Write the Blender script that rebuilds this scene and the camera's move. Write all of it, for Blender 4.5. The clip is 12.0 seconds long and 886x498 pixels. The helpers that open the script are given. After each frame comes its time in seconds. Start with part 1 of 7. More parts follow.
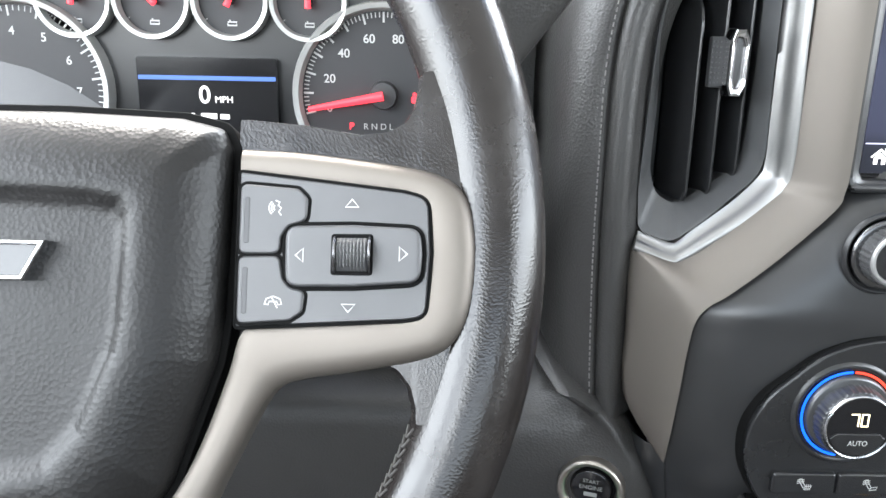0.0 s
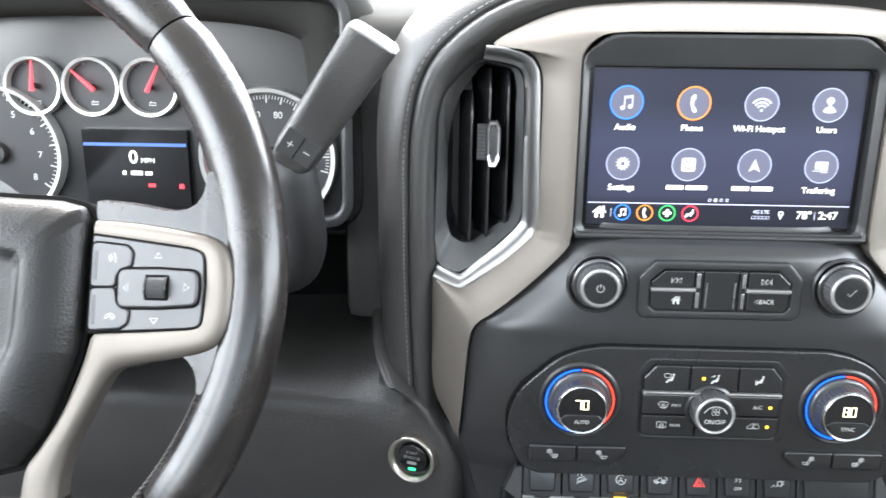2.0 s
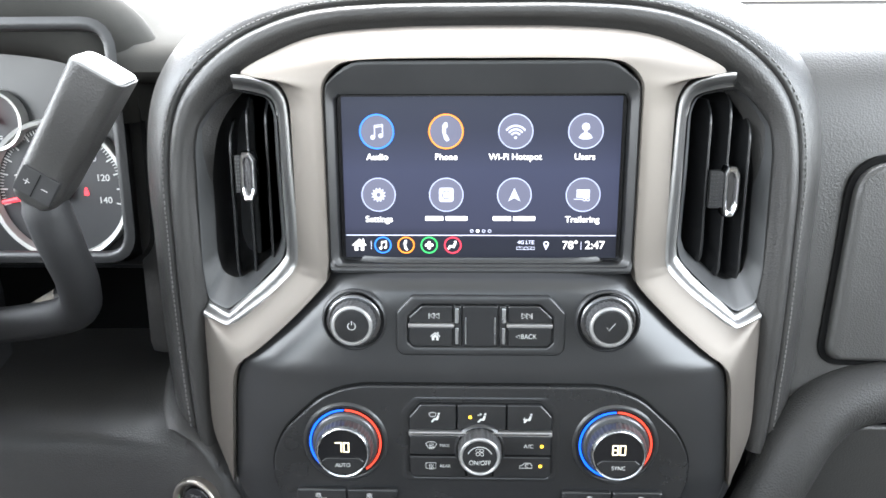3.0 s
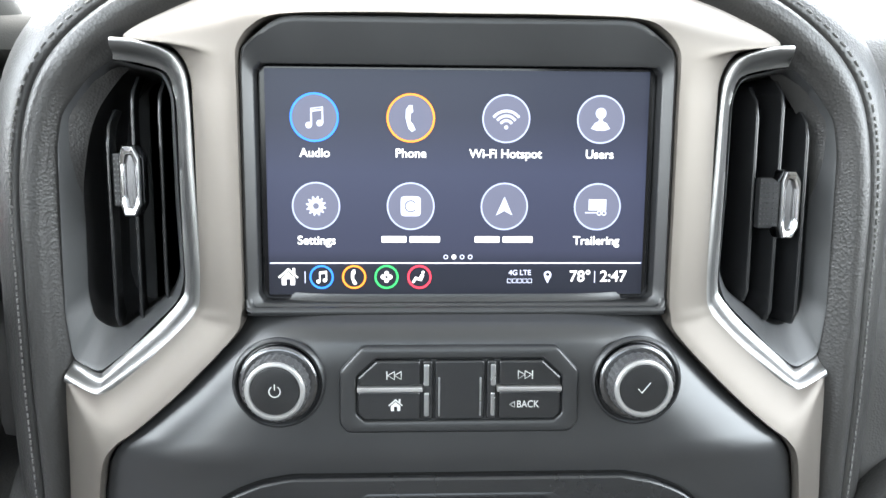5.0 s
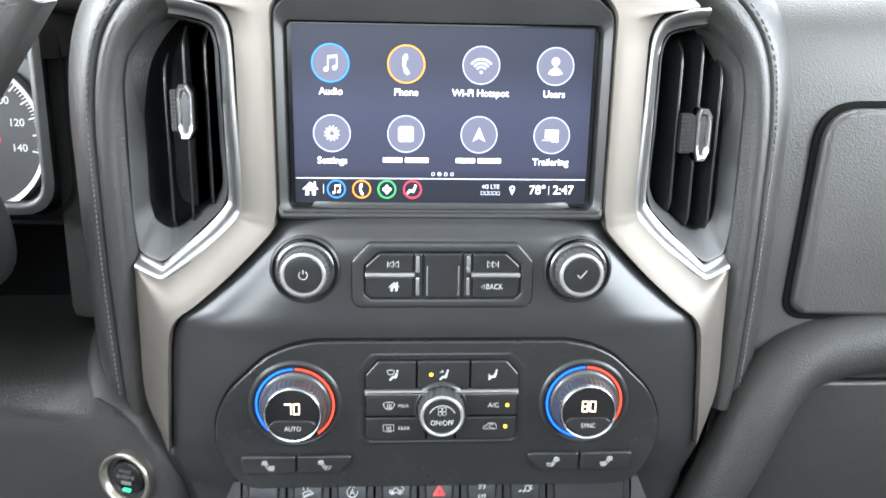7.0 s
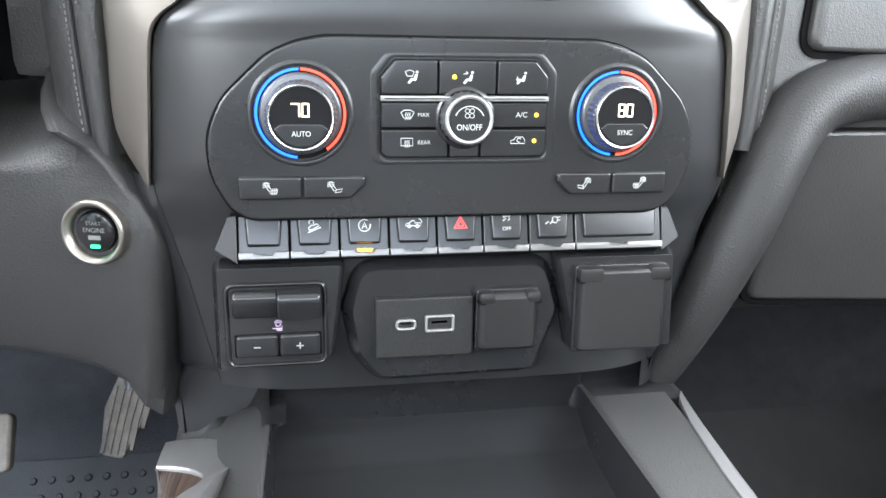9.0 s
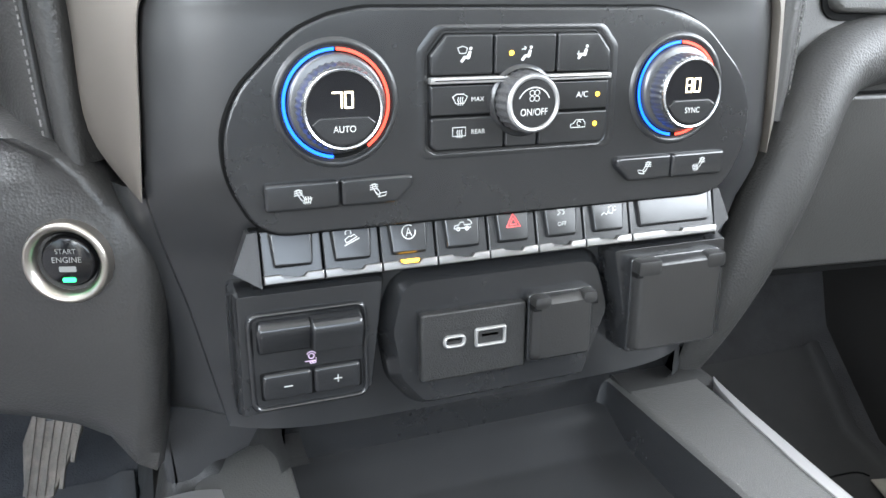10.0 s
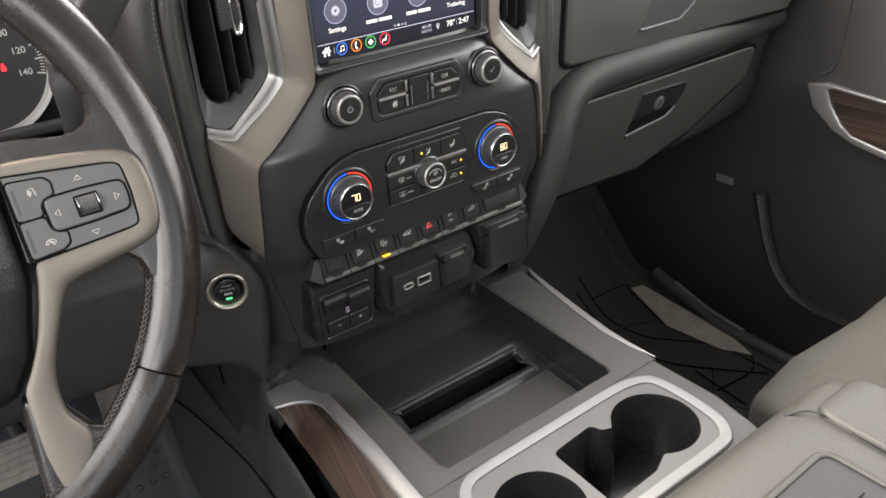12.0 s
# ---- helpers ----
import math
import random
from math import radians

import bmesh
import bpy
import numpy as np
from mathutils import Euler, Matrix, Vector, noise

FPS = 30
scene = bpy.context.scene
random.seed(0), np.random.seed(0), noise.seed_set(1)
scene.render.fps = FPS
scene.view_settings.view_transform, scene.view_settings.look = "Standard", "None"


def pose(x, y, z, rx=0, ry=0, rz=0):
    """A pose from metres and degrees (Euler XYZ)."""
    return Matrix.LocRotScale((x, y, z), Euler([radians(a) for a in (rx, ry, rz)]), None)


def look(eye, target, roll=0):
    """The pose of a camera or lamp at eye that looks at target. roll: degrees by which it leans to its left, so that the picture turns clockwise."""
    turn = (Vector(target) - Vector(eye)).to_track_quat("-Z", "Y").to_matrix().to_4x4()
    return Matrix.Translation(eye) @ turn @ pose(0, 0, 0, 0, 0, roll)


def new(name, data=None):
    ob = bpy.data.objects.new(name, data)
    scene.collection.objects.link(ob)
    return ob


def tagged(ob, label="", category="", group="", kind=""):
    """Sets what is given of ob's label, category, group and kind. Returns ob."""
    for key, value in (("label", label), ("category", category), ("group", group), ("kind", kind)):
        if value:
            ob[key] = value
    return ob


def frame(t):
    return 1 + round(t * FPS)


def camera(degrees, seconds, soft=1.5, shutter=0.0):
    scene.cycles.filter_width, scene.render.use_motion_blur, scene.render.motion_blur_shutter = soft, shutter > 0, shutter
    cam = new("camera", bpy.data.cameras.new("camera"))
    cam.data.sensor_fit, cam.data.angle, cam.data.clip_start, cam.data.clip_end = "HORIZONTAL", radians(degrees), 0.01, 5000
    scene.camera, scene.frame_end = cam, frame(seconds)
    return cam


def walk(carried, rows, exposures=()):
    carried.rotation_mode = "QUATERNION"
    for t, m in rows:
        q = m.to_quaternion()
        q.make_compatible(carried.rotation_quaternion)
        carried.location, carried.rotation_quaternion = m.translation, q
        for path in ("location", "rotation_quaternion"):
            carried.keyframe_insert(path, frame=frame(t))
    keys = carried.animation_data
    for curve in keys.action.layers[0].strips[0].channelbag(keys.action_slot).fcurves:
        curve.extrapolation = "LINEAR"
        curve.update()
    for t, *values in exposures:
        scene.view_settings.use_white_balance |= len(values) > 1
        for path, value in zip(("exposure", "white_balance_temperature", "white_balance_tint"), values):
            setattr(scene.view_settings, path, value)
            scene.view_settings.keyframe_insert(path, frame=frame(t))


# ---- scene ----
cam = camera(59.5, 12.0, shutter=0.15)
PATH = [
    (0, (-0.295, 0.002, 1.213), (-0.288, 1.928, 0.673), 1.1),
    (0.5, (-0.297, 0.004, 1.214), (-0.282, 1.928, 0.670), 1.0),
    (1, (-0.295, 0.000, 1.215), (-0.297, 1.923, 0.665), 0.9),
    (1.5, (-0.260, -0.055, 1.236), (-0.304, 1.873, 0.704), 0.7),
    (2, (-0.166, -0.132, 1.266), (-0.232, 1.800, 0.753), 0.7),
    (2.5, (-0.059, -0.135, 1.272), (-0.145, 1.803, 0.786), 0.0),
    (3, (-0.008, -0.103, 1.276), (-0.072, 1.836, 0.793), -0.3),
    (3.2, (0.001, -0.084, 1.275), (-0.039, 1.855, 0.788), -0.3),
    (4.8, (-0.025, 0.025, 1.222), (0.073, 2.002, 0.930), 0.4),
    (5, (-0.023, 0.028, 1.221), (0.067, 2.006, 0.940), 0.4),
    (5.5, (-0.020, 0.028, 1.220), (0.061, 2.008, 0.945), 0.4),
    (6, (-0.018, 0.030, 1.219), (0.060, 2.010, 0.951), 0.4),
    (6.5, (-0.018, 0.017, 1.227), (0.083, 1.988, 0.901), 0.7),
    (7, (-0.027, -0.075, 1.238), (0.092, 1.859, 0.743), 1.0),
    (7.5, (-0.062, -0.176, 1.195), (0.118, 1.740, 0.653), 1.4),
    (7.7, (-0.065, -0.193, 1.154), (0.136, 1.720, 0.607), 1.4),
    (9.3, (-0.102, -0.026, 1.069), (0.326, 1.857, 0.549), 0.8),
    (9.5, (-0.115, -0.008, 1.070), (0.380, 1.854, 0.533), 0.7),
    (10, (-0.164, 0.026, 1.073), (0.509, 1.807, 0.462), 0.1),
    (10.5, (-0.211, 0.031, 1.090), (0.603, 1.715, 0.382), -1.6),
    (11, (-0.274, -0.013, 1.151), (0.638, 1.571, 0.339), -3.0),
    (11.5, (-0.338, -0.123, 1.251), (0.626, 1.372, 0.337), -3.6),
    (12, (-0.392, -0.222, 1.330), (0.609, 1.211, 0.358), -3.8),
]
walk(cam, [(t, look(eye, target, roll)) for t, eye, target, roll in PATH],
     exposures=[(0.0, 2.24, 6450, 9), (1.2, 2.26, 6450, 9), (2.5, 2.32, 6450, 9), (5.5, 2.30, 6450, 7), (7.5, 2.75, 6450, 8), (9.5, 3.02, 6450, 9), (10.5, 3.10, 6500, 9), (11.0, 3.24, 6800, 10), (11.6, 2.50, 7150, 11), (11.8, 2.46, 7250, 12), (12.0, 1.43, 7350, 13)])

# ---- world, sun and large lights ----
world = bpy.data.worlds.new("overcast_sky")
scene.world = world
world.use_nodes = True
wn = world.node_tree.nodes
wl = world.node_tree.links
sky = wn.new("ShaderNodeTexSky")
sky.sky_type = "NISHITA"
sky.sun_disc = False
sky.sun_elevation = radians(52)
sky.sun_rotation = radians(-25)
sky.air_density, sky.dust_density, sky.ozone_density = 1.0, 4.0, 1.0
wl.new(sky.outputs["Color"], wn["Background"].inputs["Color"])
wn["Background"].inputs["Strength"].default_value = 0.15

sun = new("sun", bpy.data.lights.new("sun", "SUN"))
sun.data.energy, sun.data.angle, sun.data.color = 1.2, radians(14), (1.0, 0.96, 0.9)
sun.matrix_world = look((-2.0, 4.2, 6.0), (0, 0, 0))


def window_light(name, eye, target, w, h, watts, colour=(0.93, 0.97, 1.0)):
    """The sky's light in an opening of the cab."""
    lamp = new(name, bpy.data.lights.new(name, "AREA"))
    lamp.data.shape, lamp.data.size, lamp.data.size_y = "RECTANGLE", w, h
    lamp.data.energy, lamp.data.color = watts, colour
    lamp.matrix_world = look(eye, target)
    return lamp


window_light("windshield_daylight", (0, 0.70, 1.58), (0, 0.10, 0.9), 1.35, 0.62, 15.0)
window_light("driver_window_daylight", (-0.90, 0.10, 1.44), (0.2, 0.12, 1.25), 0.9, 0.5, 6.0)
window_light("passenger_window_daylight", (0.92, -0.25, 1.44), (0.0, 0.0, 1.25), 1.5, 0.58, 8.6)
window_light("rear_window_daylight", (0.0, -1.55, 1.44), (0, 0.3, 1.32), 1.4, 0.42, 1.6)
window_light("rear_door_daylight", (-0.90, -0.95, 1.44), (0.1, -0.3, 1.2), 0.7, 0.5, 4.0)

# ---- materials ----
def material(name, colour, rough=0.5, metal=0.0, grain=0.0, grain_size=0.001, vary=0.08, cell=False, coat=0.0, glow=0.0, glow_colour=None, vary_size=0.05, rough_vary=0.1, spec=0.5):
    """A procedural surface: base colour with soft variation and wear, roughness variation and fine relief."""
    m = bpy.data.materials.new(name)
    m.use_nodes = True
    n, l = m.node_tree.nodes, m.node_tree.links
    b = n["Principled BSDF"]
    b.inputs["Metallic"].default_value = metal
    b.inputs["Coat Weight"].default_value = coat
    b.inputs["Specular IOR Level"].default_value = spec
    co = n.new("ShaderNodeTexCoord")
    big = n.new("ShaderNodeTexNoise")
    big.inputs["Scale"].default_value = 1 / vary_size
    big.inputs["Detail"].default_value = 6
    big.inputs["Roughness"].default_value = 0.65
    l.new(co.outputs["Object"], big.inputs["Vector"])
    ramp = n.new("ShaderNodeValToRGB")
    ramp.color_ramp.elements[0].position, ramp.color_ramp.elements[1].position = 0.3, 0.7
    ramp.color_ramp.elements[0].color = (*[c * (1 - vary) for c in colour], 1)
    ramp.color_ramp.elements[1].color = (*[min(1, c * (1 + vary)) for c in colour], 1)
    l.new(big.outputs["Fac"], ramp.inputs["Fac"])
    l.new(ramp.outputs["Color"], b.inputs["Base Color"])
    spread = n.new("ShaderNodeMapRange")
    spread.inputs["From Min"].default_value, spread.inputs["From Max"].default_value = 0.25, 0.75
    spread.inputs["To Min"].default_value, spread.inputs["To Max"].default_value = max(0.02, rough * (1 - rough_vary)), min(1, rough * (1 + rough_vary))
    l.new(big.outputs["Fac"], spread.inputs["Value"])
    l.new(spread.outputs["Result"], b.inputs["Roughness"])
    if grain:
        fine = n.new("ShaderNodeTexVoronoi" if cell else "ShaderNodeTexNoise")
        fine.inputs["Scale"].default_value = 1 / grain_size
        l.new(co.outputs["Object"], fine.inputs["Vector"])
        bump = n.new("ShaderNodeBump")
        bump.inputs["Strength"].default_value = grain
        bump.inputs["Distance"].default_value = grain_size * 0.5
        l.new(fine.outputs["Distance" if cell else "Fac"], bump.inputs["Height"])
        l.new(bump.outputs["Normal"], b.inputs["Normal"])
    if glow:
        b.inputs["Emission Color"].default_value = (*(glow_colour or colour), 1)
        b.inputs["Emission Strength"].default_value = glow
    return m


def wood_material(across):
    """Dark wood with thin straight grain lines; across is the direction that crosses them."""
    m = material("open_pore_wood", (0.11, 0.055, 0.03), 0.45, grain=0.0, vary=0.25)
    n, l = m.node_tree.nodes, m.node_tree.links
    co, sep, along, coords = n.new("ShaderNodeTexCoord"), n.new("ShaderNodeSeparateXYZ"), n.new("ShaderNodeVectorMath"), n.new("ShaderNodeCombineXYZ")
    along.operation = "DOT_PRODUCT"
    along.inputs[1].default_value = across
    l.new(co.outputs["Object"], sep.inputs["Vector"])
    l.new(co.outputs["Object"], along.inputs[0])
    l.new(along.outputs["Value"], coords.inputs["X"])
    l.new(sep.outputs["Y"], coords.inputs["Y"])
    layers = []
    for stretch, detail in (((900.0, 4.0, 1.0), 4), ((150.0, 2.0, 1.0), 2)):
        mapping, noise = n.new("ShaderNodeMapping"), n.new("ShaderNodeTexNoise")
        mapping.inputs["Scale"].default_value = stretch
        noise.inputs["Scale"].default_value, noise.inputs["Detail"].default_value, noise.inputs["Roughness"].default_value = 1.0, detail, 0.7
        l.new(coords.outputs["Vector"], mapping.inputs["Vector"])
        l.new(mapping.outputs["Vector"], noise.inputs["Vector"])
        layers.append(noise)
    both = n.new("ShaderNodeMix")
    both.inputs["Factor"].default_value = 0.35
    l.new(layers[0].outputs["Fac"], both.inputs["A"])
    l.new(layers[1].outputs["Fac"], both.inputs["B"])
    ramp, bump = n.new("ShaderNodeValToRGB"), n.new("ShaderNodeBump")
    ramp.color_ramp.elements[0].position, ramp.color_ramp.elements[1].position = 0.43, 0.58
    ramp.color_ramp.elements[0].color, ramp.color_ramp.elements[1].color = (0.007, 0.0042, 0.0032, 1), (0.066, 0.040, 0.028, 1)
    l.new(both.outputs["Result"], ramp.inputs["Fac"])
    l.new(ramp.outputs["Color"], n["Principled BSDF"].inputs["Base Color"])
    bump.inputs["Strength"].default_value, bump.inputs["Distance"].default_value = 0.5, 0.0006
    l.new(both.outputs["Result"], bump.inputs["Height"])
    l.new(bump.outputs["Normal"], n["Principled BSDF"].inputs["Normal"])
    return m


def fabric_material():
    m = material("seat_weave", (0.046, 0.0445, 0.039), 0.9, vary=0.2, vary_size=0.012)
    n, l = m.node_tree.nodes, m.node_tree.links
    co, brick = n.new("ShaderNodeTexCoord"), n.new("ShaderNodeTexWave")
    brick.wave_type, brick.bands_direction = "BANDS", "DIAGONAL"
    brick.inputs["Scale"].default_value = 140
    brick.inputs["Distortion"].default_value = 2.0
    l.new(co.outputs["Object"], brick.inputs["Vector"])
    bump = n.new("ShaderNodeBump")
    bump.inputs["Strength"].default_value, bump.inputs["Distance"].default_value = 0.3, 0.001
    l.new(brick.outputs["Fac"], bump.inputs["Height"])
    l.new(bump.outputs["Normal"], n["Principled BSDF"].inputs["Normal"])
    return m


def screen_material():
    """A lit display: deep blue that brightens towards the middle of its height."""
    m = bpy.data.materials.new("lit_display")
    m.use_nodes = True
    n, l = m.node_tree.nodes, m.node_tree.links
    b = n["Principled BSDF"]
    b.inputs["Base Color"].default_value = (0.008, 0.009, 0.014, 1)
    b.inputs["Roughness"].default_value = 0.3
    b.inputs["Specular IOR Level"].default_value = 0.3
    co, sep, ramp = n.new("ShaderNodeTexCoord"), n.new("ShaderNodeSeparateXYZ"), n.new("ShaderNodeValToRGB")
    l.new(co.outputs["Generated"], sep.inputs["Vector"])
    l.new(sep.outputs["Z"], ramp.inputs["Fac"])
    e = ramp.color_ramp.elements
    e[0].position, e[0].color = 0.0, (0.012, 0.013, 0.018, 1)
    e[1].position, e[1].color = 1.0, (0.02, 0.024, 0.042, 1)
    for p, c in ((0.12, (0.012, 0.013, 0.02, 1)), (0.2, (0.040, 0.044, 0.080, 1)), (0.55, (0.046, 0.053, 0.100, 1)), (0.8, (0.022, 0.025, 0.045, 1))):
        x = e.new(p)
        x.color = c
    l.new(ramp.outputs["Color"], b.inputs["Emission Color"])
    b.inputs["Emission Strength"].default_value = 0.32
    return m


BLACK = material("soft_black_plastic", (0.028, 0.028, 0.029), 0.36, grain=0.2, grain_size=0.0006, vary=0.15)
HOUSING = material("grey_vent_plastic", (0.060, 0.061, 0.063), 0.45, grain=0.15, grain_size=0.0006, vary=0.1)
PANEL = material("satin_dark_panel", (0.0185, 0.0188, 0.0196), 0.33, grain=0.08, grain_size=0.0005, vary=0.10, rough_vary=0.05, spec=0.55)
CLIMATE = material("satin_black_panel", (0.0130, 0.0133, 0.0141), 0.27, grain=0.06, grain_size=0.0005, vary=0.10, rough_vary=0.05, spec=0.55)
GRAIN = material("grained_vinyl", (0.030, 0.029, 0.028), 0.40, grain=0.24, grain_size=0.0014, cell=True, vary=0.1)
DASH = material("grained_dash_skin", (0.036, 0.0352, 0.0337), 0.44, grain=0.24, grain_size=0.0013, cell=True, vary=0.1)
ROLLSKIN = material("pebbled_roll_skin", (0.027, 0.0264, 0.0253), 0.52, grain=0.42, grain_size=0.0015, cell=True, vary=0.12, spec=0.28)
TOPSKIN = material("matte_dash_top", (0.030, 0.0295, 0.0275), 0.8, grain=0.18, grain_size=0.0008, cell=True, vary=0.1, spec=0.03)
BADGE = material("worn_grey_badge_plate", (0.34, 0.32, 0.28), 0.5, grain=0.2, grain_size=0.002, vary=0.2, vary_size=0.02)
LEATHER = material("worn_black_leather", (0.0125, 0.0106, 0.0098), 0.24, grain=0.13, grain_size=0.0009, cell=True, vary=0.22, rough_vary=0.4, vary_size=0.02, spec=0.48)
BAG = material("grained_airbag_skin", (0.0100, 0.0096, 0.0094), 0.42, grain=0.18, grain_size=0.0015, cell=True, vary=0.1, spec=0.30)
SILVER = material("satin_silver_paint", (0.150, 0.134, 0.118), 0.56, metal=0.72, vary=0.05, grain=0.02, grain_size=0.0003)
CHROME = material("satin_chrome", (0.55, 0.56, 0.57), 0.27, metal=1.0, vary=0.03)
DARKCHROME = material("dark_satin_chrome", (0.16, 0.16, 0.165), 0.25, metal=1.0, vary=0.03)
BRIGHT = material("bright_chrome", (0.85, 0.85, 0.86), 0.08, metal=1.0, vary=0.02)
GLOSS = material("gloss_black", (0.008, 0.008, 0.009), 0.14, vary=0.1, rough_vary=0.3)
COVER = material("dark_grey_cover", (0.0165, 0.0162, 0.0160), 0.30, grain=0.35, grain_size=0.0007, vary=0.15, rough_vary=0.05)
BUTTON = material("matte_grey_buttons", (0.060, 0.060, 0.062), 0.45, grain=0.06, grain_size=0.0004)
KEY = material("dark_button_plastic", (0.0122, 0.0125, 0.0133), 0.26, grain=0.05, grain_size=0.0004, vary=0.1, rough_vary=0.05, spec=0.6)
# Near-black: shade of gaps and recesses put into the colour; also plain black marks.
GAP = material("gap_shade_black", (0.004, 0.004, 0.004), 0.8, spec=0.08)
RUBBER = material("black_rubber", (0.018, 0.018, 0.019), 0.55, grain=0.3, grain_size=0.001)
PRINT = material("white_print", (0.42, 0.42, 0.41), 0.6, vary=0.03)
WORN = material("worn_print", (0.20, 0.20, 0.195), 0.6)
DIM = material("dim_print", (0.012, 0.012, 0.013), 0.7)
REDP = material("red_print", (0.75, 0.05, 0.05), 0.5, glow=0.25, glow_colour=(1, 0.08, 0.08))
CARPET = material("black_carpet", (0.042, 0.042, 0.044), 0.95, grain=1.0, grain_size=0.002, vary=0.3)
MAT = material("rubber_floor_mat", (0.034, 0.034, 0.0345), 0.6, grain=0.4, grain_size=0.0015, vary=0.2)
CREAM = material("pale_grey_leather", (0.043, 0.0417, 0.0375), 0.48, grain=0.3, grain_size=0.0013, cell=True, vary=0.08)
GREYCUP = material("grey_cup_insert", (0.082, 0.081, 0.080), 0.45, grain=0.15, grain_size=0.0008)
CUPRIM = material("satin_cup_rim", (0.180, 0.180, 0.180), 0.42, metal=0.4, vary=0.04)
CONSOLE = material("console_grey_plastic", (0.046, 0.045, 0.043), 0.45, grain=0.5, grain_size=0.0010, cell=True)
TRIM = material("bright_silver_trim", (0.33, 0.322, 0.317), 0.40, metal=0.75, vary=0.03)
VENTEDGE = material("bright_vent_edge", (0.235, 0.233, 0.230), 0.34, metal=0.85, vary=0.03)
SATIN = material("warm_satin_metal", (0.38, 0.35, 0.315), 0.32, metal=0.95, vary=0.06)
SMOKE = material("smoked_chrome", (0.10, 0.102, 0.106), 0.32, metal=0.7, grain=0.03, grain_size=0.001, vary=0.08)
LIPM = material("satin_key_lip", (0.190, 0.185, 0.180), 0.34, metal=0.88, vary=0.05)
RINGM = material("bright_satin_ring", (0.34, 0.335, 0.33), 0.34, metal=0.6, vary=0.03)
GRIP = material("knurled_grey_grip", (0.055, 0.055, 0.056), 0.33, grain=0.5, grain_size=0.0008, cell=True, vary=0.1)
PEBBLE = material("pebbled_black_plastic", (0.0150, 0.0148, 0.0146), 0.48, grain=0.9, grain_size=0.0008, vary=0.25, vary_size=0.003, spec=0.35)
PEDAL = material("worn_rubber_pedal", (0.20, 0.175, 0.15), 0.7, grain=0.5, grain_size=0.002, vary=0.3, vary_size=0.015)
THREAD = material("grey_thread", (0.15, 0.146, 0.142), 0.8)
DARKTHREAD = material("dark_grey_thread", (0.050, 0.047, 0.044), 0.7)
WOOD = wood_material((1.0, -0.175, 0.0))
DOORWOOD = wood_material((0.0, 0.0, 1.0))
WEAVE = fabric_material()
DISPLAY = screen_material()
SHELL = material("light_headliner", (0.55, 0.54, 0.51), 0.9, grain=0.3, grain_size=0.002)
DARKSHELL = material("dark_door_trim", (0.024, 0.0225, 0.0215), 0.5, grain=0.3, grain_size=0.0013, cell=True)
GROUND = material("asphalt", (0.09, 0.09, 0.09), 0.9, grain=0.6, grain_size=0.01, vary=0.3, vary_size=0.5)


def lamp_material(name, colour, power):
    return material(name, [c * 0.3 for c in colour], 0.5, glow=power, glow_colour=colour, vary=0.02)


ICON = lamp_material("icon_disc", (0.17, 0.175, 0.26), 0.15)
ICONEDGE = lamp_material("icon_rim", (0.50, 0.55, 0.80), 0.27)
GLYPH = lamp_material("icon_glyph", (0.72, 0.75, 0.92), 0.25)
LCDWHITE = lamp_material("lcd_white", (0.95, 0.95, 0.95), 0.5)
LCDBLUE = lamp_material("lcd_blue", (0.02, 0.17, 0.75), 0.6)
LCDORANGE = lamp_material("lcd_orange", (0.95, 0.27, 0.02), 0.42)
LCDGREEN = lamp_material("lcd_green", (0.03, 0.45, 0.10), 0.6)
LCDRED = lamp_material("lcd_red", (0.75, 0.03, 0.06), 0.6)
LCDLINE = lamp_material("lcd_line", (0.55, 0.58, 0.75), 0.45)
RINGBLUE = lamp_material("ring_blue", (0.005, 0.12, 1.0), 0.55)
RINGRED = lamp_material("ring_red", (0.9, 0.06, 0.03), 0.42)
DIGIT = lamp_material("amber_white_digits", (1.0, 0.86, 0.55), 0.7)
AMBER = lamp_material("amber_led", (1.0, 0.50, 0.03), 0.9)
GREEN = lamp_material("green_led", (0.03, 0.8, 0.25), 0.8)
NEEDLE = lamp_material("red_needle", (1.0, 0.04, 0.06), 0.6)
GAUGE = material("gauge_face", (0.02, 0.02, 0.022), 0.55)
GAUGERING = material("gauge_ring", (0.46, 0.46, 0.445), 0.38, metal=0.6)
LENS = material("cluster_bezel", (0.015, 0.015, 0.016), 0.3)


# ---- builders ----
def finish(bm, name, mat):
    """A mesh whose shading normals are weighted by face area, so that flats stay flat and bevels roll."""
    bmesh.ops.recalc_face_normals(bm, faces=bm.faces[:])
    bm.normal_update()
    share = {f: f.normal * max(f.calc_area(), 1e-12) for f in bm.faces}
    normals = []
    for f in bm.faces:
        f.smooth = True
        n = f.normal
        for v in f.verts:
            total = Vector((0, 0, 0))
            for g in v.link_faces:
                if g.normal.dot(n) > 0.55:
                    total += share[g]
            normals.append(total.normalized() if total.length > 0 else n.copy())
    me = bpy.data.meshes.new(name)
    bm.to_mesh(me)
    bm.free()
    me.normals_split_custom_set(normals)
    me.materials.append(mat)
    return me


def part(name, bm, mat, parent=None, label="", at=None):
    """Links a bmesh in world coordinates (or moved by the matrix at) as one mesh object under a thing or part."""
    if at is not None:
        bmesh.ops.transform(bm, matrix=at, verts=bm.verts[:])
    ob = new(name, finish(bm, name, mat))
    if parent is not None:
        ob.parent = parent
        ob.matrix_parent_inverse = WORLD[parent.name].inverted()
    WORLD[ob.name] = Matrix()
    if label:
        tagged(ob, label)
    return ob


WORLD = {}


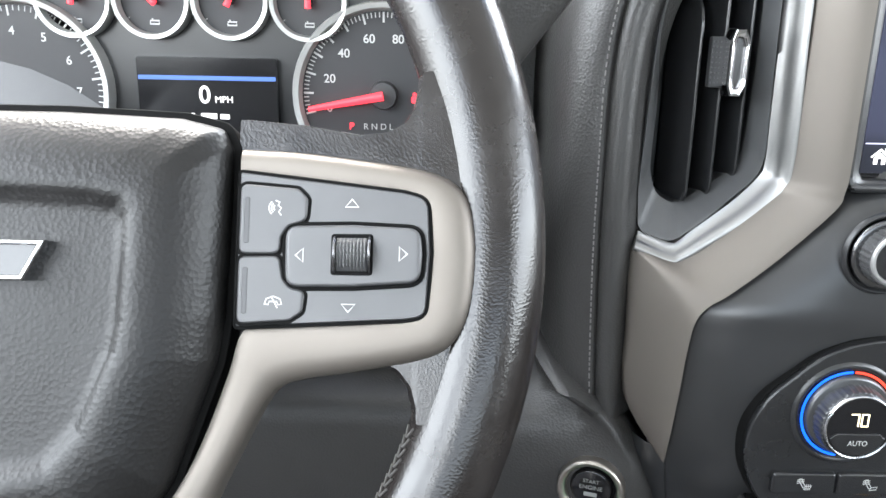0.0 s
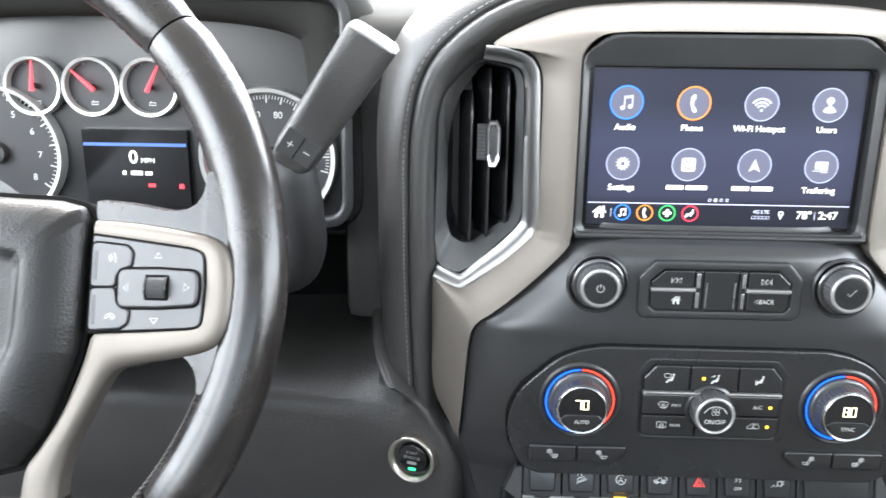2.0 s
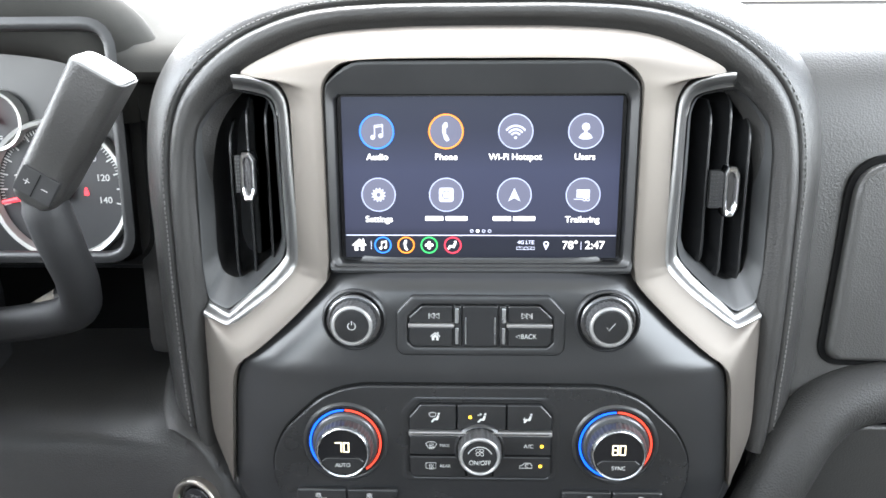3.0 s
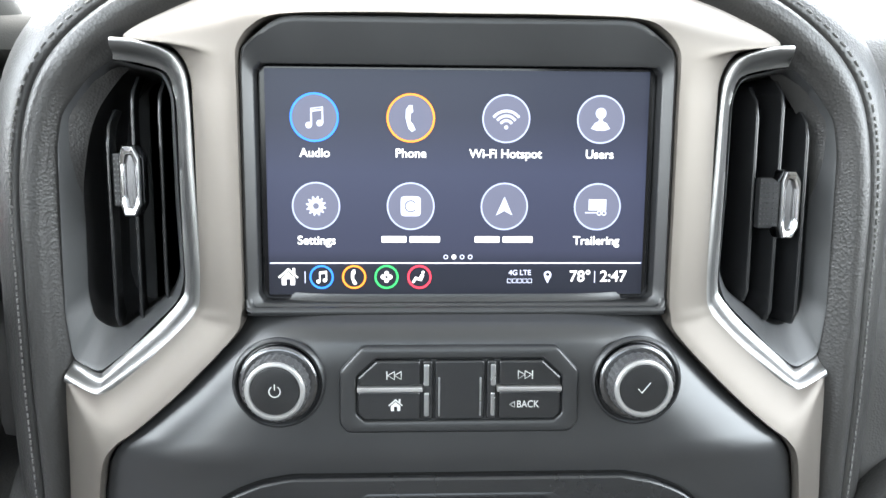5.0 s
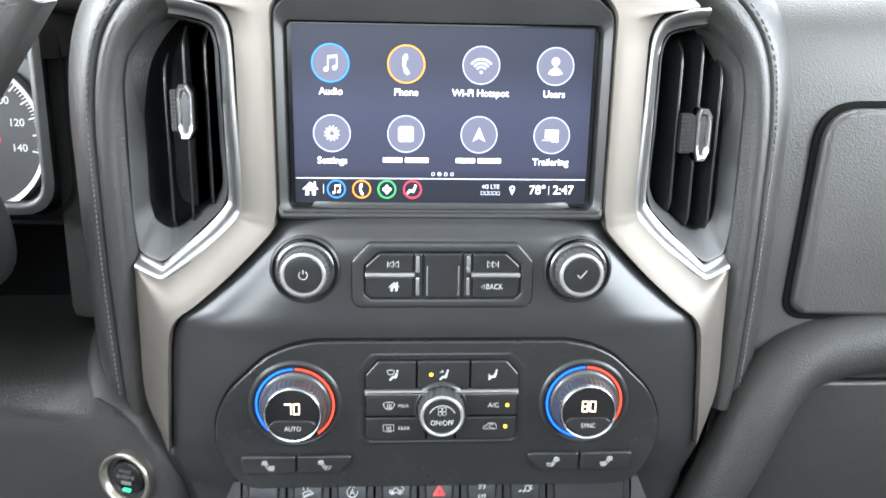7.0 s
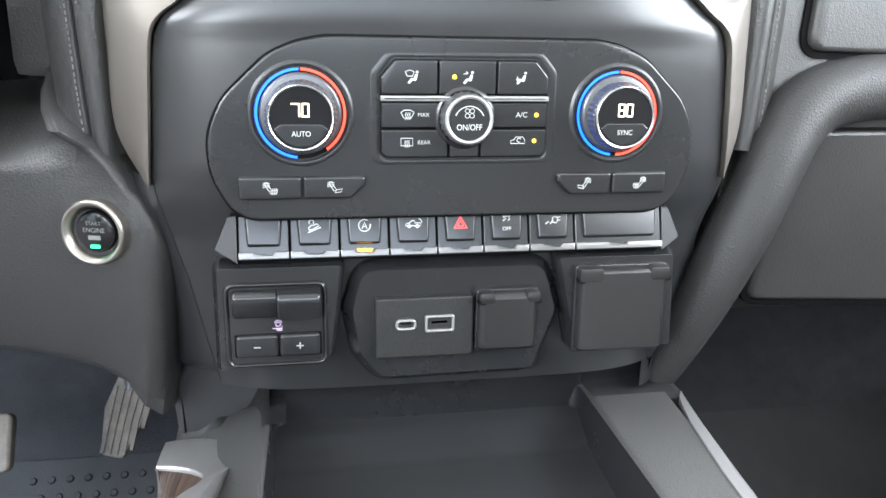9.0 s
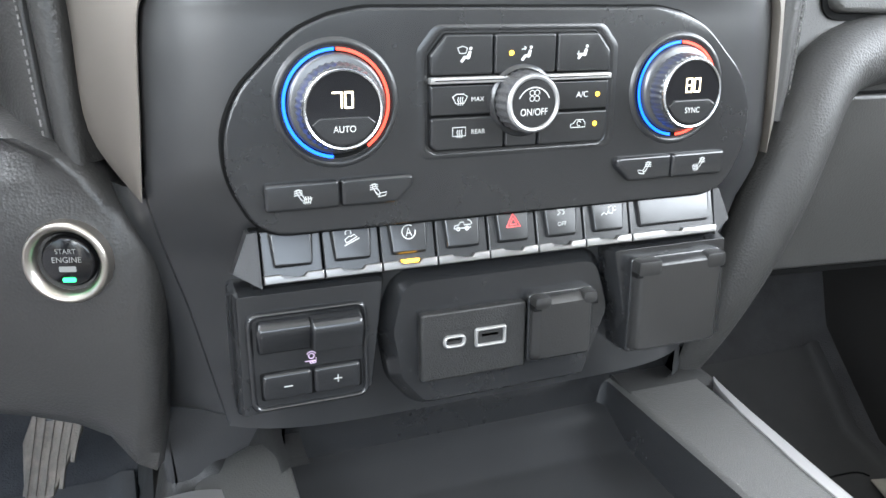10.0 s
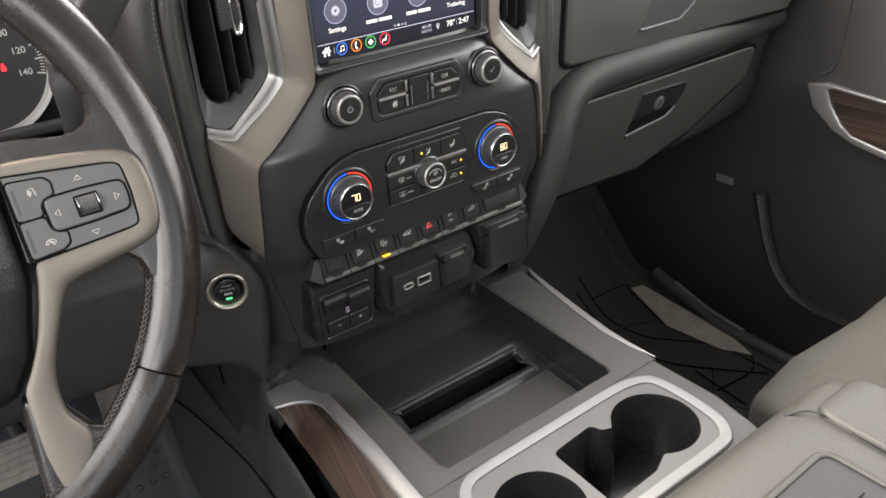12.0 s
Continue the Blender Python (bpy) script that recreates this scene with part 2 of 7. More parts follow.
def thing(name, label, category, at=(0, 0, 0), group="", kind=""):
    ob = new(name)
    ob.empty_display_size = 0.01
    ob.matrix_basis = Matrix.Translation(at)
    WORLD[ob.name] = Matrix.Translation(at)
    return tagged(ob, label, category, group, kind)


def solid(name, bm, mat, label, category, at=None, group="", kind=""):
    """A thing that is one mesh."""
    return tagged(part(name, bm, mat, None, "", at), label, category, group, kind)


def loft(rings, closed=True, caps=(True, True), bm=None):
    bm = bm or bmesh.new()
    rows = [[bm.verts.new(p) for p in r] for r in rings]
    n = len(rows[0])
    for a, b in zip(rows, rows[1:]):
        for i in range(n if closed else n - 1):
            j = (i + 1) % n
            bm.faces.new((a[i], a[j], b[j], b[i]))
    lids = [bm.faces.new(r) for r, c in ((rows[0], caps[0]), (rows[-1], caps[1])) if closed and c]
    lids = [f for f in lids if len(f.verts) > 4]
    if lids:
        bmesh.ops.triangulate(bm, faces=lids, ngon_method="EAR_CLIP")
    return bm


def fillet(pts, r, n=4):
    """Rounds the corners of a closed 2D outline; r is one radius or one for each corner."""
    out = []
    k = len(pts)
    for i, p in enumerate(pts):
        rad = r[i] if isinstance(r, (list, tuple)) else r
        p, a, b = Vector(p), Vector(pts[i - 1]), Vector(pts[(i + 1) % k])
        u, v = (a - p), (b - p)
        lu, lv = u.length, v.length
        u.normalize(), v.normalize()
        ang = u.angle(v)
        if rad <= 0 or ang > 3.1:
            out.append(tuple(p))
            continue
        d = min(rad / math.tan(ang / 2), 0.48 * min(lu, lv))
        s, e = p + u * d, p + v * d
        for j in range(n + 1):
            t = j / n
            out.append(tuple(s * (1 - t) ** 2 + p * 2 * t * (1 - t) + e * t * t))
    return out


def area(poly):
    return sum(poly[i - 1][0] * q[1] - q[0] * poly[i - 1][1] for i, q in enumerate(poly)) / 2


def inset(poly, d):
    """The outline moved inwards by d, or by less where it would cross itself."""
    for _ in range(12):
        out = shifted(poly, d)
        k = len(poly)
        if all((Vector(out[i]) - Vector(out[i - 1])).dot(Vector(poly[i]) - Vector(poly[i - 1])) >= -1e-12 for i in range(k)):
            return out
        d *= 0.8
    return out


def shifted(poly, d):
    s = 1 if area(poly) > 0 else -1
    out = []
    k = len(poly)
    for i in range(k):
        a, p, b = Vector(poly[i - 1]), Vector(poly[i]), Vector(poly[(i + 1) % k])
        e1, e2 = (p - a), (b - p)
        if e1.length < 1e-9 or e2.length < 1e-9:
            e1 = e2 = e1 if e1.length > e2.length else e2
        n1, n2 = Vector((-e1.y, e1.x)).normalized() * s, Vector((-e2.y, e2.x)).normalized() * s
        m = n1 + n2
        if m.length < 1e-6:
            m = n1
        m.normalize()
        c = max(0.35, m.dot(n1))
        out.append(tuple(p + m * d / c))
    return out


def plate(poly, y0, y1, bev=0.0006, bm=None, dish=0.0):
    """A slab with the outline poly (x, z), its rounded front at y0 and its back at y1."""
    rings = []
    i1, i2 = inset(poly, bev), inset(poly, bev * 0.3)
    if dish:
        i0 = inset(poly, bev * 2.5)
        rings.append([(x, y0 + dish, z) for x, z in i0])
    rings += [[(x, y0, z) for x, z in i1], [(x, y0 + bev * 0.3, z) for x, z in i2], [(x, y0 + bev, z) for x, z in poly], [(x, y1, z) for x, z in poly]]
    return loft(rings, bm=bm)


def rect(x0, x1, z0, z1, r=0.002, n=4):
    return fillet([(x0, z0), (x1, z0), (x1, z1), (x0, z1)], r, n)


def hoop(outer, inner, y0, y1, bev=0.0005, bm=None):
    """A flat ring between two outlines with the same number of points."""
    rows = [[(x, y1, z) for x, z in outer], [(x, y0 + bev, z) for x, z in outer], [(x, y0, z) for x, z in inset(outer, bev)],
            [(x, y0, z) for x, z in inset(inner, -bev)], [(x, y0 + bev, z) for x, z in inner], [(x, y1, z) for x, z in inner]]
    return loft(rows, caps=(False, False), bm=bm)


def lathe(profile, cx, cz, n=48, bm=None, ripple=None):
    """Turns (radius, y) pairs about the line through (cx, cz) that runs along y."""
    rings = []
    for j, (r, y) in enumerate(profile):
        ring = []
        for i in range(n):
            a = 2 * math.pi * i / n
            q = r + (ripple(j, i) if ripple else 0)
            ring.append((cx + q * math.cos(a), y, cz + q * math.sin(a)))
        rings.append(ring)
    bm = loft(rings, bm=bm, caps=(False, False))
    bmesh.ops.remove_doubles(bm, verts=bm.verts[:], dist=1e-7)
    return bm


def tube(path, radius, n=8, bm=None, closed=False, flat=1.0, up=(0, 1, 0)):
    """A rod along a path; radius is one number or one for each point; flat squeezes it along up."""
    k = len(path)
    P = [Vector(p) for p in path]
    rings = []
    for i in range(k):
        a = P[i - 1] if (i > 0 or closed) else P[i]
        b = P[(i + 1) % k] if (i < k - 1 or closed) else P[i]
        d = (b - a).normalized()
        s = d.cross(Vector(up))
        if s.length < 1e-4:
            s = d.cross(Vector((1, 0, 0)))
        s.normalize()
        w = s.cross(d).normalized()
        r = radius[i] if isinstance(radius, (list, tuple)) else radius
        rings.append([tuple(P[i] + s * r * math.cos(2 * math.pi * j / n) + w * r * flat * math.sin(2 * math.pi * j / n)) for j in range(n)])
    if closed:
        rings.append(rings[0])
        bm = loft(rings, bm=bm, caps=(False, False))
        bmesh.ops.remove_doubles(bm, verts=bm.verts[:], dist=1e-6)
        return bm
    return loft(rings, bm=bm)


def smooth_path(pts, per=6, closed=False):
    """A Catmull-Rom curve through points of any dimension."""
    P = [np.array(p, float) for p in pts]
    k = len(P)
    out = []
    for i in range(k if closed else k - 1):
        g = (lambda j: P[j % k]) if closed else (lambda j: P[min(max(j, 0), k - 1)])
        a, b, c, d = g(i - 1), g(i), g(i + 1), g(i + 2)
        for j in range(per):
            t = j / per
            out.append(tuple(0.5 * (2 * b + (c - a) * t + (2 * a - 5 * b + 4 * c - d) * t * t + (3 * b - a - 3 * c + d) * t ** 3)))
    if not closed:
        out.append(tuple(P[-1]))
    return out


def resample(pts, n, closed=True):
    P = [Vector(p) for p in pts]
    if closed:
        P.append(P[0])
    L = [0.0]
    for a, b in zip(P, P[1:]):
        L.append(L[-1] + (b - a).length)
    out = []
    j = 0
    m = n if closed else n - 1
    for i in range(n):
        s = L[-1] * i / m
        while j < len(P) - 2 and L[j + 1] < s:
            j += 1
        t = (s - L[j]) / max(1e-9, L[j + 1] - L[j])
        out.append(tuple(P[j].lerp(P[j + 1], min(1, t))))
    return out


def strokes(lines, width, cx, cz, size, y, thick=0.0002, bm=None):
    """Thin raised lines: polylines in a unit box, scaled by size about (cx, cz) at depth y."""
    bm = bm or bmesh.new()
    for line in lines:
        pts = [Vector((cx + px_ * size, cz + pz_ * size)) for px_, pz_ in line]
        left, right = [], []
        for i, p in enumerate(pts):
            a, b = pts[max(0, i - 1)], pts[min(len(pts) - 1, i + 1)]
            d = b - a
            d = d.normalized() if d.length > 1e-9 else Vector((1, 0))
            nrm = Vector((-d.y, d.x)) * width / 2
            ext = d * width * 0.3 * (-1 if i == 0 else 1 if i == len(pts) - 1 else 0)
            left.append(p + nrm + ext)
            right.append(p - nrm + ext)
        fl = [bm.verts.new((q.x, y, q.y)) for q in left]
        fr = [bm.verts.new((q.x, y, q.y)) for q in right]
        for i in range(len(pts) - 1):
            bm.faces.new((fl[i], fl[i + 1], fr[i + 1], fr[i]))
    return bm


def blobs(polys, cx, cz, size, y, bm=None):
    """Filled flat shapes in a unit box."""
    bm = bm or bmesh.new()
    for poly in polys:
        bm.faces.new([bm.verts.new((cx + a * size, y, cz + b * size)) for a, b in poly])
    return bm


def arc(cx, cz, r, a0, a1, n=12):
    return [(cx + r * math.cos(radians(a0 + (a1 - a0) * i / n)), cz + r * math.sin(radians(a0 + (a1 - a0) * i / n))) for i in range(n + 1)]


def disc(r=1.0, n=20, cx=0.0, cz=0.0):
    return [(cx + r * math.cos(2 * math.pi * i / n), cz + r * math.sin(2 * math.pi * i / n)) for i in range(n)]


def lettering(name, text, size, cx, cz, y, mat, parent, label="", at=None, align="CENTER", bold=0.0, squeeze=1.0):
    """Built-in letters as a flat mesh that faces -y; size is the height of the type."""
    cu = bpy.data.curves.new(name, "FONT")
    cu.body, cu.size, cu.align_x, cu.align_y = text, size, align, "CENTER"
    cu.offset = bold
    tmp = bpy.data.objects.new(name, cu)
    scene.collection.objects.link(tmp)
    me = bpy.data.meshes.new_from_object(tmp.evaluated_get(bpy.context.evaluated_depsgraph_get()))
    bpy.data.objects.remove(tmp)
    bm = bmesh.new()
    bm.from_mesh(me)
    bpy.data.meshes.remove(me)
    bmesh.ops.transform(bm, matrix=Matrix.Translation((cx, y, cz)) @ Matrix.Rotation(radians(90), 4, "X") @ Matrix.Diagonal((squeeze, 1, 1, 1)), verts=bm.verts[:])
    return part(name, bm, mat, parent, label, at)


def mirror(pts):
    """Closes a half outline given from the top middle down the right side, mirrored in x."""
    return list(pts) + [(-p[0], *p[1:]) for p in reversed(pts)]


def interp(table, v):
    """Linear lookup in rows (key, value) with falling or rising keys."""
    t = sorted(table)
    if v <= t[0][0]:
        return t[0][1]
    for (a, p), (b, q) in zip(t, t[1:]):
        if v <= b:
            return p + (q - p) * (v - a) / (b - a)
    return t[-1][1]


def sheet(rows, thick=None, bm=None):
    """An open grid of points."""
    return loft(rows, closed=False, bm=bm)


def box(x0, x1, y0, y1, z0, z1, bev=0.002, bm=None):
    b = bmesh.new()
    bmesh.ops.create_cube(b, size=1)
    bmesh.ops.transform(b, matrix=Matrix.Translation(((x0 + x1) / 2, (y0 + y1) / 2, (z0 + z1) / 2)) @ Matrix.Diagonal((x1 - x0, y1 - y0, z1 - z0, 1)), verts=b.verts[:])
    if bev:
        bmesh.ops.bevel(b, geom=b.edges[:], offset=bev, segments=2, profile=0.6, affect="EDGES")
    return b


# ---- the cab and the large structure ----
ground_rows = [[(x, y, 0.0) for x in (-60, -8, -2, 0, 2, 8, 60)] for y in (-60, -8, -2, 0, 2, 8, 60)]
solid("ground", sheet(ground_rows), GROUND, "grey asphalt ground under the parked truck", "ground", kind="structure")

solid("floor", box(-0.78, 0.78, -1.6, 0.62, 0.38, 0.43, 0), CARPET, "black carpeted cab floor", "floor", kind="structure")
toe = loft([[(x, 0.60, 0.38), (x, 0.60, 0.432), (x, 0.72, 0.47), (x, 0.84, 0.60), (x, 0.92, 0.85), (x, 0.94, 1.2), (x, 0.98, 1.2), (x, 0.98, 0.38)] for x in (-0.78, 0.78)])
solid("wall_firewall", toe, CARPET, "black carpeted toe board and firewall", "wall", kind="structure")

# roof, pillars and the walls below the windows
solid("ceiling", box(-0.80, 0.80, -1.6, 0.30, 1.74, 1.80, 0.01), SHELL, "pale grey cloth headliner", "ceiling", kind="structure")
solid("wall_rear", box(-0.80, 0.80, -1.66, -1.60, 0.38, 1.18, 0), DARKSHELL, "dark trimmed rear wall of the cab", "wall", kind="structure")
for sx, nm in ((-1, "pillar_driver"), (1, "pillar_passenger")):
    col = tube([(sx * 0.77, 0.98, 1.28), (sx * 0.75, 0.62, 1.55), (sx * 0.73, 0.28, 1.76)], 0.045, 10)
    solid(nm, col, SHELL, "pale trimmed windshield pillar", "pillar", kind="structure")
    rear = tube([(sx * 0.78, -0.95, 0.5), (sx * 0.77, -0.95, 1.2), (sx * 0.73, -0.92, 1.76)], 0.05, 10)
    solid("pillar_rear", rear, SHELL, "pale trimmed door pillar", "pillar", kind="structure")
solid("wall_driver_sill", box(-0.84, -0.78, -1.6, 1.0, 0.36, 0.50, 0.01), DARKSHELL, "dark sill of the open driver doorway", "wall", kind="structure")

# ---- dashboard ----
dashboard = thing("dashboard", "dark grey grained vinyl dashboard with stitched leather surround", "dashboard", (0, 0.6, 0.9))

# passenger side body, a closed profile drawn along x
PROFILE = [(0.95, 1.33), (0.62, 1.318), (0.52, 1.308), (0.47, 1.296), (0.442, 1.275), (0.430, 1.25), (0.425, 1.22), (0.423, 1.15), (0.423, 1.06), (0.421, 1.035),
           (0.421, 1.02), (0.432, 1.008), (0.440, 0.98), (0.446, 0.92), (0.456, 0.885), (0.475, 0.866), (0.52, 0.858), (0.64, 0.865), (0.95, 0.88)]


def dash_section(x):
    back = 0.035 * max(0, (x - 0.45) / 0.3) ** 2
    return [(x, y + back, z) for y, z in PROFILE]


part("passenger_panel", loft([dash_section(x) for x in (0.205, 0.25, 0.35, 0.45, 0.55, 0.62, 0.68, 0.74)]), DASH, dashboard, "grained dark vinyl panel in front of the passenger")

# the swelling roll under the upper door that bends down beside the stack
ROLL = smooth_path([(0.158, 0.425, 0.828, 0.012), (0.168, 0.412, 0.865, 0.016), (0.182, 0.404, 0.905, 0.019), (0.200, 0.401, 0.950, 0.021), (0.218, 0.405, 0.990, 0.022), (0.234, 0.412, 1.016, 0.0225), (0.256, 0.419, 1.033, 0.023), (0.290, 0.4245, 1.0415, 0.0235), (0.33, 0.4265, 1.0435, 0.0235),
                    (0.45, 0.428, 1.0435, 0.0235), (0.60, 0.440, 1.039, 0.021), (0.74, 0.460, 1.031, 0.018)], 6)
part("roll", tube([p[:3] for p in ROLL], [p[3] for p in ROLL], 16), ROLLSKIN, dashboard, "rounded grained vinyl roll")

# upper pad over the whole width and the hood over the dials
TOP = []
for i in range(81):
    x = -0.74 + 1.48 * i / 80
    hood = max(0.0, 1 - abs((x + 0.46) / 0.20) ** 6)
    mid = max(0.0, 1 - abs(x / 0.21) ** 6)
    lip = 0.455 + 0.020 * hood - 0.02 * mid + 0.012 * max(0, x / 0.74)
    z = 1.288 + 0.034 * hood + 0.020 * mid
    TOP.append([(x, 1.0, 1.345), (x, 0.75, z + 0.03 - 0.014 * hood), (x, 0.55, z + 0.016 - 0.006 * hood), (x, lip + 0.05, z + 0.004), (x, lip + 0.015, z - 0.003), (x, lip + 0.003, z - 0.012), (x, lip, z - 0.022), (x, lip + 0.008, z - 0.030), (x, 0.6, z - 0.034), (x, 1.0, 1.25)])
part("top_pad", loft(TOP), TOPSKIN, dashboard, "grained dark dash top lit by the windshield")
HOODLINE = smooth_path([(-0.72, 0.50, 1.262), (-0.66, 0.488, 1.292), (-0.58, 0.478, 1.308), (-0.48, 0.475, 1.314), (-0.38, 0.480, 1.312), (-0.315, 0.485, 1.305), (-0.282, 0.488, 1.292), (-0.269, 0.492, 1.270), (-0.266, 0.50, 1.235)], 6)
part("hood_lip", tube(HOODLINE, 0.031, 20), TOPSKIN, dashboard, "rounded lip of the hood over the dials")

part("hood_side", box(-0.268, -0.205, 0.480, 0.62, 1.04, 1.278, 0.012), GRAIN, dashboard, "dark side of the hood")

# stitched leather surround of the centre stack
ARCH = [(0.0, 1.2975, 0.75), (0.06, 1.2968, 0.78), (0.105, 1.292, 0.86), (0.138, 1.280, 0.98), (0.160, 1.2655, 1.08), (0.177, 1.248, 1.14), (0.187, 1.228, 1.10), (0.1925, 1.195, 1.04), (0.1935, 1.15, 1.0),
        (0.193, 1.10, 1.0), (0.1915, 1.05, 0.98), (0.1905, 1.02, 0.95), (0.1895, 1.003, 0.9)]
SECTION = [(-0.010, 0.4160), (-0.004, 0.4090), (-0.0012, 0.4062), (0.0002, 0.4058), (0.0018, 0.4035), (0.0045, 0.4008), (0.0080, 0.3998), (0.0115, 0.4008), (0.0140, 0.4040), (0.0152, 0.4080), (0.0164, 0.4070),
           (0.0180, 0.4062), (0.0225, 0.4085), (0.030, 0.4155), (0.037, 0.427), (0.042, 0.445), (0.046, 0.48), (0.050, 0.53)]


def arch_points():
    half = smooth_path(ARCH, 5)
    full = [(-x, z, s) for x, z, s in reversed(half[1:])] + half
    out = []
    for i, (x, z, s) in enumerate(full):
        a, b = full[max(0, i - 1)], full[min(len(full) - 1, i + 1)]
        d = Vector((b[0] - a[0], b[1] - a[1])).normalized()
        out.append((x, z, s, -d.y, d.x))
    return out


arch_rings = [[(x + nx * w * s, y, z + nz * w * s) for w, y in SECTION] for x, z, s, nx, nz in arch_points()]
part("leather_surround", sheet(arch_rings), GRAIN, dashboard, "black stitched leather surround of the centre stack")
seam = bmesh.new()
pts = arch_points()
for (a, b) in zip(pts, pts[1:]):
    for k in range(max(1, int(round((Vector(b[:2]) - Vector(a[:2])).length / 0.0036)))):
        n_in = max(1, int(round((Vector(b[:2]) - Vector(a[:2])).length / 0.0036)))
        t0, t1 = (k + 0.15) / n_in, (k + 0.75) / n_in
        ends = []
        for t in (t0, t1):
            x, z, s, nx, nz = [p + (q - p) * t for p, q in zip(a, b)]
            ends.append((x + nx * 0.0192 * s, 0.4062, z + nz * 0.0192 * s))
        tube(ends, 0.00045, 5, bm=seam)
part("stitching", seam, THREAD, dashboard, "grey stitched seam")

# driver side knee panel with its swelling round the start button
EDGE = [(1.066, -0.232), (1.031, -0.220), (1.0145, -0.205), (1.008, -0.192), (0.995, -0.180), (0.985, -0.1745), (0.976, -0.168), (0.9555, -0.1625), (0.930, -0.1635), (0.9121, -0.1655), (0.880, -0.1705), (0.855, -0.177)]
knee = []
for i in range(-2, 21):
    z = 1.045 - 0.19 * i / 20
    xr = interp(EDGE, z)
    k = (1.045 - z) / 0.19
    swell = math.sin(math.pi * min(1, max(0, k))) ** 0.7
    row = [(xr + 0.002, 0.47, z), (xr + 0.001, 0.42, z), (xr - 0.003, 0.4010 + 0.01 * (1 - swell), z), (xr - 0.012, 0.3935 + 0.014 * (1 - swell), z), (min(-0.185, xr - 0.016), 0.3935 + 0.016 * (1 - swell), z)]
    for x, y in ((-0.20, 0.3965), (-0.215, 0.401), (-0.235, 0.408), (-0.26, 0.417), (-0.30, 0.427), (-0.36, 0.43), (-0.45, 0.43), (-0.60, 0.43), (-0.74, 0.44)):
        row.append((min(x, xr - 0.02), y + 0.02 * (1 - swell) + 2.0 * max(0, z - 0.995) * min(1, max(0, (-0.205 - x) / 0.06)), z))
    row.append((-0.74, 0.56, z))
    knee.append([(x, y + 2.2 * max(0, z - 1.018), z) for x, y, z in row])
HEM = [(-0.74, 0.880), (-0.37, 0.8768), (-0.277, 0.8745), (-0.225, 0.8690), (-0.208, 0.8630), (-0.1975, 0.8560), (-0.190, 0.846), (-0.183, 0.836), (-0.15, 0.834)]
knee = [[(x, y, z if z > 0.93 else 0.93 - (0.93 - z) * (0.93 - interp(HEM, x)) / 0.075) for x, y, z in row] for row in knee]
knee.append([(x, y + 0.012, z - 0.004) for x, y, z in knee[-1]])
knee.append([(x, y + 0.10, z - 0.002) for x, y, z in knee[-1]])
part("knee_panel", sheet(knee), GRAIN, dashboard, "grained vinyl knee panel under the steering column")


part("underside", box(-0.73, 0.70, 0.54, 0.9, 0.888, 0.92, 0.004), BLACK, dashboard, "black underside of the dash")
part("carrier", box(-0.170, 0.170, 0.47, 0.9, 0.885, 1.27, 0.004), BLACK, dashboard, "black inner carrier")
# Added black panel: the cavity's shade is put into its colour.
part("column_cavity_shade", box(-0.72, -0.262, 0.560, 0.60, 0.985, 1.135, 0.004), GAP, dashboard, "black panel added for the shade behind the steering column")

# ---- centre stack ----
centre_stack = thing("centre_stack", "black centre stack framed by satin silver trim", "centre stack", (0, 0.37, 0.88))

# satin silver surround: matched inner and outer edge points of the right half (x, y, z)
SURROUND = [((0, 0.374, 1.2745), (0, 0.399, 1.2945)), ((0.045, 0.374, 1.2745), (0.055, 0.399, 1.2938)), ((0.078, 0.374, 1.2733), (0.103, 0.398, 1.289)), ((0.0895, 0.374, 1.2685), (0.137, 0.396, 1.276)),
            ((0.0955, 0.374, 1.2605), (0.152, 0.393, 1.2655)), ((0.0968, 0.374, 1.2515), (0.131, 0.388, 1.2625)), ((0.0968, 0.374, 1.242), (0.1215, 0.386, 1.251)), ((0.0968, 0.374, 1.230), (0.1197, 0.385, 1.232)),
            ((0.0968, 0.374, 1.19), (0.1195, 0.385, 1.19)), ((0.0968, 0.374, 1.152), (0.1197, 0.385, 1.150)), ((0.0978, 0.374, 1.141), (0.1225, 0.386, 1.1405)), ((0.1015, 0.374, 1.1315), (0.1275, 0.387, 1.1345)),
            ((0.1255, 0.374, 1.1065), (0.150, 0.390, 1.114)), ((0.147, 0.3745, 1.0875), (0.1695, 0.393, 1.100)), ((0.1572, 0.375, 1.0797), (0.1890, 0.402, 1.1035)), ((0.1628, 0.375, 1.0715), (0.1922, 0.405, 1.0985)),
            ((0.1653, 0.3755, 1.056), (0.1915, 0.4025, 1.062)), ((0.168, 0.3765, 1.02), (0.1897, 0.3985, 1.018)), ((0.1708, 0.379, 0.9885), (0.1725, 0.383, 0.9895))]


def surround_rings():
    half = smooth_path([(*a, *b) for a, b in SURROUND], 5)
    full = [(-p[0], p[1], p[2], -p[3], p[4], p[5]) for p in reversed(half[1:])] + half
    rings = []
    for p in full:
        a, b = Vector(p[:3]), Vector(p[3:])
        bulge = 0.0022 * min(1, (b - a).length / 0.02)
        ring = [a + Vector((0, 0.016, 0)), a + Vector((0, 0.0012, 0))]
        for k in range(8):
            t = 0.02 + 0.96 * k / 7
            q = a.lerp(b, t)
            q.y -= bulge * (1 - (2 * t - 0.8) ** 2) + 0.0008 * (1 - abs(2 * t - 1) ** 8)
            ring.append(q)
        ring += [b + Vector((0, 0.0015, 0)), b + Vector((0, 0.016, 0))]
        rings.append([tuple(v) for v in ring])
    return rings


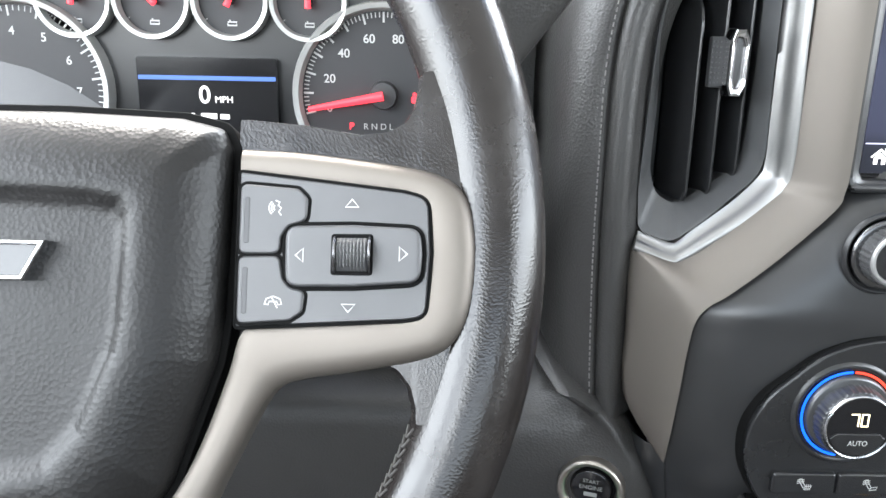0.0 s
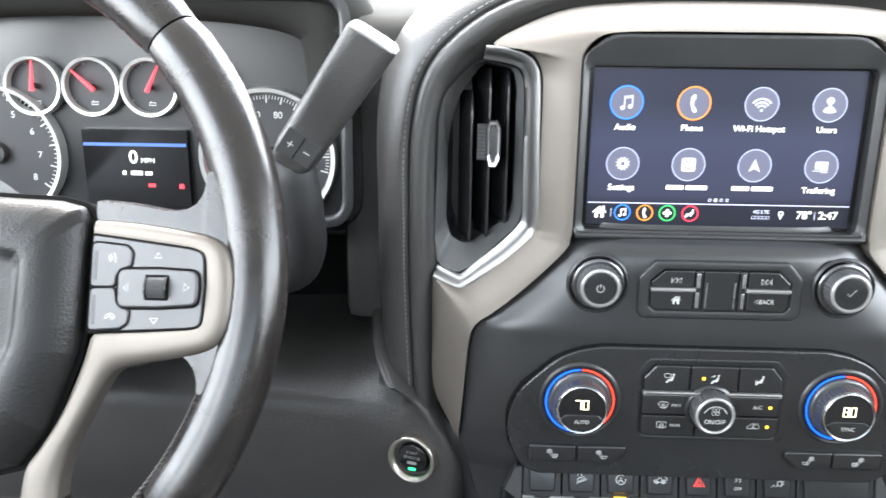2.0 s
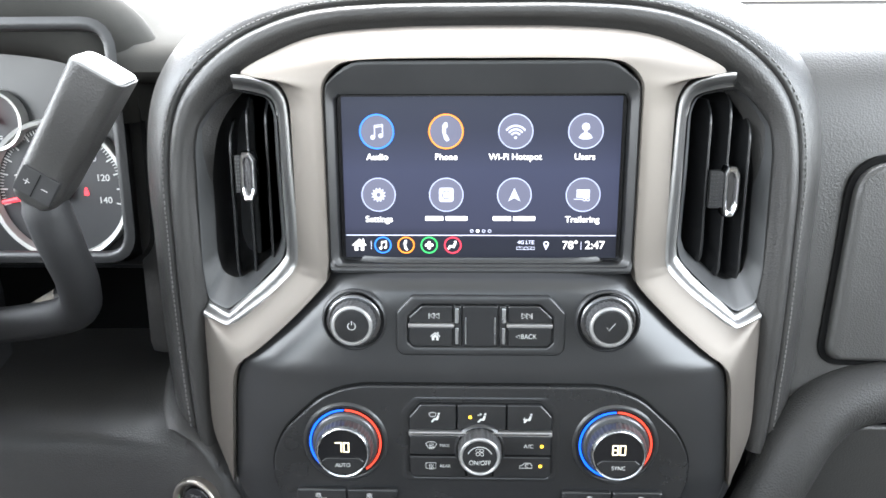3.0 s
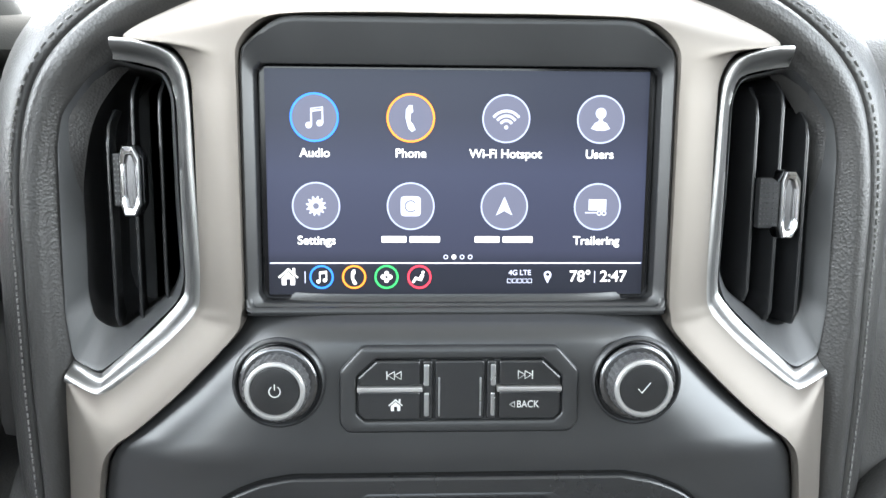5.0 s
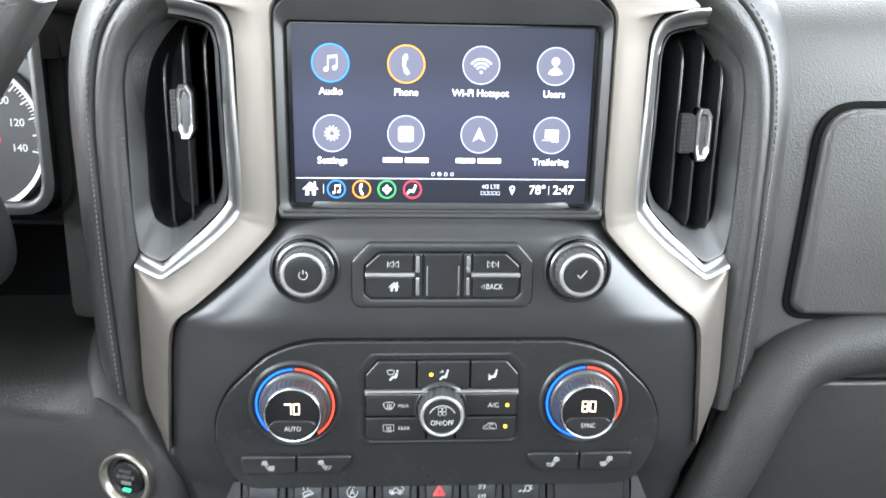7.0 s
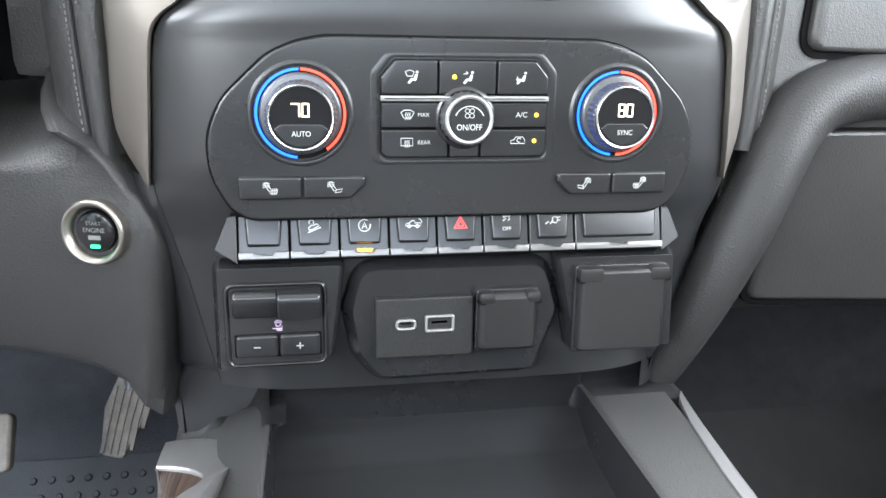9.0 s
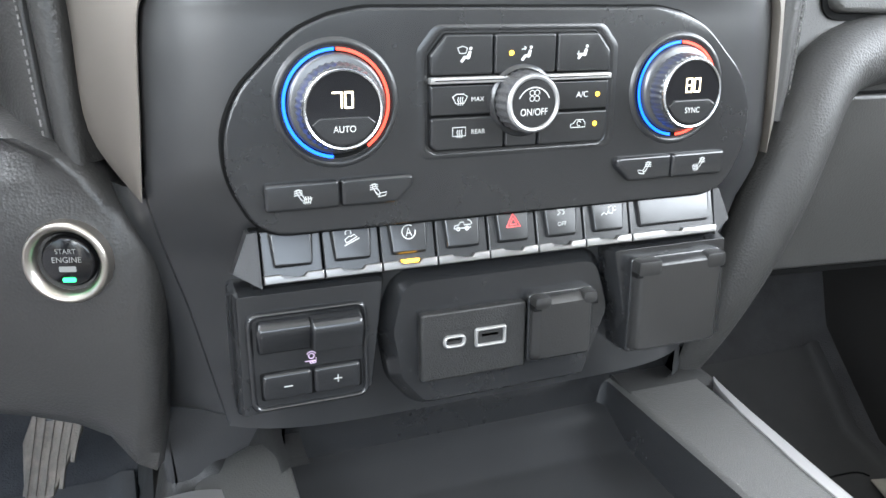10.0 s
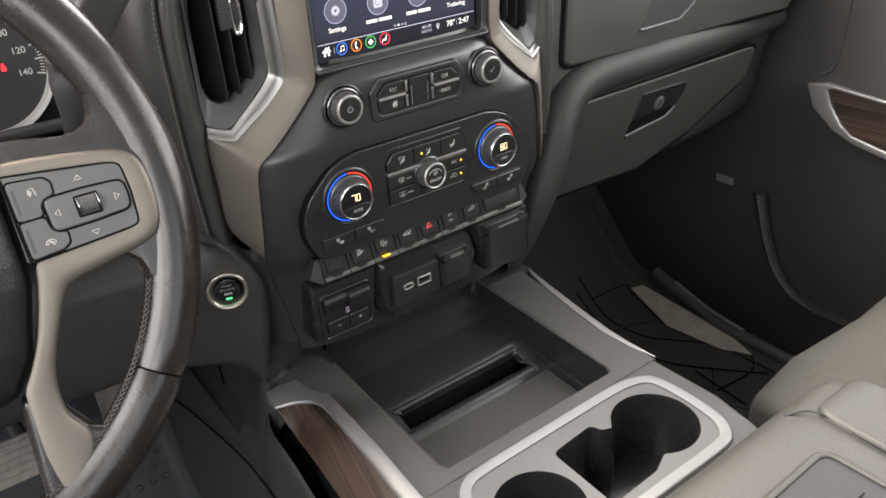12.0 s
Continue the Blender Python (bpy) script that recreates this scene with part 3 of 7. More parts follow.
part("silver_surround", loft(surround_rings()), SILVER, centre_stack, "satin champagne silver surround")

# black fascia between the silver legs
WIDTH = [(1.150, 0.0962), (1.141, 0.0972), (1.1315, 0.1008), (1.1065, 0.1248), (1.0875, 0.1463), (1.0797, 0.1565), (1.0715, 0.1622), (1.056, 0.1648), (1.02, 0.1675), (0.9885, 0.1695), (0.965, 0.165), (0.93, 0.156), (0.88, 0.146), (0.86, 0.142)]
DEPTH = [(1.150, 0.380), (1.1435, 0.379), (1.1400, 0.370), (1.135, 0.3645), (1.125, 0.3625), (1.11, 0.362), (1.09, 0.361), (1.078, 0.3605), (1.07, 0.362), (1.0, 0.3635), (0.978, 0.367), (0.96, 0.374), (0.93, 0.377), (0.88, 0.381), (0.86, 0.384)]
fascia = []
for i in range(59):
    z = 1.150 - 0.29 * i / 58
    w = interp(WIDTH, z)
    row = []
    for j in range(25):
        u = math.sin((j / 12 - 1) * math.pi / 2) if True else 0
        row.append((u * w, interp(DEPTH, z) + 0.018 * abs(u) ** 6, z))
    fascia.append([(-w - 0.001, 0.42, z)] + row + [(w + 0.001, 0.42, z)])
part("fascia", sheet(fascia), PANEL, centre_stack, "satin black fascia")

for s in (-1, 1):
    rows = []
    for k in range(15):
        z = 0.994 - (0.126 if s < 0 else 0.154) * k / 14
        w, d = interp(WIDTH, z), interp(DEPTH, z)
        rows.append([(s * (w - 0.005), d + 0.0160, z), (s * (w + 0.003), d + 0.0210, z), (s * (w + 0.009), d + 0.0270, z), (s * max(w + 0.016, 0.178), d + 0.042, z), (s * max(w + 0.018, 0.182), 0.475, z)])
    rows.append([(x, y + 0.006, z - 0.004) for x, y, z in rows[-1]])
    rows.append([(x, y + 0.022, z - 0.002) for x, y, z in rows[-1]])
    part("flank", sheet(rows), PANEL, centre_stack, "smooth black flank of the centre stack")

# ---- touch screen ----
screen = thing("touch_screen", "lit touch screen with round blue app icons in a black frame", "screen", (0, 0.385, 1.145))
UPPER = fillet(mirror([(0.079, 1.2735), (0.0955, 1.2600), (0.0963, 1.2500), (0.0963, 1.1425)]), [0.02, 0.008, 0.0, 0.004, 0.004, 0.0, 0.008, 0.02], 5)
OPEN = rect(-0.0905, 0.0905, 1.1465, 1.2535, 0.004, 5)
a_out, a_in = resample(UPPER, 120), resample(OPEN, 120)
k0 = min(range(120), key=lambda i: (Vector(a_out[i]) - Vector((0, 1.2735))).length)
k1 = min(range(120), key=lambda i: (Vector(a_in[i]) - Vector((0, 1.2535))).length)
same = area(a_out) * area(a_in) > 0
a_out = [a_out[(k0 + i) % 120] for i in range(120)]
a_in = [a_in[(k1 + (i if same else -i)) % 120] for i in range(120)]
rings = [[(x, 0.392, z) for x, z in a_out], [(x, 0.3755, z) for x, z in a_out], [(x, 0.3748, z) for x, z in inset(a_out, 0.0012)], [(x * 0.9 + u * 0.1, 0.3752, z * 0.85 + v * 0.15) for (x, z), (u, v) in zip(a_out, a_in)],
         [(x * 0.15 + u * 0.85, 0.3775, z * 0.15 + v * 0.85) for (x, z), (u, v) in zip(a_out, a_in)], [(x, 0.3785, z) for x, z in a_in], [(x, 0.392, z) for x, z in inset(a_in, -0.0001)]]
part("screen_frame", loft(rings, caps=(False, False)), PANEL, screen, "black moulded screen frame")
part("glass", plate(rect(-0.0903, 0.0903, 1.1467, 1.2533, 0.004), 0.3845, 0.390, 0.0006), GLOSS, screen, "glossy black glass")
part("display", plate(rect(-0.0872, 0.0872, 1.1490, 1.2518, 0.0008), 0.3842, 0.3850, 0.0001), DISPLAY, screen, "dark blue lit display")
part("lower_lip", tube(smooth_path([(-0.0952, 0.3772, 1.1480), (-0.0945, 0.3762, 1.1450), (-0.0915, 0.3754, 1.1434), (-0.080, 0.3752, 1.1430), (0.080, 0.3752, 1.1430), (0.0915, 0.3754, 1.1434), (0.0945, 0.3762, 1.1450), (0.0952, 0.3772, 1.1480)], 4), 0.0022, 10), PANEL, screen, "rounded black lower lip")
YS = 0.3838


def flat(polys_, mat, name, parent, label="", y=YS):
    return part(name, blobs(polys_, 0, 0, 1, y), mat, parent, label)


def annulus(cx, cz, r0, r1, y, a0=0.0, a1=360.0, n=40):
    return sheet([[(cx + r * math.cos(radians(a0 + (a1 - a0) * i / n)), y, cz + r * math.sin(radians(a0 + (a1 - a0) * i / n))) for i in range(n + 1)] for r in (r0, r1)])


NOTE = ([disc(0.16, 14, -0.28, -0.38), disc(0.16, 14, 0.26, -0.28)], [[(-0.15, -0.38), (-0.15, 0.42), (0.40, 0.50), (0.40, -0.28)], [(-0.15, 0.3), (0.40, 0.38)]])
PHONE = [[(-0.10, 0.62), (0.08, 0.62), (0.12, 0.30), (0.0, 0.22), (-0.02, -0.15), (0.10, -0.28), (0.24, -0.56), (0.06, -0.68), (-0.12, -0.52), (-0.26, 0.0), (-0.24, 0.40)]]
GEAR = [[(r * math.cos(a), r * math.sin(a)) for a, r in ((2 * math.pi * i / 48, 0.5 if (i // 2) % 2 else 0.37) for i in range(48))]]
HOUSE = [[(-0.62, 0.0), (0.0, 0.56), (0.62, 0.0), (0.54, -0.08), (0.0, 0.40), (-0.54, -0.08)], [(0.26, 0.34), (0.26, 0.56), (0.42, 0.56), (0.42, 0.19)], [(-0.40, -0.06), (0.0, 0.30), (0.40, -0.06), (0.40, -0.5), (0.13, -0.5), (0.13, -0.12), (-0.13, -0.12), (-0.13, -0.5), (-0.40, -0.5)]]
GLYPHS = {
    "Audio": (NOTE[0], NOTE[1], 0.09), "Phone": (PHONE, [], 0), "Settings": (GEAR, [], 0),
    "Wi-Fi Hotspot": ([disc(0.1, 12, 0, -0.42)], [arc(0, -0.42, r, 40, 140) for r in (0.33, 0.56, 0.8)], 0.13),
    "Users": ([disc(0.27, 18, 0, 0.3), [(-0.48, -0.45), (-0.30, -0.18), (-0.1, -0.08), (-0.1, 0.1), (0.1, 0.1), (0.1, -0.08), (0.30, -0.18), (0.48, -0.45), (0.2, -0.55), (-0.2, -0.55)]], [], 0),
    "tile": ([rect(-0.5, 0.5, -0.5, 0.5, 0.2)], [], 0), "arrow": ([[(-0.42, -0.45), (0, 0.5), (0.42, -0.45), (0, -0.22)]], [], 0),
    "Trailering": ([[(-0.45, -0.18), (0.45, -0.18), (0.45, 0.38), (-0.45, 0.38)]], [arc(0.1, -0.32, 0.1, 0, 360), arc(0.34, -0.32, 0.1, 0, 360), [(-0.6, -0.3), (-0.05, -0.3)]], 0.06)}


def app_icon(cx, cz, key, text, rim):
    icon = part("app_icon", blobs([disc(0.0108, 40)], cx, cz, 1, YS), ICON, screen)
    part("icon_rim", annulus(cx, cz, 0.0103 if rim is ICONEDGE else 0.0101, 0.0110, YS - 0.0002), rim, icon)
    fills, lines, w = GLYPHS[key]
    bm = blobs(fills, cx, cz, 0.0092, YS - 0.0003)
    if lines:
        strokes(lines, w * 0.0092, cx, cz, 0.0092, YS - 0.0003, bm=bm)
    part("glyph", bm, GLYPH, icon)
    if key == "Settings":
        part("glyph_hub", blobs([disc(0.0014, 16)], cx, cz, 1, YS - 0.0004), ICON, icon)
    if key == "tile":
        part("glyph_mark", strokes([arc(0, 0, 0.28, 40, 320)], 0.0006, cx, cz, 0.0092, YS - 0.0004), ICON, icon)
    if text:
        lettering("caption", text, 0.0056, cx, cz - 0.0160, YS - 0.0001, LCDWHITE, icon, bold=0.00008)
    else:
        part("caption_bar", blobs([rect(-0.0135, -0.002, -0.0013, 0.0016, 0.0006), rect(-0.0005, 0.0135, -0.0013, 0.0016, 0.0006)], cx, cz - 0.0155, 1, YS - 0.0001), LCDWHITE, icon)


for cx, key, text, rim in ((-0.0652, "Audio", "Audio", LCDBLUE), (-0.0218, "Phone", "Phone", LCDORANGE), (0.0216, "Wi-Fi Hotspot", "Wi-Fi Hotspot", ICONEDGE), (0.0650, "Users", "Users", ICONEDGE)):
    app_icon(cx, 1.2303, key, text, rim)
for cx, key, text, rim in ((-0.0650, "Settings", "Settings", ICONEDGE), (-0.0218, "tile", "", ICONEDGE), (0.0214, "arrow", "", ICONEDGE), (0.0648, "Trailering", "Trailering", ICONEDGE)):
    app_icon(cx, 1.1903, key, text, rim)
for k in range(4):
    cx = -0.0055 + 0.0038 * k
    part("page_dot", blobs([disc(0.0011, 14)], cx, 1.1667, 1, YS) if k == 1 else annulus(cx, 1.1667, 0.0007, 0.0011, YS, n=16), LCDWHITE if k == 1 else LCDLINE, screen)
part("rule", blobs([rect(-0.0865, 0.0865, 1.16355, 1.16415, 0)], 0, 0, 1, YS), LCDLINE, screen)
part("home_symbol", blobs(HOUSE, -0.0783, 1.1573, 0.0075, YS), LCDWHITE, screen)
for x in (-0.0706, 0.0647):
    part("divider", blobs([rect(x - 0.0002, x + 0.0002, 1.1545, 1.160, 0)], 0, 0, 1, YS), LCDLINE, screen)
for cx, mat, fills, lines in ((-0.063, LCDBLUE, NOTE[0], NOTE[1]), (-0.048, LCDORANGE, PHONE, []), (-0.033, LCDGREEN, [disc(0.2, 12, 0.25 * a, 0.25 * b) for a, b in ((1.2, 0), (-1.2, 0), (0, 1.2), (0, -1.2))], []),
                              (-0.0177, LCDRED, [disc(0.13, 12, 0.3, 0.4), [(0.10, 0.22), (0.42, 0.20), (0.16, -0.36), (-0.26, -0.24), (-0.48, -0.54), (-0.64, -0.42), (-0.36, 0.02), (-0.02, -0.06)]], [])):
    ring = part("shortcut", annulus(cx, 1.1573, 0.0047, 0.0056, YS), mat, screen)
    bm = blobs(fills, cx, 1.1573, 0.0055, YS - 0.0001)
    if lines:
        strokes(lines, 0.0006, cx, 1.1573, 0.0055, YS - 0.0001, bm=bm)
    part("glyph", bm, LCDWHITE, ring)
lettering("network_label", "4G LTE", 0.0034, 0.0293, 1.1592, YS, LCDLINE, screen, bold=0.00005)
part("signal_cells", strokes([[(x, 0), (x + 0.9, 0), (x + 0.9, 0.9), (x, 0.9), (x, 0)] for x in (-2.4, -1.2, 0, 1.2, 2.4)], 0.0003, 0.0283, 1.1545, 0.002, YS), LCDLINE, screen)
pin = part("map_pin", blobs([[(0, -0.66), (0.32, 0.02), (0.38, 0.24), (0.28, 0.48), (0.0, 0.60), (-0.28, 0.48), (-0.38, 0.24), (-0.32, 0.02)]], 0.0424, 1.1573, 0.0048, YS), LCDLINE, screen)
part("pin_hole", blobs([disc(0.17, 14, 0, 0.24)], 0.0424, 1.1573, 0.0048, YS - 0.0002), GAP, pin)
lettering("temperature_reading", "78\u00b0", 0.0074, 0.0578, 1.1573, YS, LCDWHITE, screen, bold=0.00008)
lettering("clock_reading", "2:47", 0.0074, 0.0735, 1.1573, YS, LCDWHITE, screen, bold=0.00008)

# ---- air vents ----
# matched outer and inner edge of the chrome band, and of the moulded housing inside it (x, y, z)
BAND_OUT = [(0.1568, 0.392, 1.2654), (0.1458, 0.389, 1.2642), (0.1318, 0.3875, 1.2605), (0.1244, 0.387, 1.2543), (0.1210, 0.3865, 1.2419), (0.1198, 0.3865, 1.2066), (0.1182, 0.3865, 1.1677),
            (0.1184, 0.3868, 1.1463), (0.1213, 0.3875, 1.1376), (0.1341, 0.389, 1.1236), (0.1543, 0.392, 1.1076), (0.1676, 0.394, 1.0978), (0.1750, 0.3955, 1.0951), (0.1917, 0.404, 1.1018)]
BAND_IN = [(0.1586, 0.399, 1.2564), (0.1469, 0.398, 1.2547), (0.1344, 0.397, 1.2506), (0.1310, 0.397, 1.2412), (0.1300, 0.397, 1.2323), (0.1298, 0.397, 1.1983), (0.1294, 0.397, 1.1688),
           (0.1293, 0.397, 1.1511), (0.1320, 0.397, 1.1437), (0.1443, 0.397, 1.1304), (0.1629, 0.398, 1.1146), (0.1693, 0.398, 1.1090), (0.1736, 0.399, 1.1076), (0.1885, 0.408, 1.1115)]
SHELL_OUT = [(0.1594, 0.399, 1.2562), (0.1352, 0.397, 1.2509), (0.1312, 0.397, 1.2412), (0.1306, 0.397, 1.1930), (0.1295, 0.397, 1.1539), (0.1325, 0.397, 1.1437), (0.1572, 0.398, 1.1196),
             (0.1725, 0.399, 1.1075), (0.1885, 0.408, 1.1115), (0.1906, 0.407, 1.1338), (0.1892, 0.405, 1.1786), (0.1881, 0.404, 1.2162), (0.1850, 0.404, 1.2320), (0.1719, 0.402, 1.2476)]
SHELL_IN = [(0.1610, 0.405, 1.2552), (0.1383, 0.405, 1.2503), (0.1356, 0.408, 1.2405), (0.1355, 0.408, 1.1922), (0.1354, 0.412, 1.1560), (0.1397, 0.412, 1.1455), (0.1654, 0.414, 1.1264),
            (0.1710, 0.414, 1.1258), (0.1796, 0.414, 1.1313), (0.1829, 0.416, 1.1433), (0.1823, 0.416, 1.1774), (0.1824, 0.416, 1.2107), (0.1796, 0.416, 1.2312), (0.1723, 0.416, 1.2460)]


def eased(pts, r, n=3):
    """A closed 3D outline with its corners rounded by r."""
    out = []
    for i, p in enumerate(pts):
        p, a, b = Vector(p), Vector(pts[i - 1]), Vector(pts[(i + 1) % len(pts)])
        u, v = a - p, b - p
        d0, d1 = min(r, u.length * 0.45), min(r, v.length * 0.45)
        q0, q1 = p + u.normalized() * d0, p + v.normalized() * d1
        out += [tuple(q0 * (1 - t) ** 2 + p * 2 * t * (1 - t) + q1 * t * t) for t in [k / n for k in range(n + 1)]]
    return out


def vent(s):
    v = thing("air_vent", "black dash air vent with satin chrome edge and chrome tab", "air vent", (s * 0.155, 0.40, 1.11), group="dash air vents")
    flip = lambda pts: [(s * x, y, z) for x, y, z in pts]
    o, i_ = eased(flip(SHELL_OUT), 0.005), eased(flip(SHELL_IN), 0.004)
    low = [tuple(Vector(a).lerp(Vector(b), 0.12) + Vector((0, -0.0004, 0))) for a, b in zip(o, i_)]
    part("housing", loft([[(x, y + 0.012, z) for x, y, z in o], o, low, i_, [(x, y + 0.0016, z) for x, y, z in i_]], caps=(False, False)), HOUSING, v, "dark grey moulded vent housing")
    part("duct", loft([[(x, y + 0.0012, z) for x, y, z in i_], [(x + (s * 0.158 - x) * 0.04, 0.432, z + (1.19 - z) * 0.03) for x, y, z in i_], [(x + (s * 0.158 - x) * 0.10, 0.470, z + (1.19 - z) * 0.06) for x, y, z in i_]], caps=(False, True)), BLACK, v, "black duct behind the vanes")
    rows = []
    for p in smooth_path([(*a, *b) for a, b in zip(BAND_OUT, BAND_IN)], 5):
        a, b = Vector(p[:3]), Vector(p[3:])
        row = [a + Vector((0, 0.010, 0)), a + Vector((0, 0.0002, 0))]
        for t, lift in ((0.04, 0.0012), (0.12, 0.0022), (0.26, 0.0028), (0.42, 0.0026), (0.56, 0.0012), (0.62, 0.0), (0.80, -0.0008), (1.0, 0.0)):
            row.append(a.lerp(b, t) - Vector((0, lift, 0)))
        row.append(b + Vector((0, 0.008, 0)))
        rows.append([(s * q.x, q.y, q.z) for q in row])
    part("chrome_edge", loft(rows), VENTEDGE, v, "satin chrome edge")
    for x, z0, z1 in ((-0.1654, 1.128, 1.234), (-0.1533, 1.130, 1.250), (-0.1406, 1.140, 1.249)) if s < 0 else ((0.1482, 1.140, 1.248), (0.1608, 1.130, 1.252), (0.1741, 1.128, 1.238)):
        sec = fillet([(-0.0009, 0), (0.0009, 0), (0.0012, 0.03), (-0.0012, 0.03)], [0.0009, 0.0009, 0.0003, 0.0003], 3)
        part("vane", loft([[(x + a - 0.27 * b, 0.4055 + b + e, z) for a, b in sec] for z, e in ((z0, 0.004), (z0 + 0.006, 0.0), (z1 - 0.016, 0.0), (z1 - 0.008, 0.002), (z1, 0.011))]), KEY, v)
    tx, tz = (-0.1508, 1.2008) if s < 0 else (0.1600, 1.1908)
    hexa = [(-0.0032, 0.0166), (0.0020, 0.0166), (0.0050, 0.0108), (0.0050, -0.0108), (0.0020, -0.0166), (-0.0032, -0.0166), (-0.0050, -0.0108), (-0.0050, 0.0108)]
    hexo = fillet([(tx + a, tz + b) for a, b in hexa], 0.0012, 3)
    hexi = fillet([(tx + a * 0.42, tz + b * 0.72) for a, b in hexa], 0.0008, 3)
    tab = part("tab", hoop(hexo, hexi, 0.3905, 0.4015, 0.0014), BRIGHT, v, "bright chrome vane tab")
    part("tab_inlay", plate(hexi, 0.3930, 0.399, 0.0002), DARKCHROME, tab)
    part("tab_grip", box(tx - 0.0110, tx - 0.0035, 0.4005, 0.4060, tz - 0.0125, tz + 0.0125, 0.0012), RUBBER, tab)
    dots = bmesh.new()
    for a in range(4):
        for b in range(9):
            bmesh.ops.create_cone(dots, cap_ends=True, segments=6, radius1=0.0006, radius2=0.0003, depth=0.0006, matrix=Matrix.Translation((tx - 0.0100 + 0.0018 * a, 0.4004, tz - 0.0100 + 0.0025 * b)) @ Matrix.Rotation(radians(90), 4, "X"))
    tagged(part("grip_dots", dots, GRIP, tab), kind="stuff")
    return v


vent(-1), vent(1)


# ---- knobs ----
def audio_knob(name, cx, label, symbol):
    k = thing(name, label, "knob", (cx, 0.362, 1.114 - 0.02), group="radio knobs")
    cz = 1.1135
    part("collar", lathe([(0.0208, 0.3628), (0.0202, 0.3612), (0.0192, 0.3608), (0.0181, 0.3616), (0.0178, 0.364)], cx, cz, 56), PANEL, k)
    part("base_ring", lathe([(0.0, 0.363), (0.0176, 0.363), (0.0175, 0.3604), (0.0169, 0.3594), (0.0153, 0.3592), (0.0, 0.3592)], cx, cz, 56), DARKCHROME, k, "satin dark chrome base ring")
    part("grip", lathe([(0.0, 0.360), (0.0143, 0.3596), (0.0140, 0.3520), (0.0134, 0.3511), (0.0, 0.3511)], cx, cz, 120, ripple=lambda j, i: -0.0004 if (i % 4 < 2 and j in (1, 2)) else 0), GRIP, k, "ribbed dark grip")
    part("bright_ring", lathe([(0.0131, 0.3520), (0.0129, 0.3504), (0.0121, 0.3497), (0.0110, 0.3499), (0.0106, 0.3512)], cx, cz, 64), RINGM, k, "bright chrome ring")
    part("face", lathe([(0.0, 0.3504), (0.0102, 0.3504), (0.0107, 0.3511)], cx, cz, 48), KEY, k)
    part("symbol", strokes(symbol, 0.00045, cx, cz, 0.003, 0.3502), PRINT, k)
    return k


audio_knob("volume_knob", -0.080, "black ribbed volume knob with bright chrome ring and power symbol", [arc(0, 0, 0.8, 125, 415, 20), [(0, 0.25), (0, 1.05)]])
audio_knob("tune_knob", 0.080, "black ribbed selector knob with bright chrome ring and tick symbol", [[(-0.8, 0.0), (-0.3, -0.6), (0.9, 0.9)]])

# ---- media keys ----
media = thing("media_keys", "black media key bank with silver divider bars", "buttons", (0, 0.36, 1.096))
MEDIA = [(-0.0457, 1.0995), (-0.0457, 1.1165), (-0.0370, 1.1245), (0.0370, 1.1245), (0.0457, 1.1165), (0.0457, 1.0995), (0.0425, 1.0965), (-0.0425, 1.0965)]
part("rim", hoop(fillet([(x * 1.17, 1.1105 + (z - 1.1105) * 1.42) for x, z in MEDIA], 0.004, 3), fillet(MEDIA, 0.002, 3), 0.3598, 0.366, 0.0012), PANEL, media, "raised black rim")
part("bed", plate(fillet(MEDIA, 0.002, 3), 0.3625, 0.366, 0.0004), GAP, media)
keys = [("track_key", [(-0.0452, 1.1125), (-0.0452, 1.1163), (-0.0368, 1.1240), (-0.0175, 1.1240), (-0.0175, 1.1125)]), ("home_key", [(-0.0452, 1.0998), (-0.0424, 1.0969), (-0.0175, 1.0969), (-0.0175, 1.1100), (-0.0452, 1.1100)]),
        ("strip_key", [(-0.0165, 1.0969), (-0.0120, 1.0969), (-0.0120, 1.1240), (-0.0165, 1.1240)]), ("centre_key", [(-0.0110, 1.0969), (0.0110, 1.0969), (0.0110, 1.1240), (-0.0110, 1.1240)]),
        ("strip_key", [(0.0120, 1.0969), (0.0165, 1.0969), (0.0165, 1.1240), (0.0120, 1.1240)]), ("next_key", [(0.0452, 1.1125), (0.0452, 1.1163), (0.0368, 1.1240), (0.0175, 1.1240), (0.0175, 1.1125)]),
        ("back_key", [(0.0452, 1.0998), (0.0424, 1.0969), (0.0175, 1.0969), (0.0175, 1.1100), (0.0452, 1.1100)])]
for nm, poly in keys:
    part(nm, plate(fillet(poly, 0.0012, 2), 0.3596, 0.364, 0.0009), KEY, media)
for s in (-1, 1):
    part("silver_bar", plate(rect(min(s * 0.0455, s * 0.0165), max(s * 0.0455, s * 0.0165), 1.1101, 1.1124, 0.0006), 0.3578, 0.364, 0.0005), TRIM, media, "silver divider bar")
    part("chrome_strip", plate(rect(s * 0.0148 - 0.0012, s * 0.0148 + 0.0012, 1.1125, 1.1225, 0.0008), 0.3588, 0.363, 0.0005), CHROME, media)
    part("lower_strip", plate(rect(s * 0.0148 - 0.0011, s * 0.0148 + 0.0011, 1.0985, 1.1095, 0.0008), 0.3590, 0.363, 0.0005), CHROME, media)
    part("groove", plate(rect(s * 0.0092 - 0.0004, s * 0.0092 + 0.0004, 1.0985, 1.1165, 0.0003), 0.3592, 0.363, 0.0002), CHROME, media)
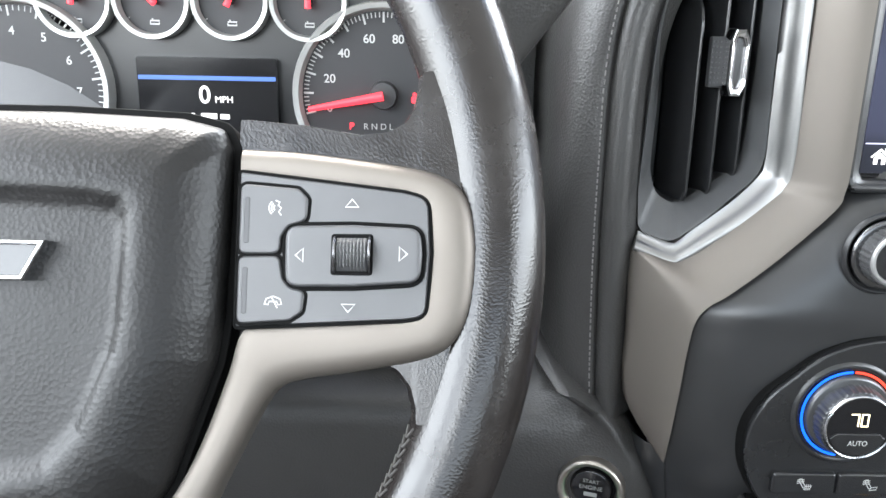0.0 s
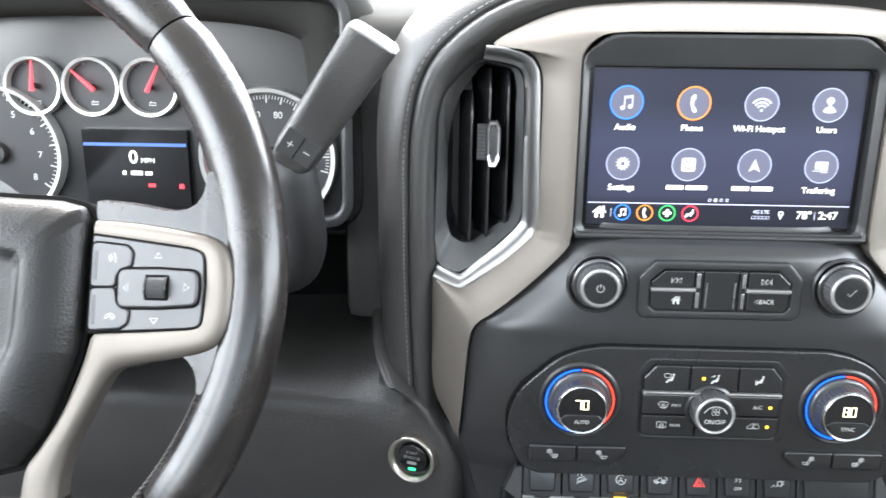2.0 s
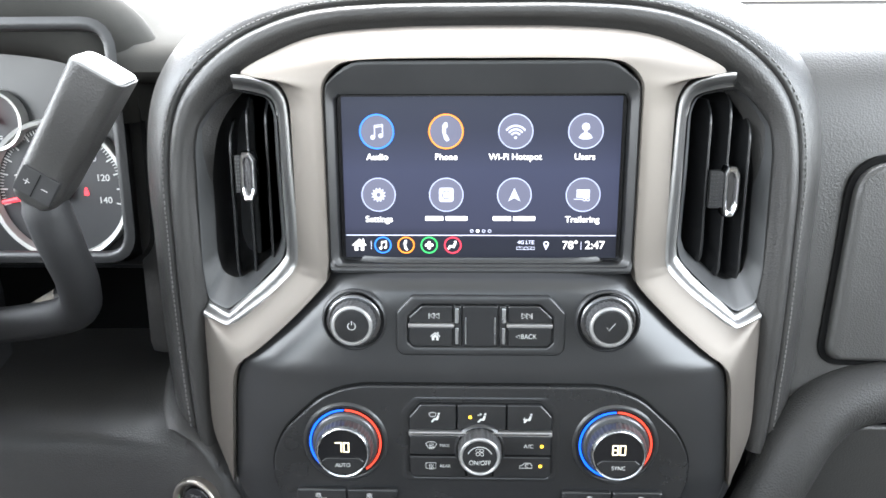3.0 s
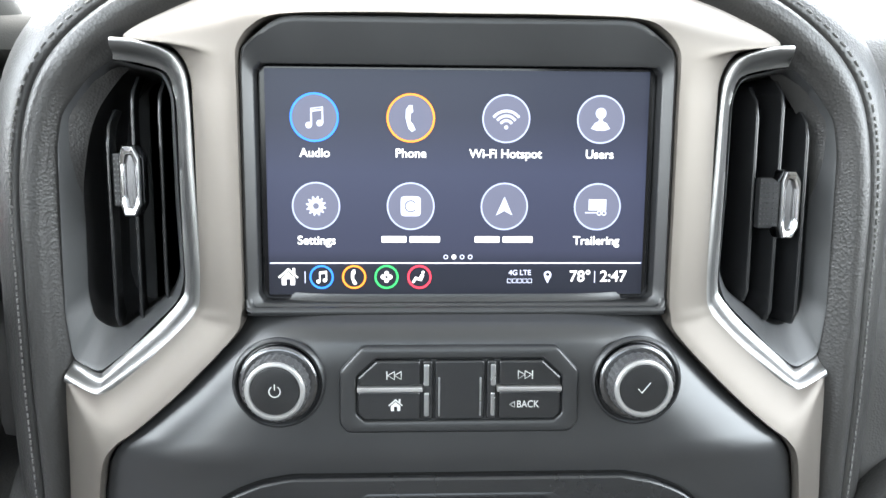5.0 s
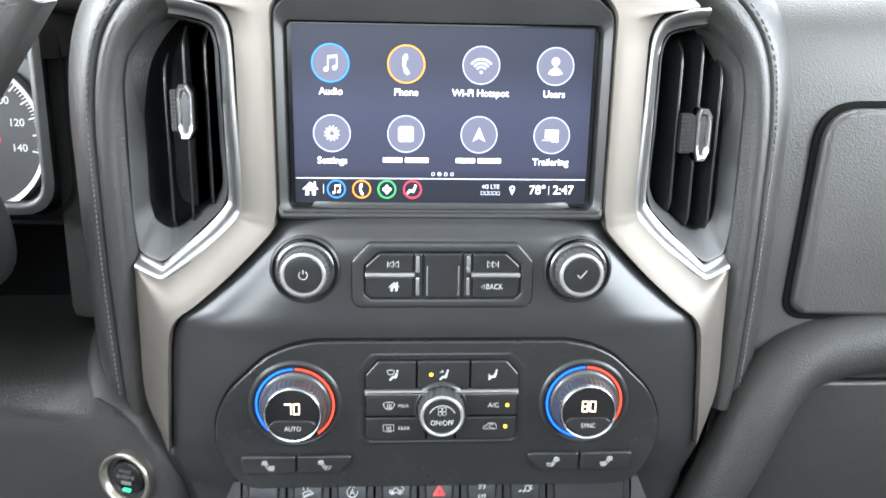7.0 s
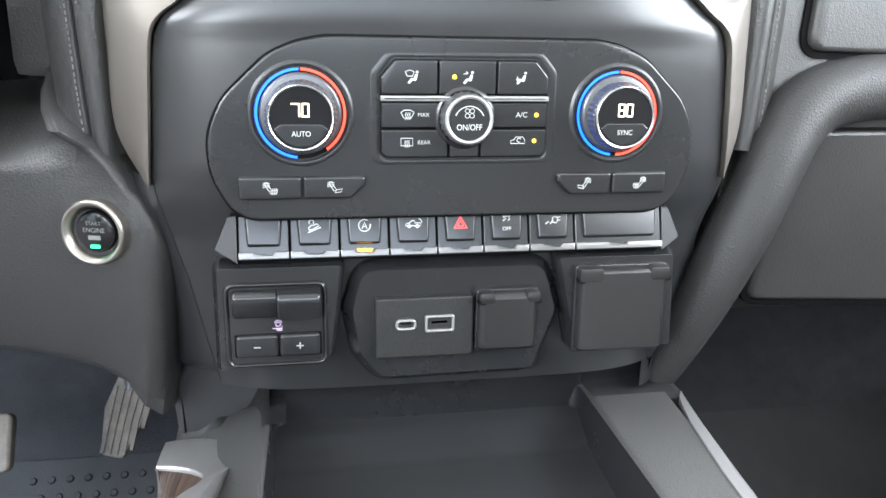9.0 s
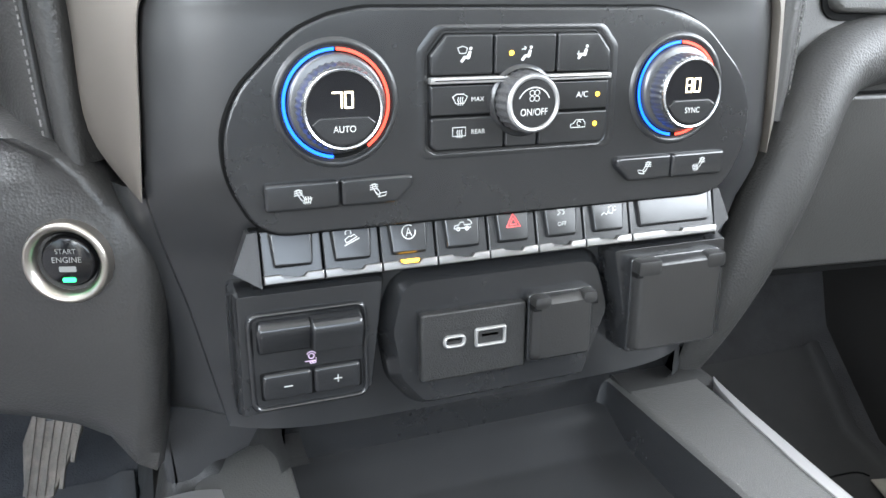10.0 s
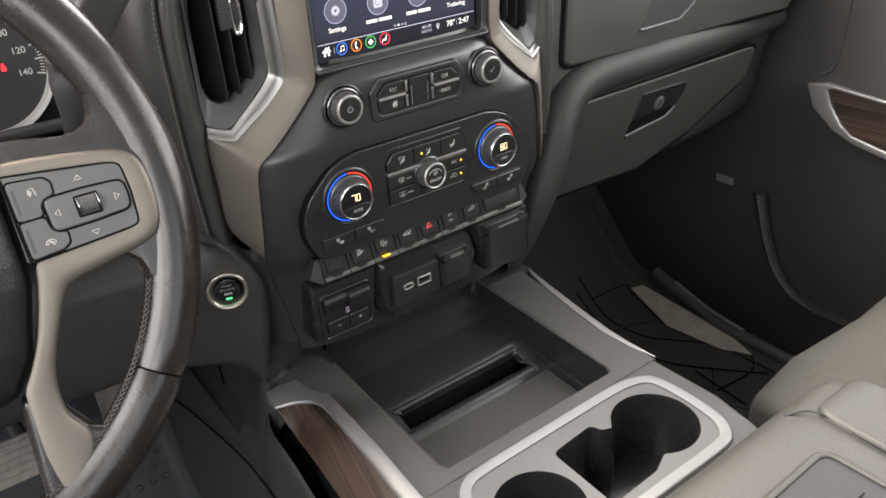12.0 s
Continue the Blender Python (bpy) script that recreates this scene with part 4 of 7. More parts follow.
part("symbol", strokes([[(-1.1, 0.6), (-1.1, -0.6)], [(0, 0.6), (-1, 0), (0, -0.6), (0, 0.6)], [(1, 0.6), (0, 0), (1, -0.6), (1, 0.6)]], 0.0004, -0.029, 1.1175, 0.003, 0.3594), PRINT, media)
part("symbol", strokes([[(1.1, 0.6), (1.1, -0.6)], [(0, 0.6), (1, 0), (0, -0.6), (0, 0.6)], [(-1, 0.6), (0, 0), (-1, -0.6), (-1, 0.6)]], 0.0004, 0.029, 1.1175, 0.003, 0.3594), PRINT, media)
part("symbol", blobs(HOUSE, -0.0285, 1.1038, 0.0052, 0.3594), PRINT, media)
lettering("key_text", "BACK", 0.0046, 0.0305, 1.1038, 0.3594, PRINT, media, squeeze=0.85)
part("symbol", strokes([[(0.5, 0.6), (-0.5, 0), (0.5, -0.6), (0.5, 0.6)]], 0.0003, 0.0235, 1.1038, 0.0022, 0.3594), PRINT, media)

# ---- climate panel ----
climate = thing("climate_control_unit", "satin black climate control unit set in the centre stack", "climate control", (0, 0.36, 0.975))
CLIM = [(0.0, 1.0702), (0.075, 1.0702), (0.089, 1.0674), (0.104, 1.0612), (0.1285, 1.0378), (0.1368, 1.0195), (0.1358, 0.9985), (0.1265, 0.9798), (0.1160, 0.9735)]
cl_poly = fillet(mirror(CLIM[1:]), 0.04, 6)
part("face_plate", plate(cl_poly, 0.3582, 0.372, 0.0012), CLIMATE, climate, "satin black face plate")
part("shadow_gap", hoop(inset(cl_poly, -0.0012), inset(cl_poly, 0.0004), 0.3612, 0.372, 0.0003), GAP, climate)

HVAC = [(-0.0462, 1.0095), (-0.0462, 1.0500), (-0.0385, 1.0592), (0.0395, 1.0592), (0.0470, 1.0505), (0.0470, 1.0095), (0.0440, 1.0065), (-0.0430, 1.0065)]
bank = thing("climate_keys", "black fan, airflow and defrost key bank with silver bar", "buttons", (0, 0.358, 1.006))
part("rim", loft([[(x, y, z) for x, z in fillet([(a * k, 1.033 + (b - 1.033) * (k + 0.03)) for a, b in HVAC], 0.006, 4)] for k, y in ((1.12, 0.3584), (1.09, 0.35795), (1.05, 0.3578), (1.02, 0.3579), (1.0, 0.3584))], caps=(False, False)), CLIMATE, bank, "softly raised rim")
part("bed", plate(fillet(HVAC, 0.002, 3), 0.3578, 0.362, 0.0003), GAP, bank)
for nm, poly in (("airflow_key", [(-0.0457, 1.0410), (-0.0457, 1.0498), (-0.0382, 1.0587), (-0.0152, 1.0587), (-0.0152, 1.0410)]), ("airflow_key", [(-0.0146, 1.0410), (-0.0146, 1.0587), (0.0170, 1.0587), (0.0170, 1.0410)]),
                 ("airflow_key", [(0.0176, 1.0410), (0.0176, 1.0587), (0.0393, 1.0587), (0.0465, 1.0503), (0.0465, 1.0410)]),
                 ("defrost_key", [(-0.0457, 1.0230), (-0.0457, 1.0368), (-0.012, 1.0368), (-0.012, 1.0230)]), ("defrost_key", [(-0.0457, 1.0098), (-0.0457, 1.0222), (-0.009, 1.0222), (-0.009, 1.0070), (-0.0428, 1.0070)]),
                 ("fan_key", [(-0.0084, 1.0070), (-0.0084, 1.0222), (0.0084, 1.0222), (0.0084, 1.0070)]), ("cooling_key", [(0.0465, 1.0230), (0.0465, 1.0368), (0.012, 1.0368), (0.012, 1.0230)]),
                 ("recirculation_key", [(0.0465, 1.0098), (0.0465, 1.0222), (0.009, 1.0222), (0.009, 1.0070), (0.0438, 1.0070)])):
    part(nm, plate(fillet(poly, 0.0014, 3), 0.3554, 0.360, 0.0012), KEY, bank)
part("silver_bar", plate(rect(-0.0460, 0.0468, 1.0373, 1.0402, 0.0007), 0.3540, 0.360, 0.0006), TRIM, bank, "silver bar across the keys")
part("bar_groove", plate(rect(-0.0440, 0.0448, 1.0385, 1.0390, 0.0002), 0.3537, 0.355, 0.0001), GAP, bank)
YK = 0.3552
SEATED = [disc(0.19, 12, 0.52, 0.78), [(0.28, 0.52), (0.62, 0.46), (0.42, -0.30), (0.20, -0.42), (-0.10, -0.30), (-0.50, -0.78), (-0.78, -0.62), (-0.30, -0.02), (0.05, -0.05)]]
for cx, extra in ((-0.0285, [[(-1.1, 0.85), (-0.5, 1.05), (0.1, 0.85), (-0.1, 0.25), (-0.85, 0.25), (-1.1, 0.85)]]), (0.0015, [[(-0.7, 0.55), (-0.1, 0.75)], [(-0.35, 0.9), (-0.1, 0.75), (-0.3, 0.5)]]), (0.0310, [[(-0.6, 0.25), (-0.6, -0.25)], [(-0.8, -0.05), (-0.6, -0.3), (-0.4, -0.05)]])):
    bm = blobs(SEATED, cx, 1.0495, 0.0039, YK)
    strokes(extra, 0.0004, cx, 1.0495, 0.0039, YK, bm=bm)
    part("symbol", bm, PRINT, bank)
HEAT = [[(-0.25, -0.6), (-0.15, -0.3), (-0.28, 0), (-0.18, 0.3)], [(0.02, -0.6), (0.12, -0.3), (-0.01, 0), (0.09, 0.3)], [(0.29, -0.6), (0.39, -0.3), (0.26, 0), (0.36, 0.3)]]
part("symbol", strokes([[(-0.9, 0.35), (-0.45, 0.65), (0.45, 0.65), (0.9, 0.35), (0.5, -0.4), (-0.5, -0.4), (-0.9, 0.35)]] + HEAT, 0.0004, -0.0315, 1.0300, 0.0040, YK), PRINT, bank)
part("symbol", strokes([[(-0.8, 0.6), (0.8, 0.6), (0.8, -0.4), (-0.8, -0.4), (-0.8, 0.6)]] + HEAT, 0.0004, -0.0318, 1.0152, 0.0040, YK), PRINT, bank)
lettering("key_text", "MAX", 0.0030, -0.0228, 1.0300, YK, PRINT, bank)
lettering("key_text", "REAR", 0.0030, -0.0224, 1.0152, YK, PRINT, bank)
lettering("key_text", "A/C", 0.0040, 0.0318, 1.0300, YK, PRINT, bank)
part("symbol", strokes([[(-1, -0.35), (-1, 0.05), (-0.6, 0.15), (-0.3, 0.55), (0.7, 0.55), (1, 0.1), (1, -0.35), (-1, -0.35)], arc(0.15, 0.1, 0.28, 30, 300)], 0.0004, 0.0302, 1.0158, 0.0040, YK), PRINT, bank)
for x, z in ((-0.0062, 1.0502), (0.0403, 1.0300), (0.0396, 1.0158)):
    part("indicator_lamp", lathe([(0.0, YK - 0.0001), (0.0011, YK - 0.0001), (0.0012, YK + 0.0003)], x, z, 16), AMBER, bank, "lit amber indicator")
fan = thing("fan_knob", "ribbed black fan knob with satin ring reading ON/OFF", "knob", (0.0, 0.355, 1.012))
part("collar", lathe([(0.0172, 0.3562), (0.0165, 0.3545), (0.0150, 0.3540)], 0.0, 1.0285, 48), KEY, fan)
part("grip", lathe([(0.0, 0.356), (0.0142, 0.356), (0.0139, 0.3455), (0.0133, 0.3440), (0.0, 0.3440)], 0.0, 1.0285, 96, ripple=lambda j, i: -0.0005 if (i % 4 < 2 and j in (1, 2)) else 0), GRIP, fan, "ribbed dark grey grip")
part("satin_ring", lathe([(0.0133, 0.3448), (0.0130, 0.3434), (0.0122, 0.3427), (0.0112, 0.3430), (0.0109, 0.3440)], 0.0, 1.0285, 56), RINGM, fan)
part("face", lathe([(0.0, 0.3433), (0.0106, 0.3433), (0.0110, 0.3440)], 0.0, 1.0285, 40), KEY, fan)
lettering("knob_text", "ON/OFF", 0.0045, 0.0, 1.0245, 0.3431, PRINT, fan, squeeze=0.85)
bm = strokes([arc(0, 0, 0.0082 / 0.008, 25, 155, 16)], 0.0005, 0.0, 1.0275, 0.008, 0.3431)
for a in (45, 135, 225, 315):
    strokes([[(0.32 * math.cos(radians(a)) + 0.22 * math.cos(radians(b)), 0.32 * math.sin(radians(a)) + 0.22 * math.sin(radians(b))) for b in range(0, 361, 45)]], 0.0003, 0.0, 1.0320, 0.0056, 0.3431, bm=bm)
part("symbol", bm, PRINT, fan)


def dial(cx, digits, word, red_to):
    d = thing("temperature_dial", "temperature dial with blue and red light ring reading %s" % digits, "dial", (cx, 0.36, 1.006), group="temperature dials")
    cz = 1.0305
    part("well", lathe([(0.0280, 0.3582), (0.0268, 0.3568), (0.0252, 0.3570), (0.0240, 0.3590)], cx, cz, 64), PANEL, d)
    part("ring_bed", lathe([(0.0, 0.3580), (0.0238, 0.3580), (0.0240, 0.3590)], cx, cz, 64), GAP, d)
    part("blue_light", annulus(cx, cz, 0.0223, 0.0237, 0.3570, 91, 264, 48), RINGBLUE, d, "lit blue arc")
    part("red_light", annulus(cx, cz, 0.0223, 0.0237, 0.3570, red_to, 89, 36), RINGRED, d, "lit red arc")
    part("base", lathe([(0.0, 0.358), (0.0216, 0.358), (0.0214, 0.3558), (0.0200, 0.3540), (0.0, 0.3540)], cx, cz, 72), SMOKE, d)
    part("grip", lathe([(0.0, 0.356), (0.0190, 0.3550), (0.0182, 0.3470), (0.0174, 0.3460), (0.0, 0.3460)], cx, cz - 0.0008, 160, ripple=lambda j, i: -0.00045 if (i % 4 < 2 and j in (1, 2)) else 0), SMOKE, d, "ribbed smoked chrome grip")
    part("satin_ring", lathe([(0.0175, 0.3468), (0.0172, 0.3450), (0.0166, 0.3444), (0.0159, 0.3447), (0.0157, 0.3460)], cx, cz - 0.001, 64), CHROME, d, "satin chrome ring")
    part("lens", lathe([(0.0, 0.3452), (0.0156, 0.3452), (0.0158, 0.3460)], cx, cz - 0.001, 56), GLOSS, d, "black display lens")
    low = [(x, z) for x, z in arc(cx, cz - 0.001, 0.0149, 203, 337, 24)] + [(cx + 0.0105, cz - 0.0042), (cx - 0.0105, cz - 0.0042)]
    part("word_key", plate(fillet(low, 0.0006, 2), 0.3442, 0.3452, 0.0005), KEY, d)
    lettering("word", word, 0.0039, cx, cz - 0.0092, 0.3440, PRINT, d, squeeze=0.9)
    bm = bmesh.new()
    for k, ch in enumerate(digits):
        segs = {"7": "abc", "0": "abcdef", "8": "abcdefg"}[ch]
        P = {"a": [(-0.1 if ch == "7" else 0, 1), (0.5, 1)], "b": [(0.5, 1), (0.5, 0.5)], "c": [(0.5, 0.5), (0.5, 0)], "d": [(0, 0), (0.5, 0)], "e": [(0, 0), (0, 0.5)], "f": [(0, 0.5), (0, 1)], "g": [(0, 0.5), (0.5, 0.5)]}
        strokes([P[s_] for s_ in segs], 0.00075, cx - 0.0039 + 0.0047 * k, cz - 0.0002, 0.0063, 0.3450, bm=bm)
    part("digits", bm, DIGIT, d, "glowing warm white digits")
    return d


dial(-0.0878, "70", "AUTO", -55)
dial(0.0880, "80", "SYNC", -88)


def seat_heat_key(poly, cx, flip, both):
    """A key with a seat symbol; both: heat lines over the cushion as well as over the backrest."""
    b = thing("seat_heater_key", "black heated seat key with white seat symbol", "button", (cx, 0.36, 0.985), group="seat heater keys")
    part("cap", plate(fillet(poly, 0.0022, 4), 0.3550, 0.360, 0.0015), KEY, b)
    lines = [[(-0.12, -0.35), (-0.70, 0.55), (-0.80, 0.95), (-0.40, 1.0), (-0.30, 0.65), (0.20, -0.18), (-0.12, -0.35)], [(0.0, -0.62), (0.85, -0.50), (1.05, -0.08), (0.22, -0.18), (0.0, -0.62)]]
    lines += [[(-1.0, z - 0.05), (-0.6, z + 0.06), (-0.1, z)] for z in (0.85, 0.60, 0.35)]
    if both:
        lines += [[(x, 0.12), (x + 0.08, -0.25), (x - 0.05, -0.72)] for x in (0.28, 0.55, 0.82)]
    part("symbol", strokes([[(x * flip, z) for x, z in ln] for ln in lines], 0.00042, cx, 0.9908, 0.0038, 0.3548), PRINT, b)


for x0, x1, flip, cut in ((-0.1215, -0.0883, 1, None), (-0.0877, -0.0540, 1, "r"), (0.0540, 0.0868, -1, "l"), (0.0874, 0.1205, -1, None)):
    poly = [(x0, 0.9850), (x0, 0.9975), (x1, 0.9975), (x1, 0.9850)]
    if cut == "r":
        poly = [(x0, 0.9850), (x0, 0.9975), (x1, 0.9975), (x1, 0.9925), (x1 - 0.008, 0.9850)]
    if cut == "l":
        poly = [(x0 + 0.008, 0.9850), (x0, 0.9925), (x0, 0.9975), (x1, 0.9975), (x1, 0.9850)]
    seat_heat_key(poly, (x0 + x1) / 2, flip, cut is None)

# ---- row of toggle keys ----
TOG = [-0.1240, -0.0960, -0.0685, -0.0407, -0.0132, 0.0137, 0.0412, 0.0692, 0.1240]
TILT = Matrix.Translation((0, 0.3665, 0.9735)) @ Matrix.Rotation(radians(-16), 4, "X") @ Matrix.Translation((0, -0.3665, -0.9735))
row = thing("switch_row_housing", "black housing behind the row of toggle keys", "trim", (0, 0.37, 0.948))
part("bed", box(-0.128, 0.128, 0.368, 0.384, 0.947, 0.975, 0.001), GAP, row)
for s in (-1, 1):
    part("end_cap", loft([[(s * 0.1245, 0.366, 0.974), (s * 0.1245, 0.360, 0.949), (s * 0.1245, 0.385, 0.949), (s * 0.1245, 0.385, 0.975)], [(s * 0.1290, 0.3665, 0.9735), (s * 0.1365, 0.3645, 0.956), (s * 0.1365, 0.385, 0.950), (s * 0.130, 0.385, 0.975)]]), RUBBER, row)
SLOPE = [[(-0.6, -0.5), (0.6, 0.1), (0.3, 0.35), (-0.1, 0.15), (-0.3, 0.2), (-0.75, -0.15), (-0.6, -0.5)], [(-0.8, -0.75), (0.8, -0.1)], arc(-0.35, 0.55, 0.3, -30, 210)]
AUTOSTOP = [arc(0, 0, 0.75, 60, 370, 18), [(-0.3, -0.4), (0, 0.45), (0.3, -0.4)], [(-0.18, -0.12), (0.18, -0.12)]]
TAIL = [[(-1, -0.2), (-0.95, 0.1), (-0.5, 0.15), (-0.2, 0.45), (0.15, 0.45), (0.2, 0.15), (0.95, 0.15), (0.95, -0.2), (-1, -0.2)], arc(-0.55, -0.25, 0.2, 0, 360, 10), arc(0.5, -0.25, 0.2, 0, 360, 10), arc(0.6, 0.2, 0.5, 0, 80, 8)]
HAZ = [[(-0.85, -0.65), (0.85, -0.65), (0, 0.85), (-0.85, -0.65)], [(-0.42, -0.38), (0.42, -0.38), (0, 0.35), (-0.42, -0.38)]]
SKID = [[(-0.4, 0.75), (0.4, 0.75), (0.55, 0.35), (-0.55, 0.35), (-0.4, 0.75)], [(-0.4, 0.2), (-0.1, 0), (-0.5, -0.25)], [(0.3, 0.2), (0.5, 0), (0.2, -0.25)]]
PLUG = [[(-1, -0.4), (-0.6, -0.1), (-0.3, -0.4), (0.0, 0.1)], [(0, -0.2), (0, 0.45), (0.5, 0.55), (0.7, 0.2), (0.5, -0.3), (0, -0.2)], [(0.6, 0.4), (1.0, 0.5)], [(0.6, 0), (1.0, 0.1)]]
for k, (sym, mat, words) in enumerate(((None, PRINT, "blank black toggle key"), (SLOPE, PRINT, "black toggle key with white hill descent symbol"), (AUTOSTOP, PRINT, "toggle key with automatic stop symbol, lit amber bar"),
                                       (TAIL, PRINT, "black toggle key with white tailgate symbol"), (HAZ, REDP, "black toggle key with red hazard triangle"), (SKID, PRINT, "black toggle key with white traction symbol"),
                                       (PLUG, PRINT, "black toggle key with white power plug symbol"), (None, PRINT, "wide blank black toggle key"))):
    x0, x1 = TOG[k] + 0.0004, TOG[k + 1] - 0.0004
    cx = (x0 + x1) / 2
    t = thing("toggle_key", words + " and silver lip", "button", (cx, 0.37, 0.948), group="row of toggle keys")
    part("cap", plate(rect(x0, x1, 0.9500, 0.9740, 0.0008), 0.3662, 0.374, 0.0008), KEY, t, at=TILT)
    m = 0.0032
    part("paddle", plate(fillet([(x0 + m + 0.0015, 0.9568), (x1 - m - 0.0015, 0.9568), (x1 - m, 0.9737), (x0 + m, 0.9737)], 0.0018, 3), 0.3636, 0.368, 0.0020), KEY, t, at=TILT)
    w = x1 - x0
    lip = [(x0, 0.9498), (x1, 0.9498), (x1, 0.9540), (x1 - 0.28 * w, 0.9540), (x1 - 0.34 * w, 0.9522), (x0 + 0.34 * w, 0.9522), (x0 + 0.28 * w, 0.9540), (x0, 0.9540)] if k < 7 else [(x0, 0.9498), (x1, 0.9498), (x1, 0.9540), (x1 - 0.4 * w, 0.9540), (x1 - 0.43 * w, 0.9522), (x0 + 0.40 * w, 0.9522), (x0 + 0.37 * w, 0.9540), (x0, 0.9540)]
    part("silver_lip", plate(lip, 0.3642, 0.370, 0.0006), LIPM, t, "satin silver lip", at=TILT)
    if sym:
        part("symbol", strokes(sym, 0.0005, cx, 0.9672 if k != 5 else 0.969, 0.0044 if k != 5 else 0.004, 0.3634), mat, t, at=TILT)
    if k == 5:
        lettering("key_text", "OFF", 0.003, cx, 0.9632, 0.3634, PRINT, t, at=TILT)
    if k == 2:
        part("indicator_lamp", plate(fillet([(cx - 0.0045, 0.9542), (cx + 0.0045, 0.9542), (cx + 0.0036, 0.9526), (cx - 0.0036, 0.9526)], 0.0002, 2), 0.3632, 0.368, 0.0003), AMBER, t, "lit amber bar", at=TILT)

# ---- lower unit: trailer brake control, sockets and covers ----
lower = thing("lower_fascia", "black lower fascia with raised side blocks", "trim", (0, 0.37, 0.878))
mid_o = fillet([(-0.0681, 0.9160), (-0.0604, 0.9465), (0.0574, 0.9465), (0.0682, 0.9110), (0.0570, 0.8810), (0.0532, 0.8680), (-0.0480, 0.8670), (-0.0630, 0.8860)], 0.018, 6)
part("middle", loft([[(x, y, z) for x, z in inset(mid_o, d)] for d, y in ((0.0125, 0.3668), (0.0108, 0.3670), (0.0090, 0.3678), (0.0045, 0.3712), (0.0016, 0.3742), (0.0, 0.3780), (0.0, 0.392))]), CLIMATE, lower, "black middle panel")
for s in (-1, 1):
    o = fillet([(-0.1395, 0.8820), (-0.0725, 0.8880), (-0.0650, 0.9480), (-0.1390, 0.9480)] if s < 0 else [(0.0725, 0.8830), (0.1395, 0.8840), (0.1360, 0.9480), (0.0580, 0.9480)], 0.004, 3)
    part("side_block", loft([[(x, 0.3622, z) for x, z in inset(o, 0.0070)], [(x, 0.3625, z) for x, z in inset(o, 0.0052)], [(x, 0.3634, z) for x, z in inset(o, 0.0036)], [(x, 0.3652, z) for x, z in inset(o, 0.0018)], [(x, 0.3690, z) for x, z in o], [(x, 0.392, z) for x, z in o]]), CLIMATE, lower, "raised black block")
brake = thing("trailer_brake_control", "black trailer brake control with slide lever and plus and minus keys", "control", (-0.104, 0.36, 0.886))
part("rim", hoop(rect(-0.1334, -0.0762, 0.8868, 0.9372, 0.006), rect(-0.1306, -0.0788, 0.8892, 0.9346, 0.004), 0.3600, 0.366, 0.0011), KEY, brake)
part("bed", plate(rect(-0.1308, -0.0786, 0.8890, 0.9348, 0.004), 0.3616, 0.366, 0.0003), KEY, brake)
part("slot", plate(rect(-0.1285, -0.1035, 0.9170, 0.9315, 0.002), 0.3608, 0.366, 0.0008), GAP, brake)
part("lever", loft([[(x, yy + d * 0.8, zz - (zz - 0.9245) * d * 60) for yy, zz in ((0.3600, 0.9335), (0.3545, 0.9322), (0.3528, 0.9300), (0.3522, 0.9268), (0.3550, 0.9168), (0.3610, 0.9150))] for x, d in ((-0.1042, 0.0014), (-0.1036, 0.0003), (-0.1026, 0.0), (-0.0820, 0.0), (-0.0806, 0.0004), (-0.0798, 0.0018))]), KEY, brake, "black slide lever")
part("lever_wing", loft([[(x, yy + d * 0.8, zz - (zz - 0.9245) * d * 60) for yy, zz in ((0.3612, 0.9330), (0.3575, 0.9312), (0.3562, 0.9290), (0.3568, 0.9255), (0.3590, 0.9180), (0.3618, 0.9160))] for x, d in ((-0.1288, 0.0018), (-0.1278, 0.0003), (-0.1264, 0.0), (-0.1046, 0.0))]), KEY, brake)
part("key_bed", plate(rect(-0.1285, -0.0798, 0.8925, 0.9068, 0.0015), 0.3613, 0.366, 0.0003), GAP, brake)
for x0, x1, ln in ((-0.1278, -0.1042, [[(-0.5, 0), (0.5, 0)]]), (-0.1036, -0.0806, [[(-0.5, 0), (0.5, 0)], [(0, -0.5), (0, 0.5)]])):
    part("key", plate(rect(x0, x1, 0.8928, 0.9064, 0.0025), 0.3590, 0.364, 0.0018), KEY, brake)
    part("symbol", strokes(ln, 0.0005, (x0 + x1) / 2, 0.8995, 0.0036, 0.3588), PRINT, brake)
part("symbol", strokes([arc(0, 0.35, 0.42, 0, 360, 16), arc(0, 0.35, 0.75, 150, 30 + 0, 8), [(-1, -0.45), (0.7, -0.45), (0.7, -0.05)], arc(-0.05, -0.7, 0.2, 0, 360, 8), arc(0.42, -0.7, 0.2, 0, 360, 8)], 0.0004, -0.1040, 0.9110, 0.0031, 0.3613), material("lilac_print", (0.62, 0.45, 0.62), 0.6), brake)

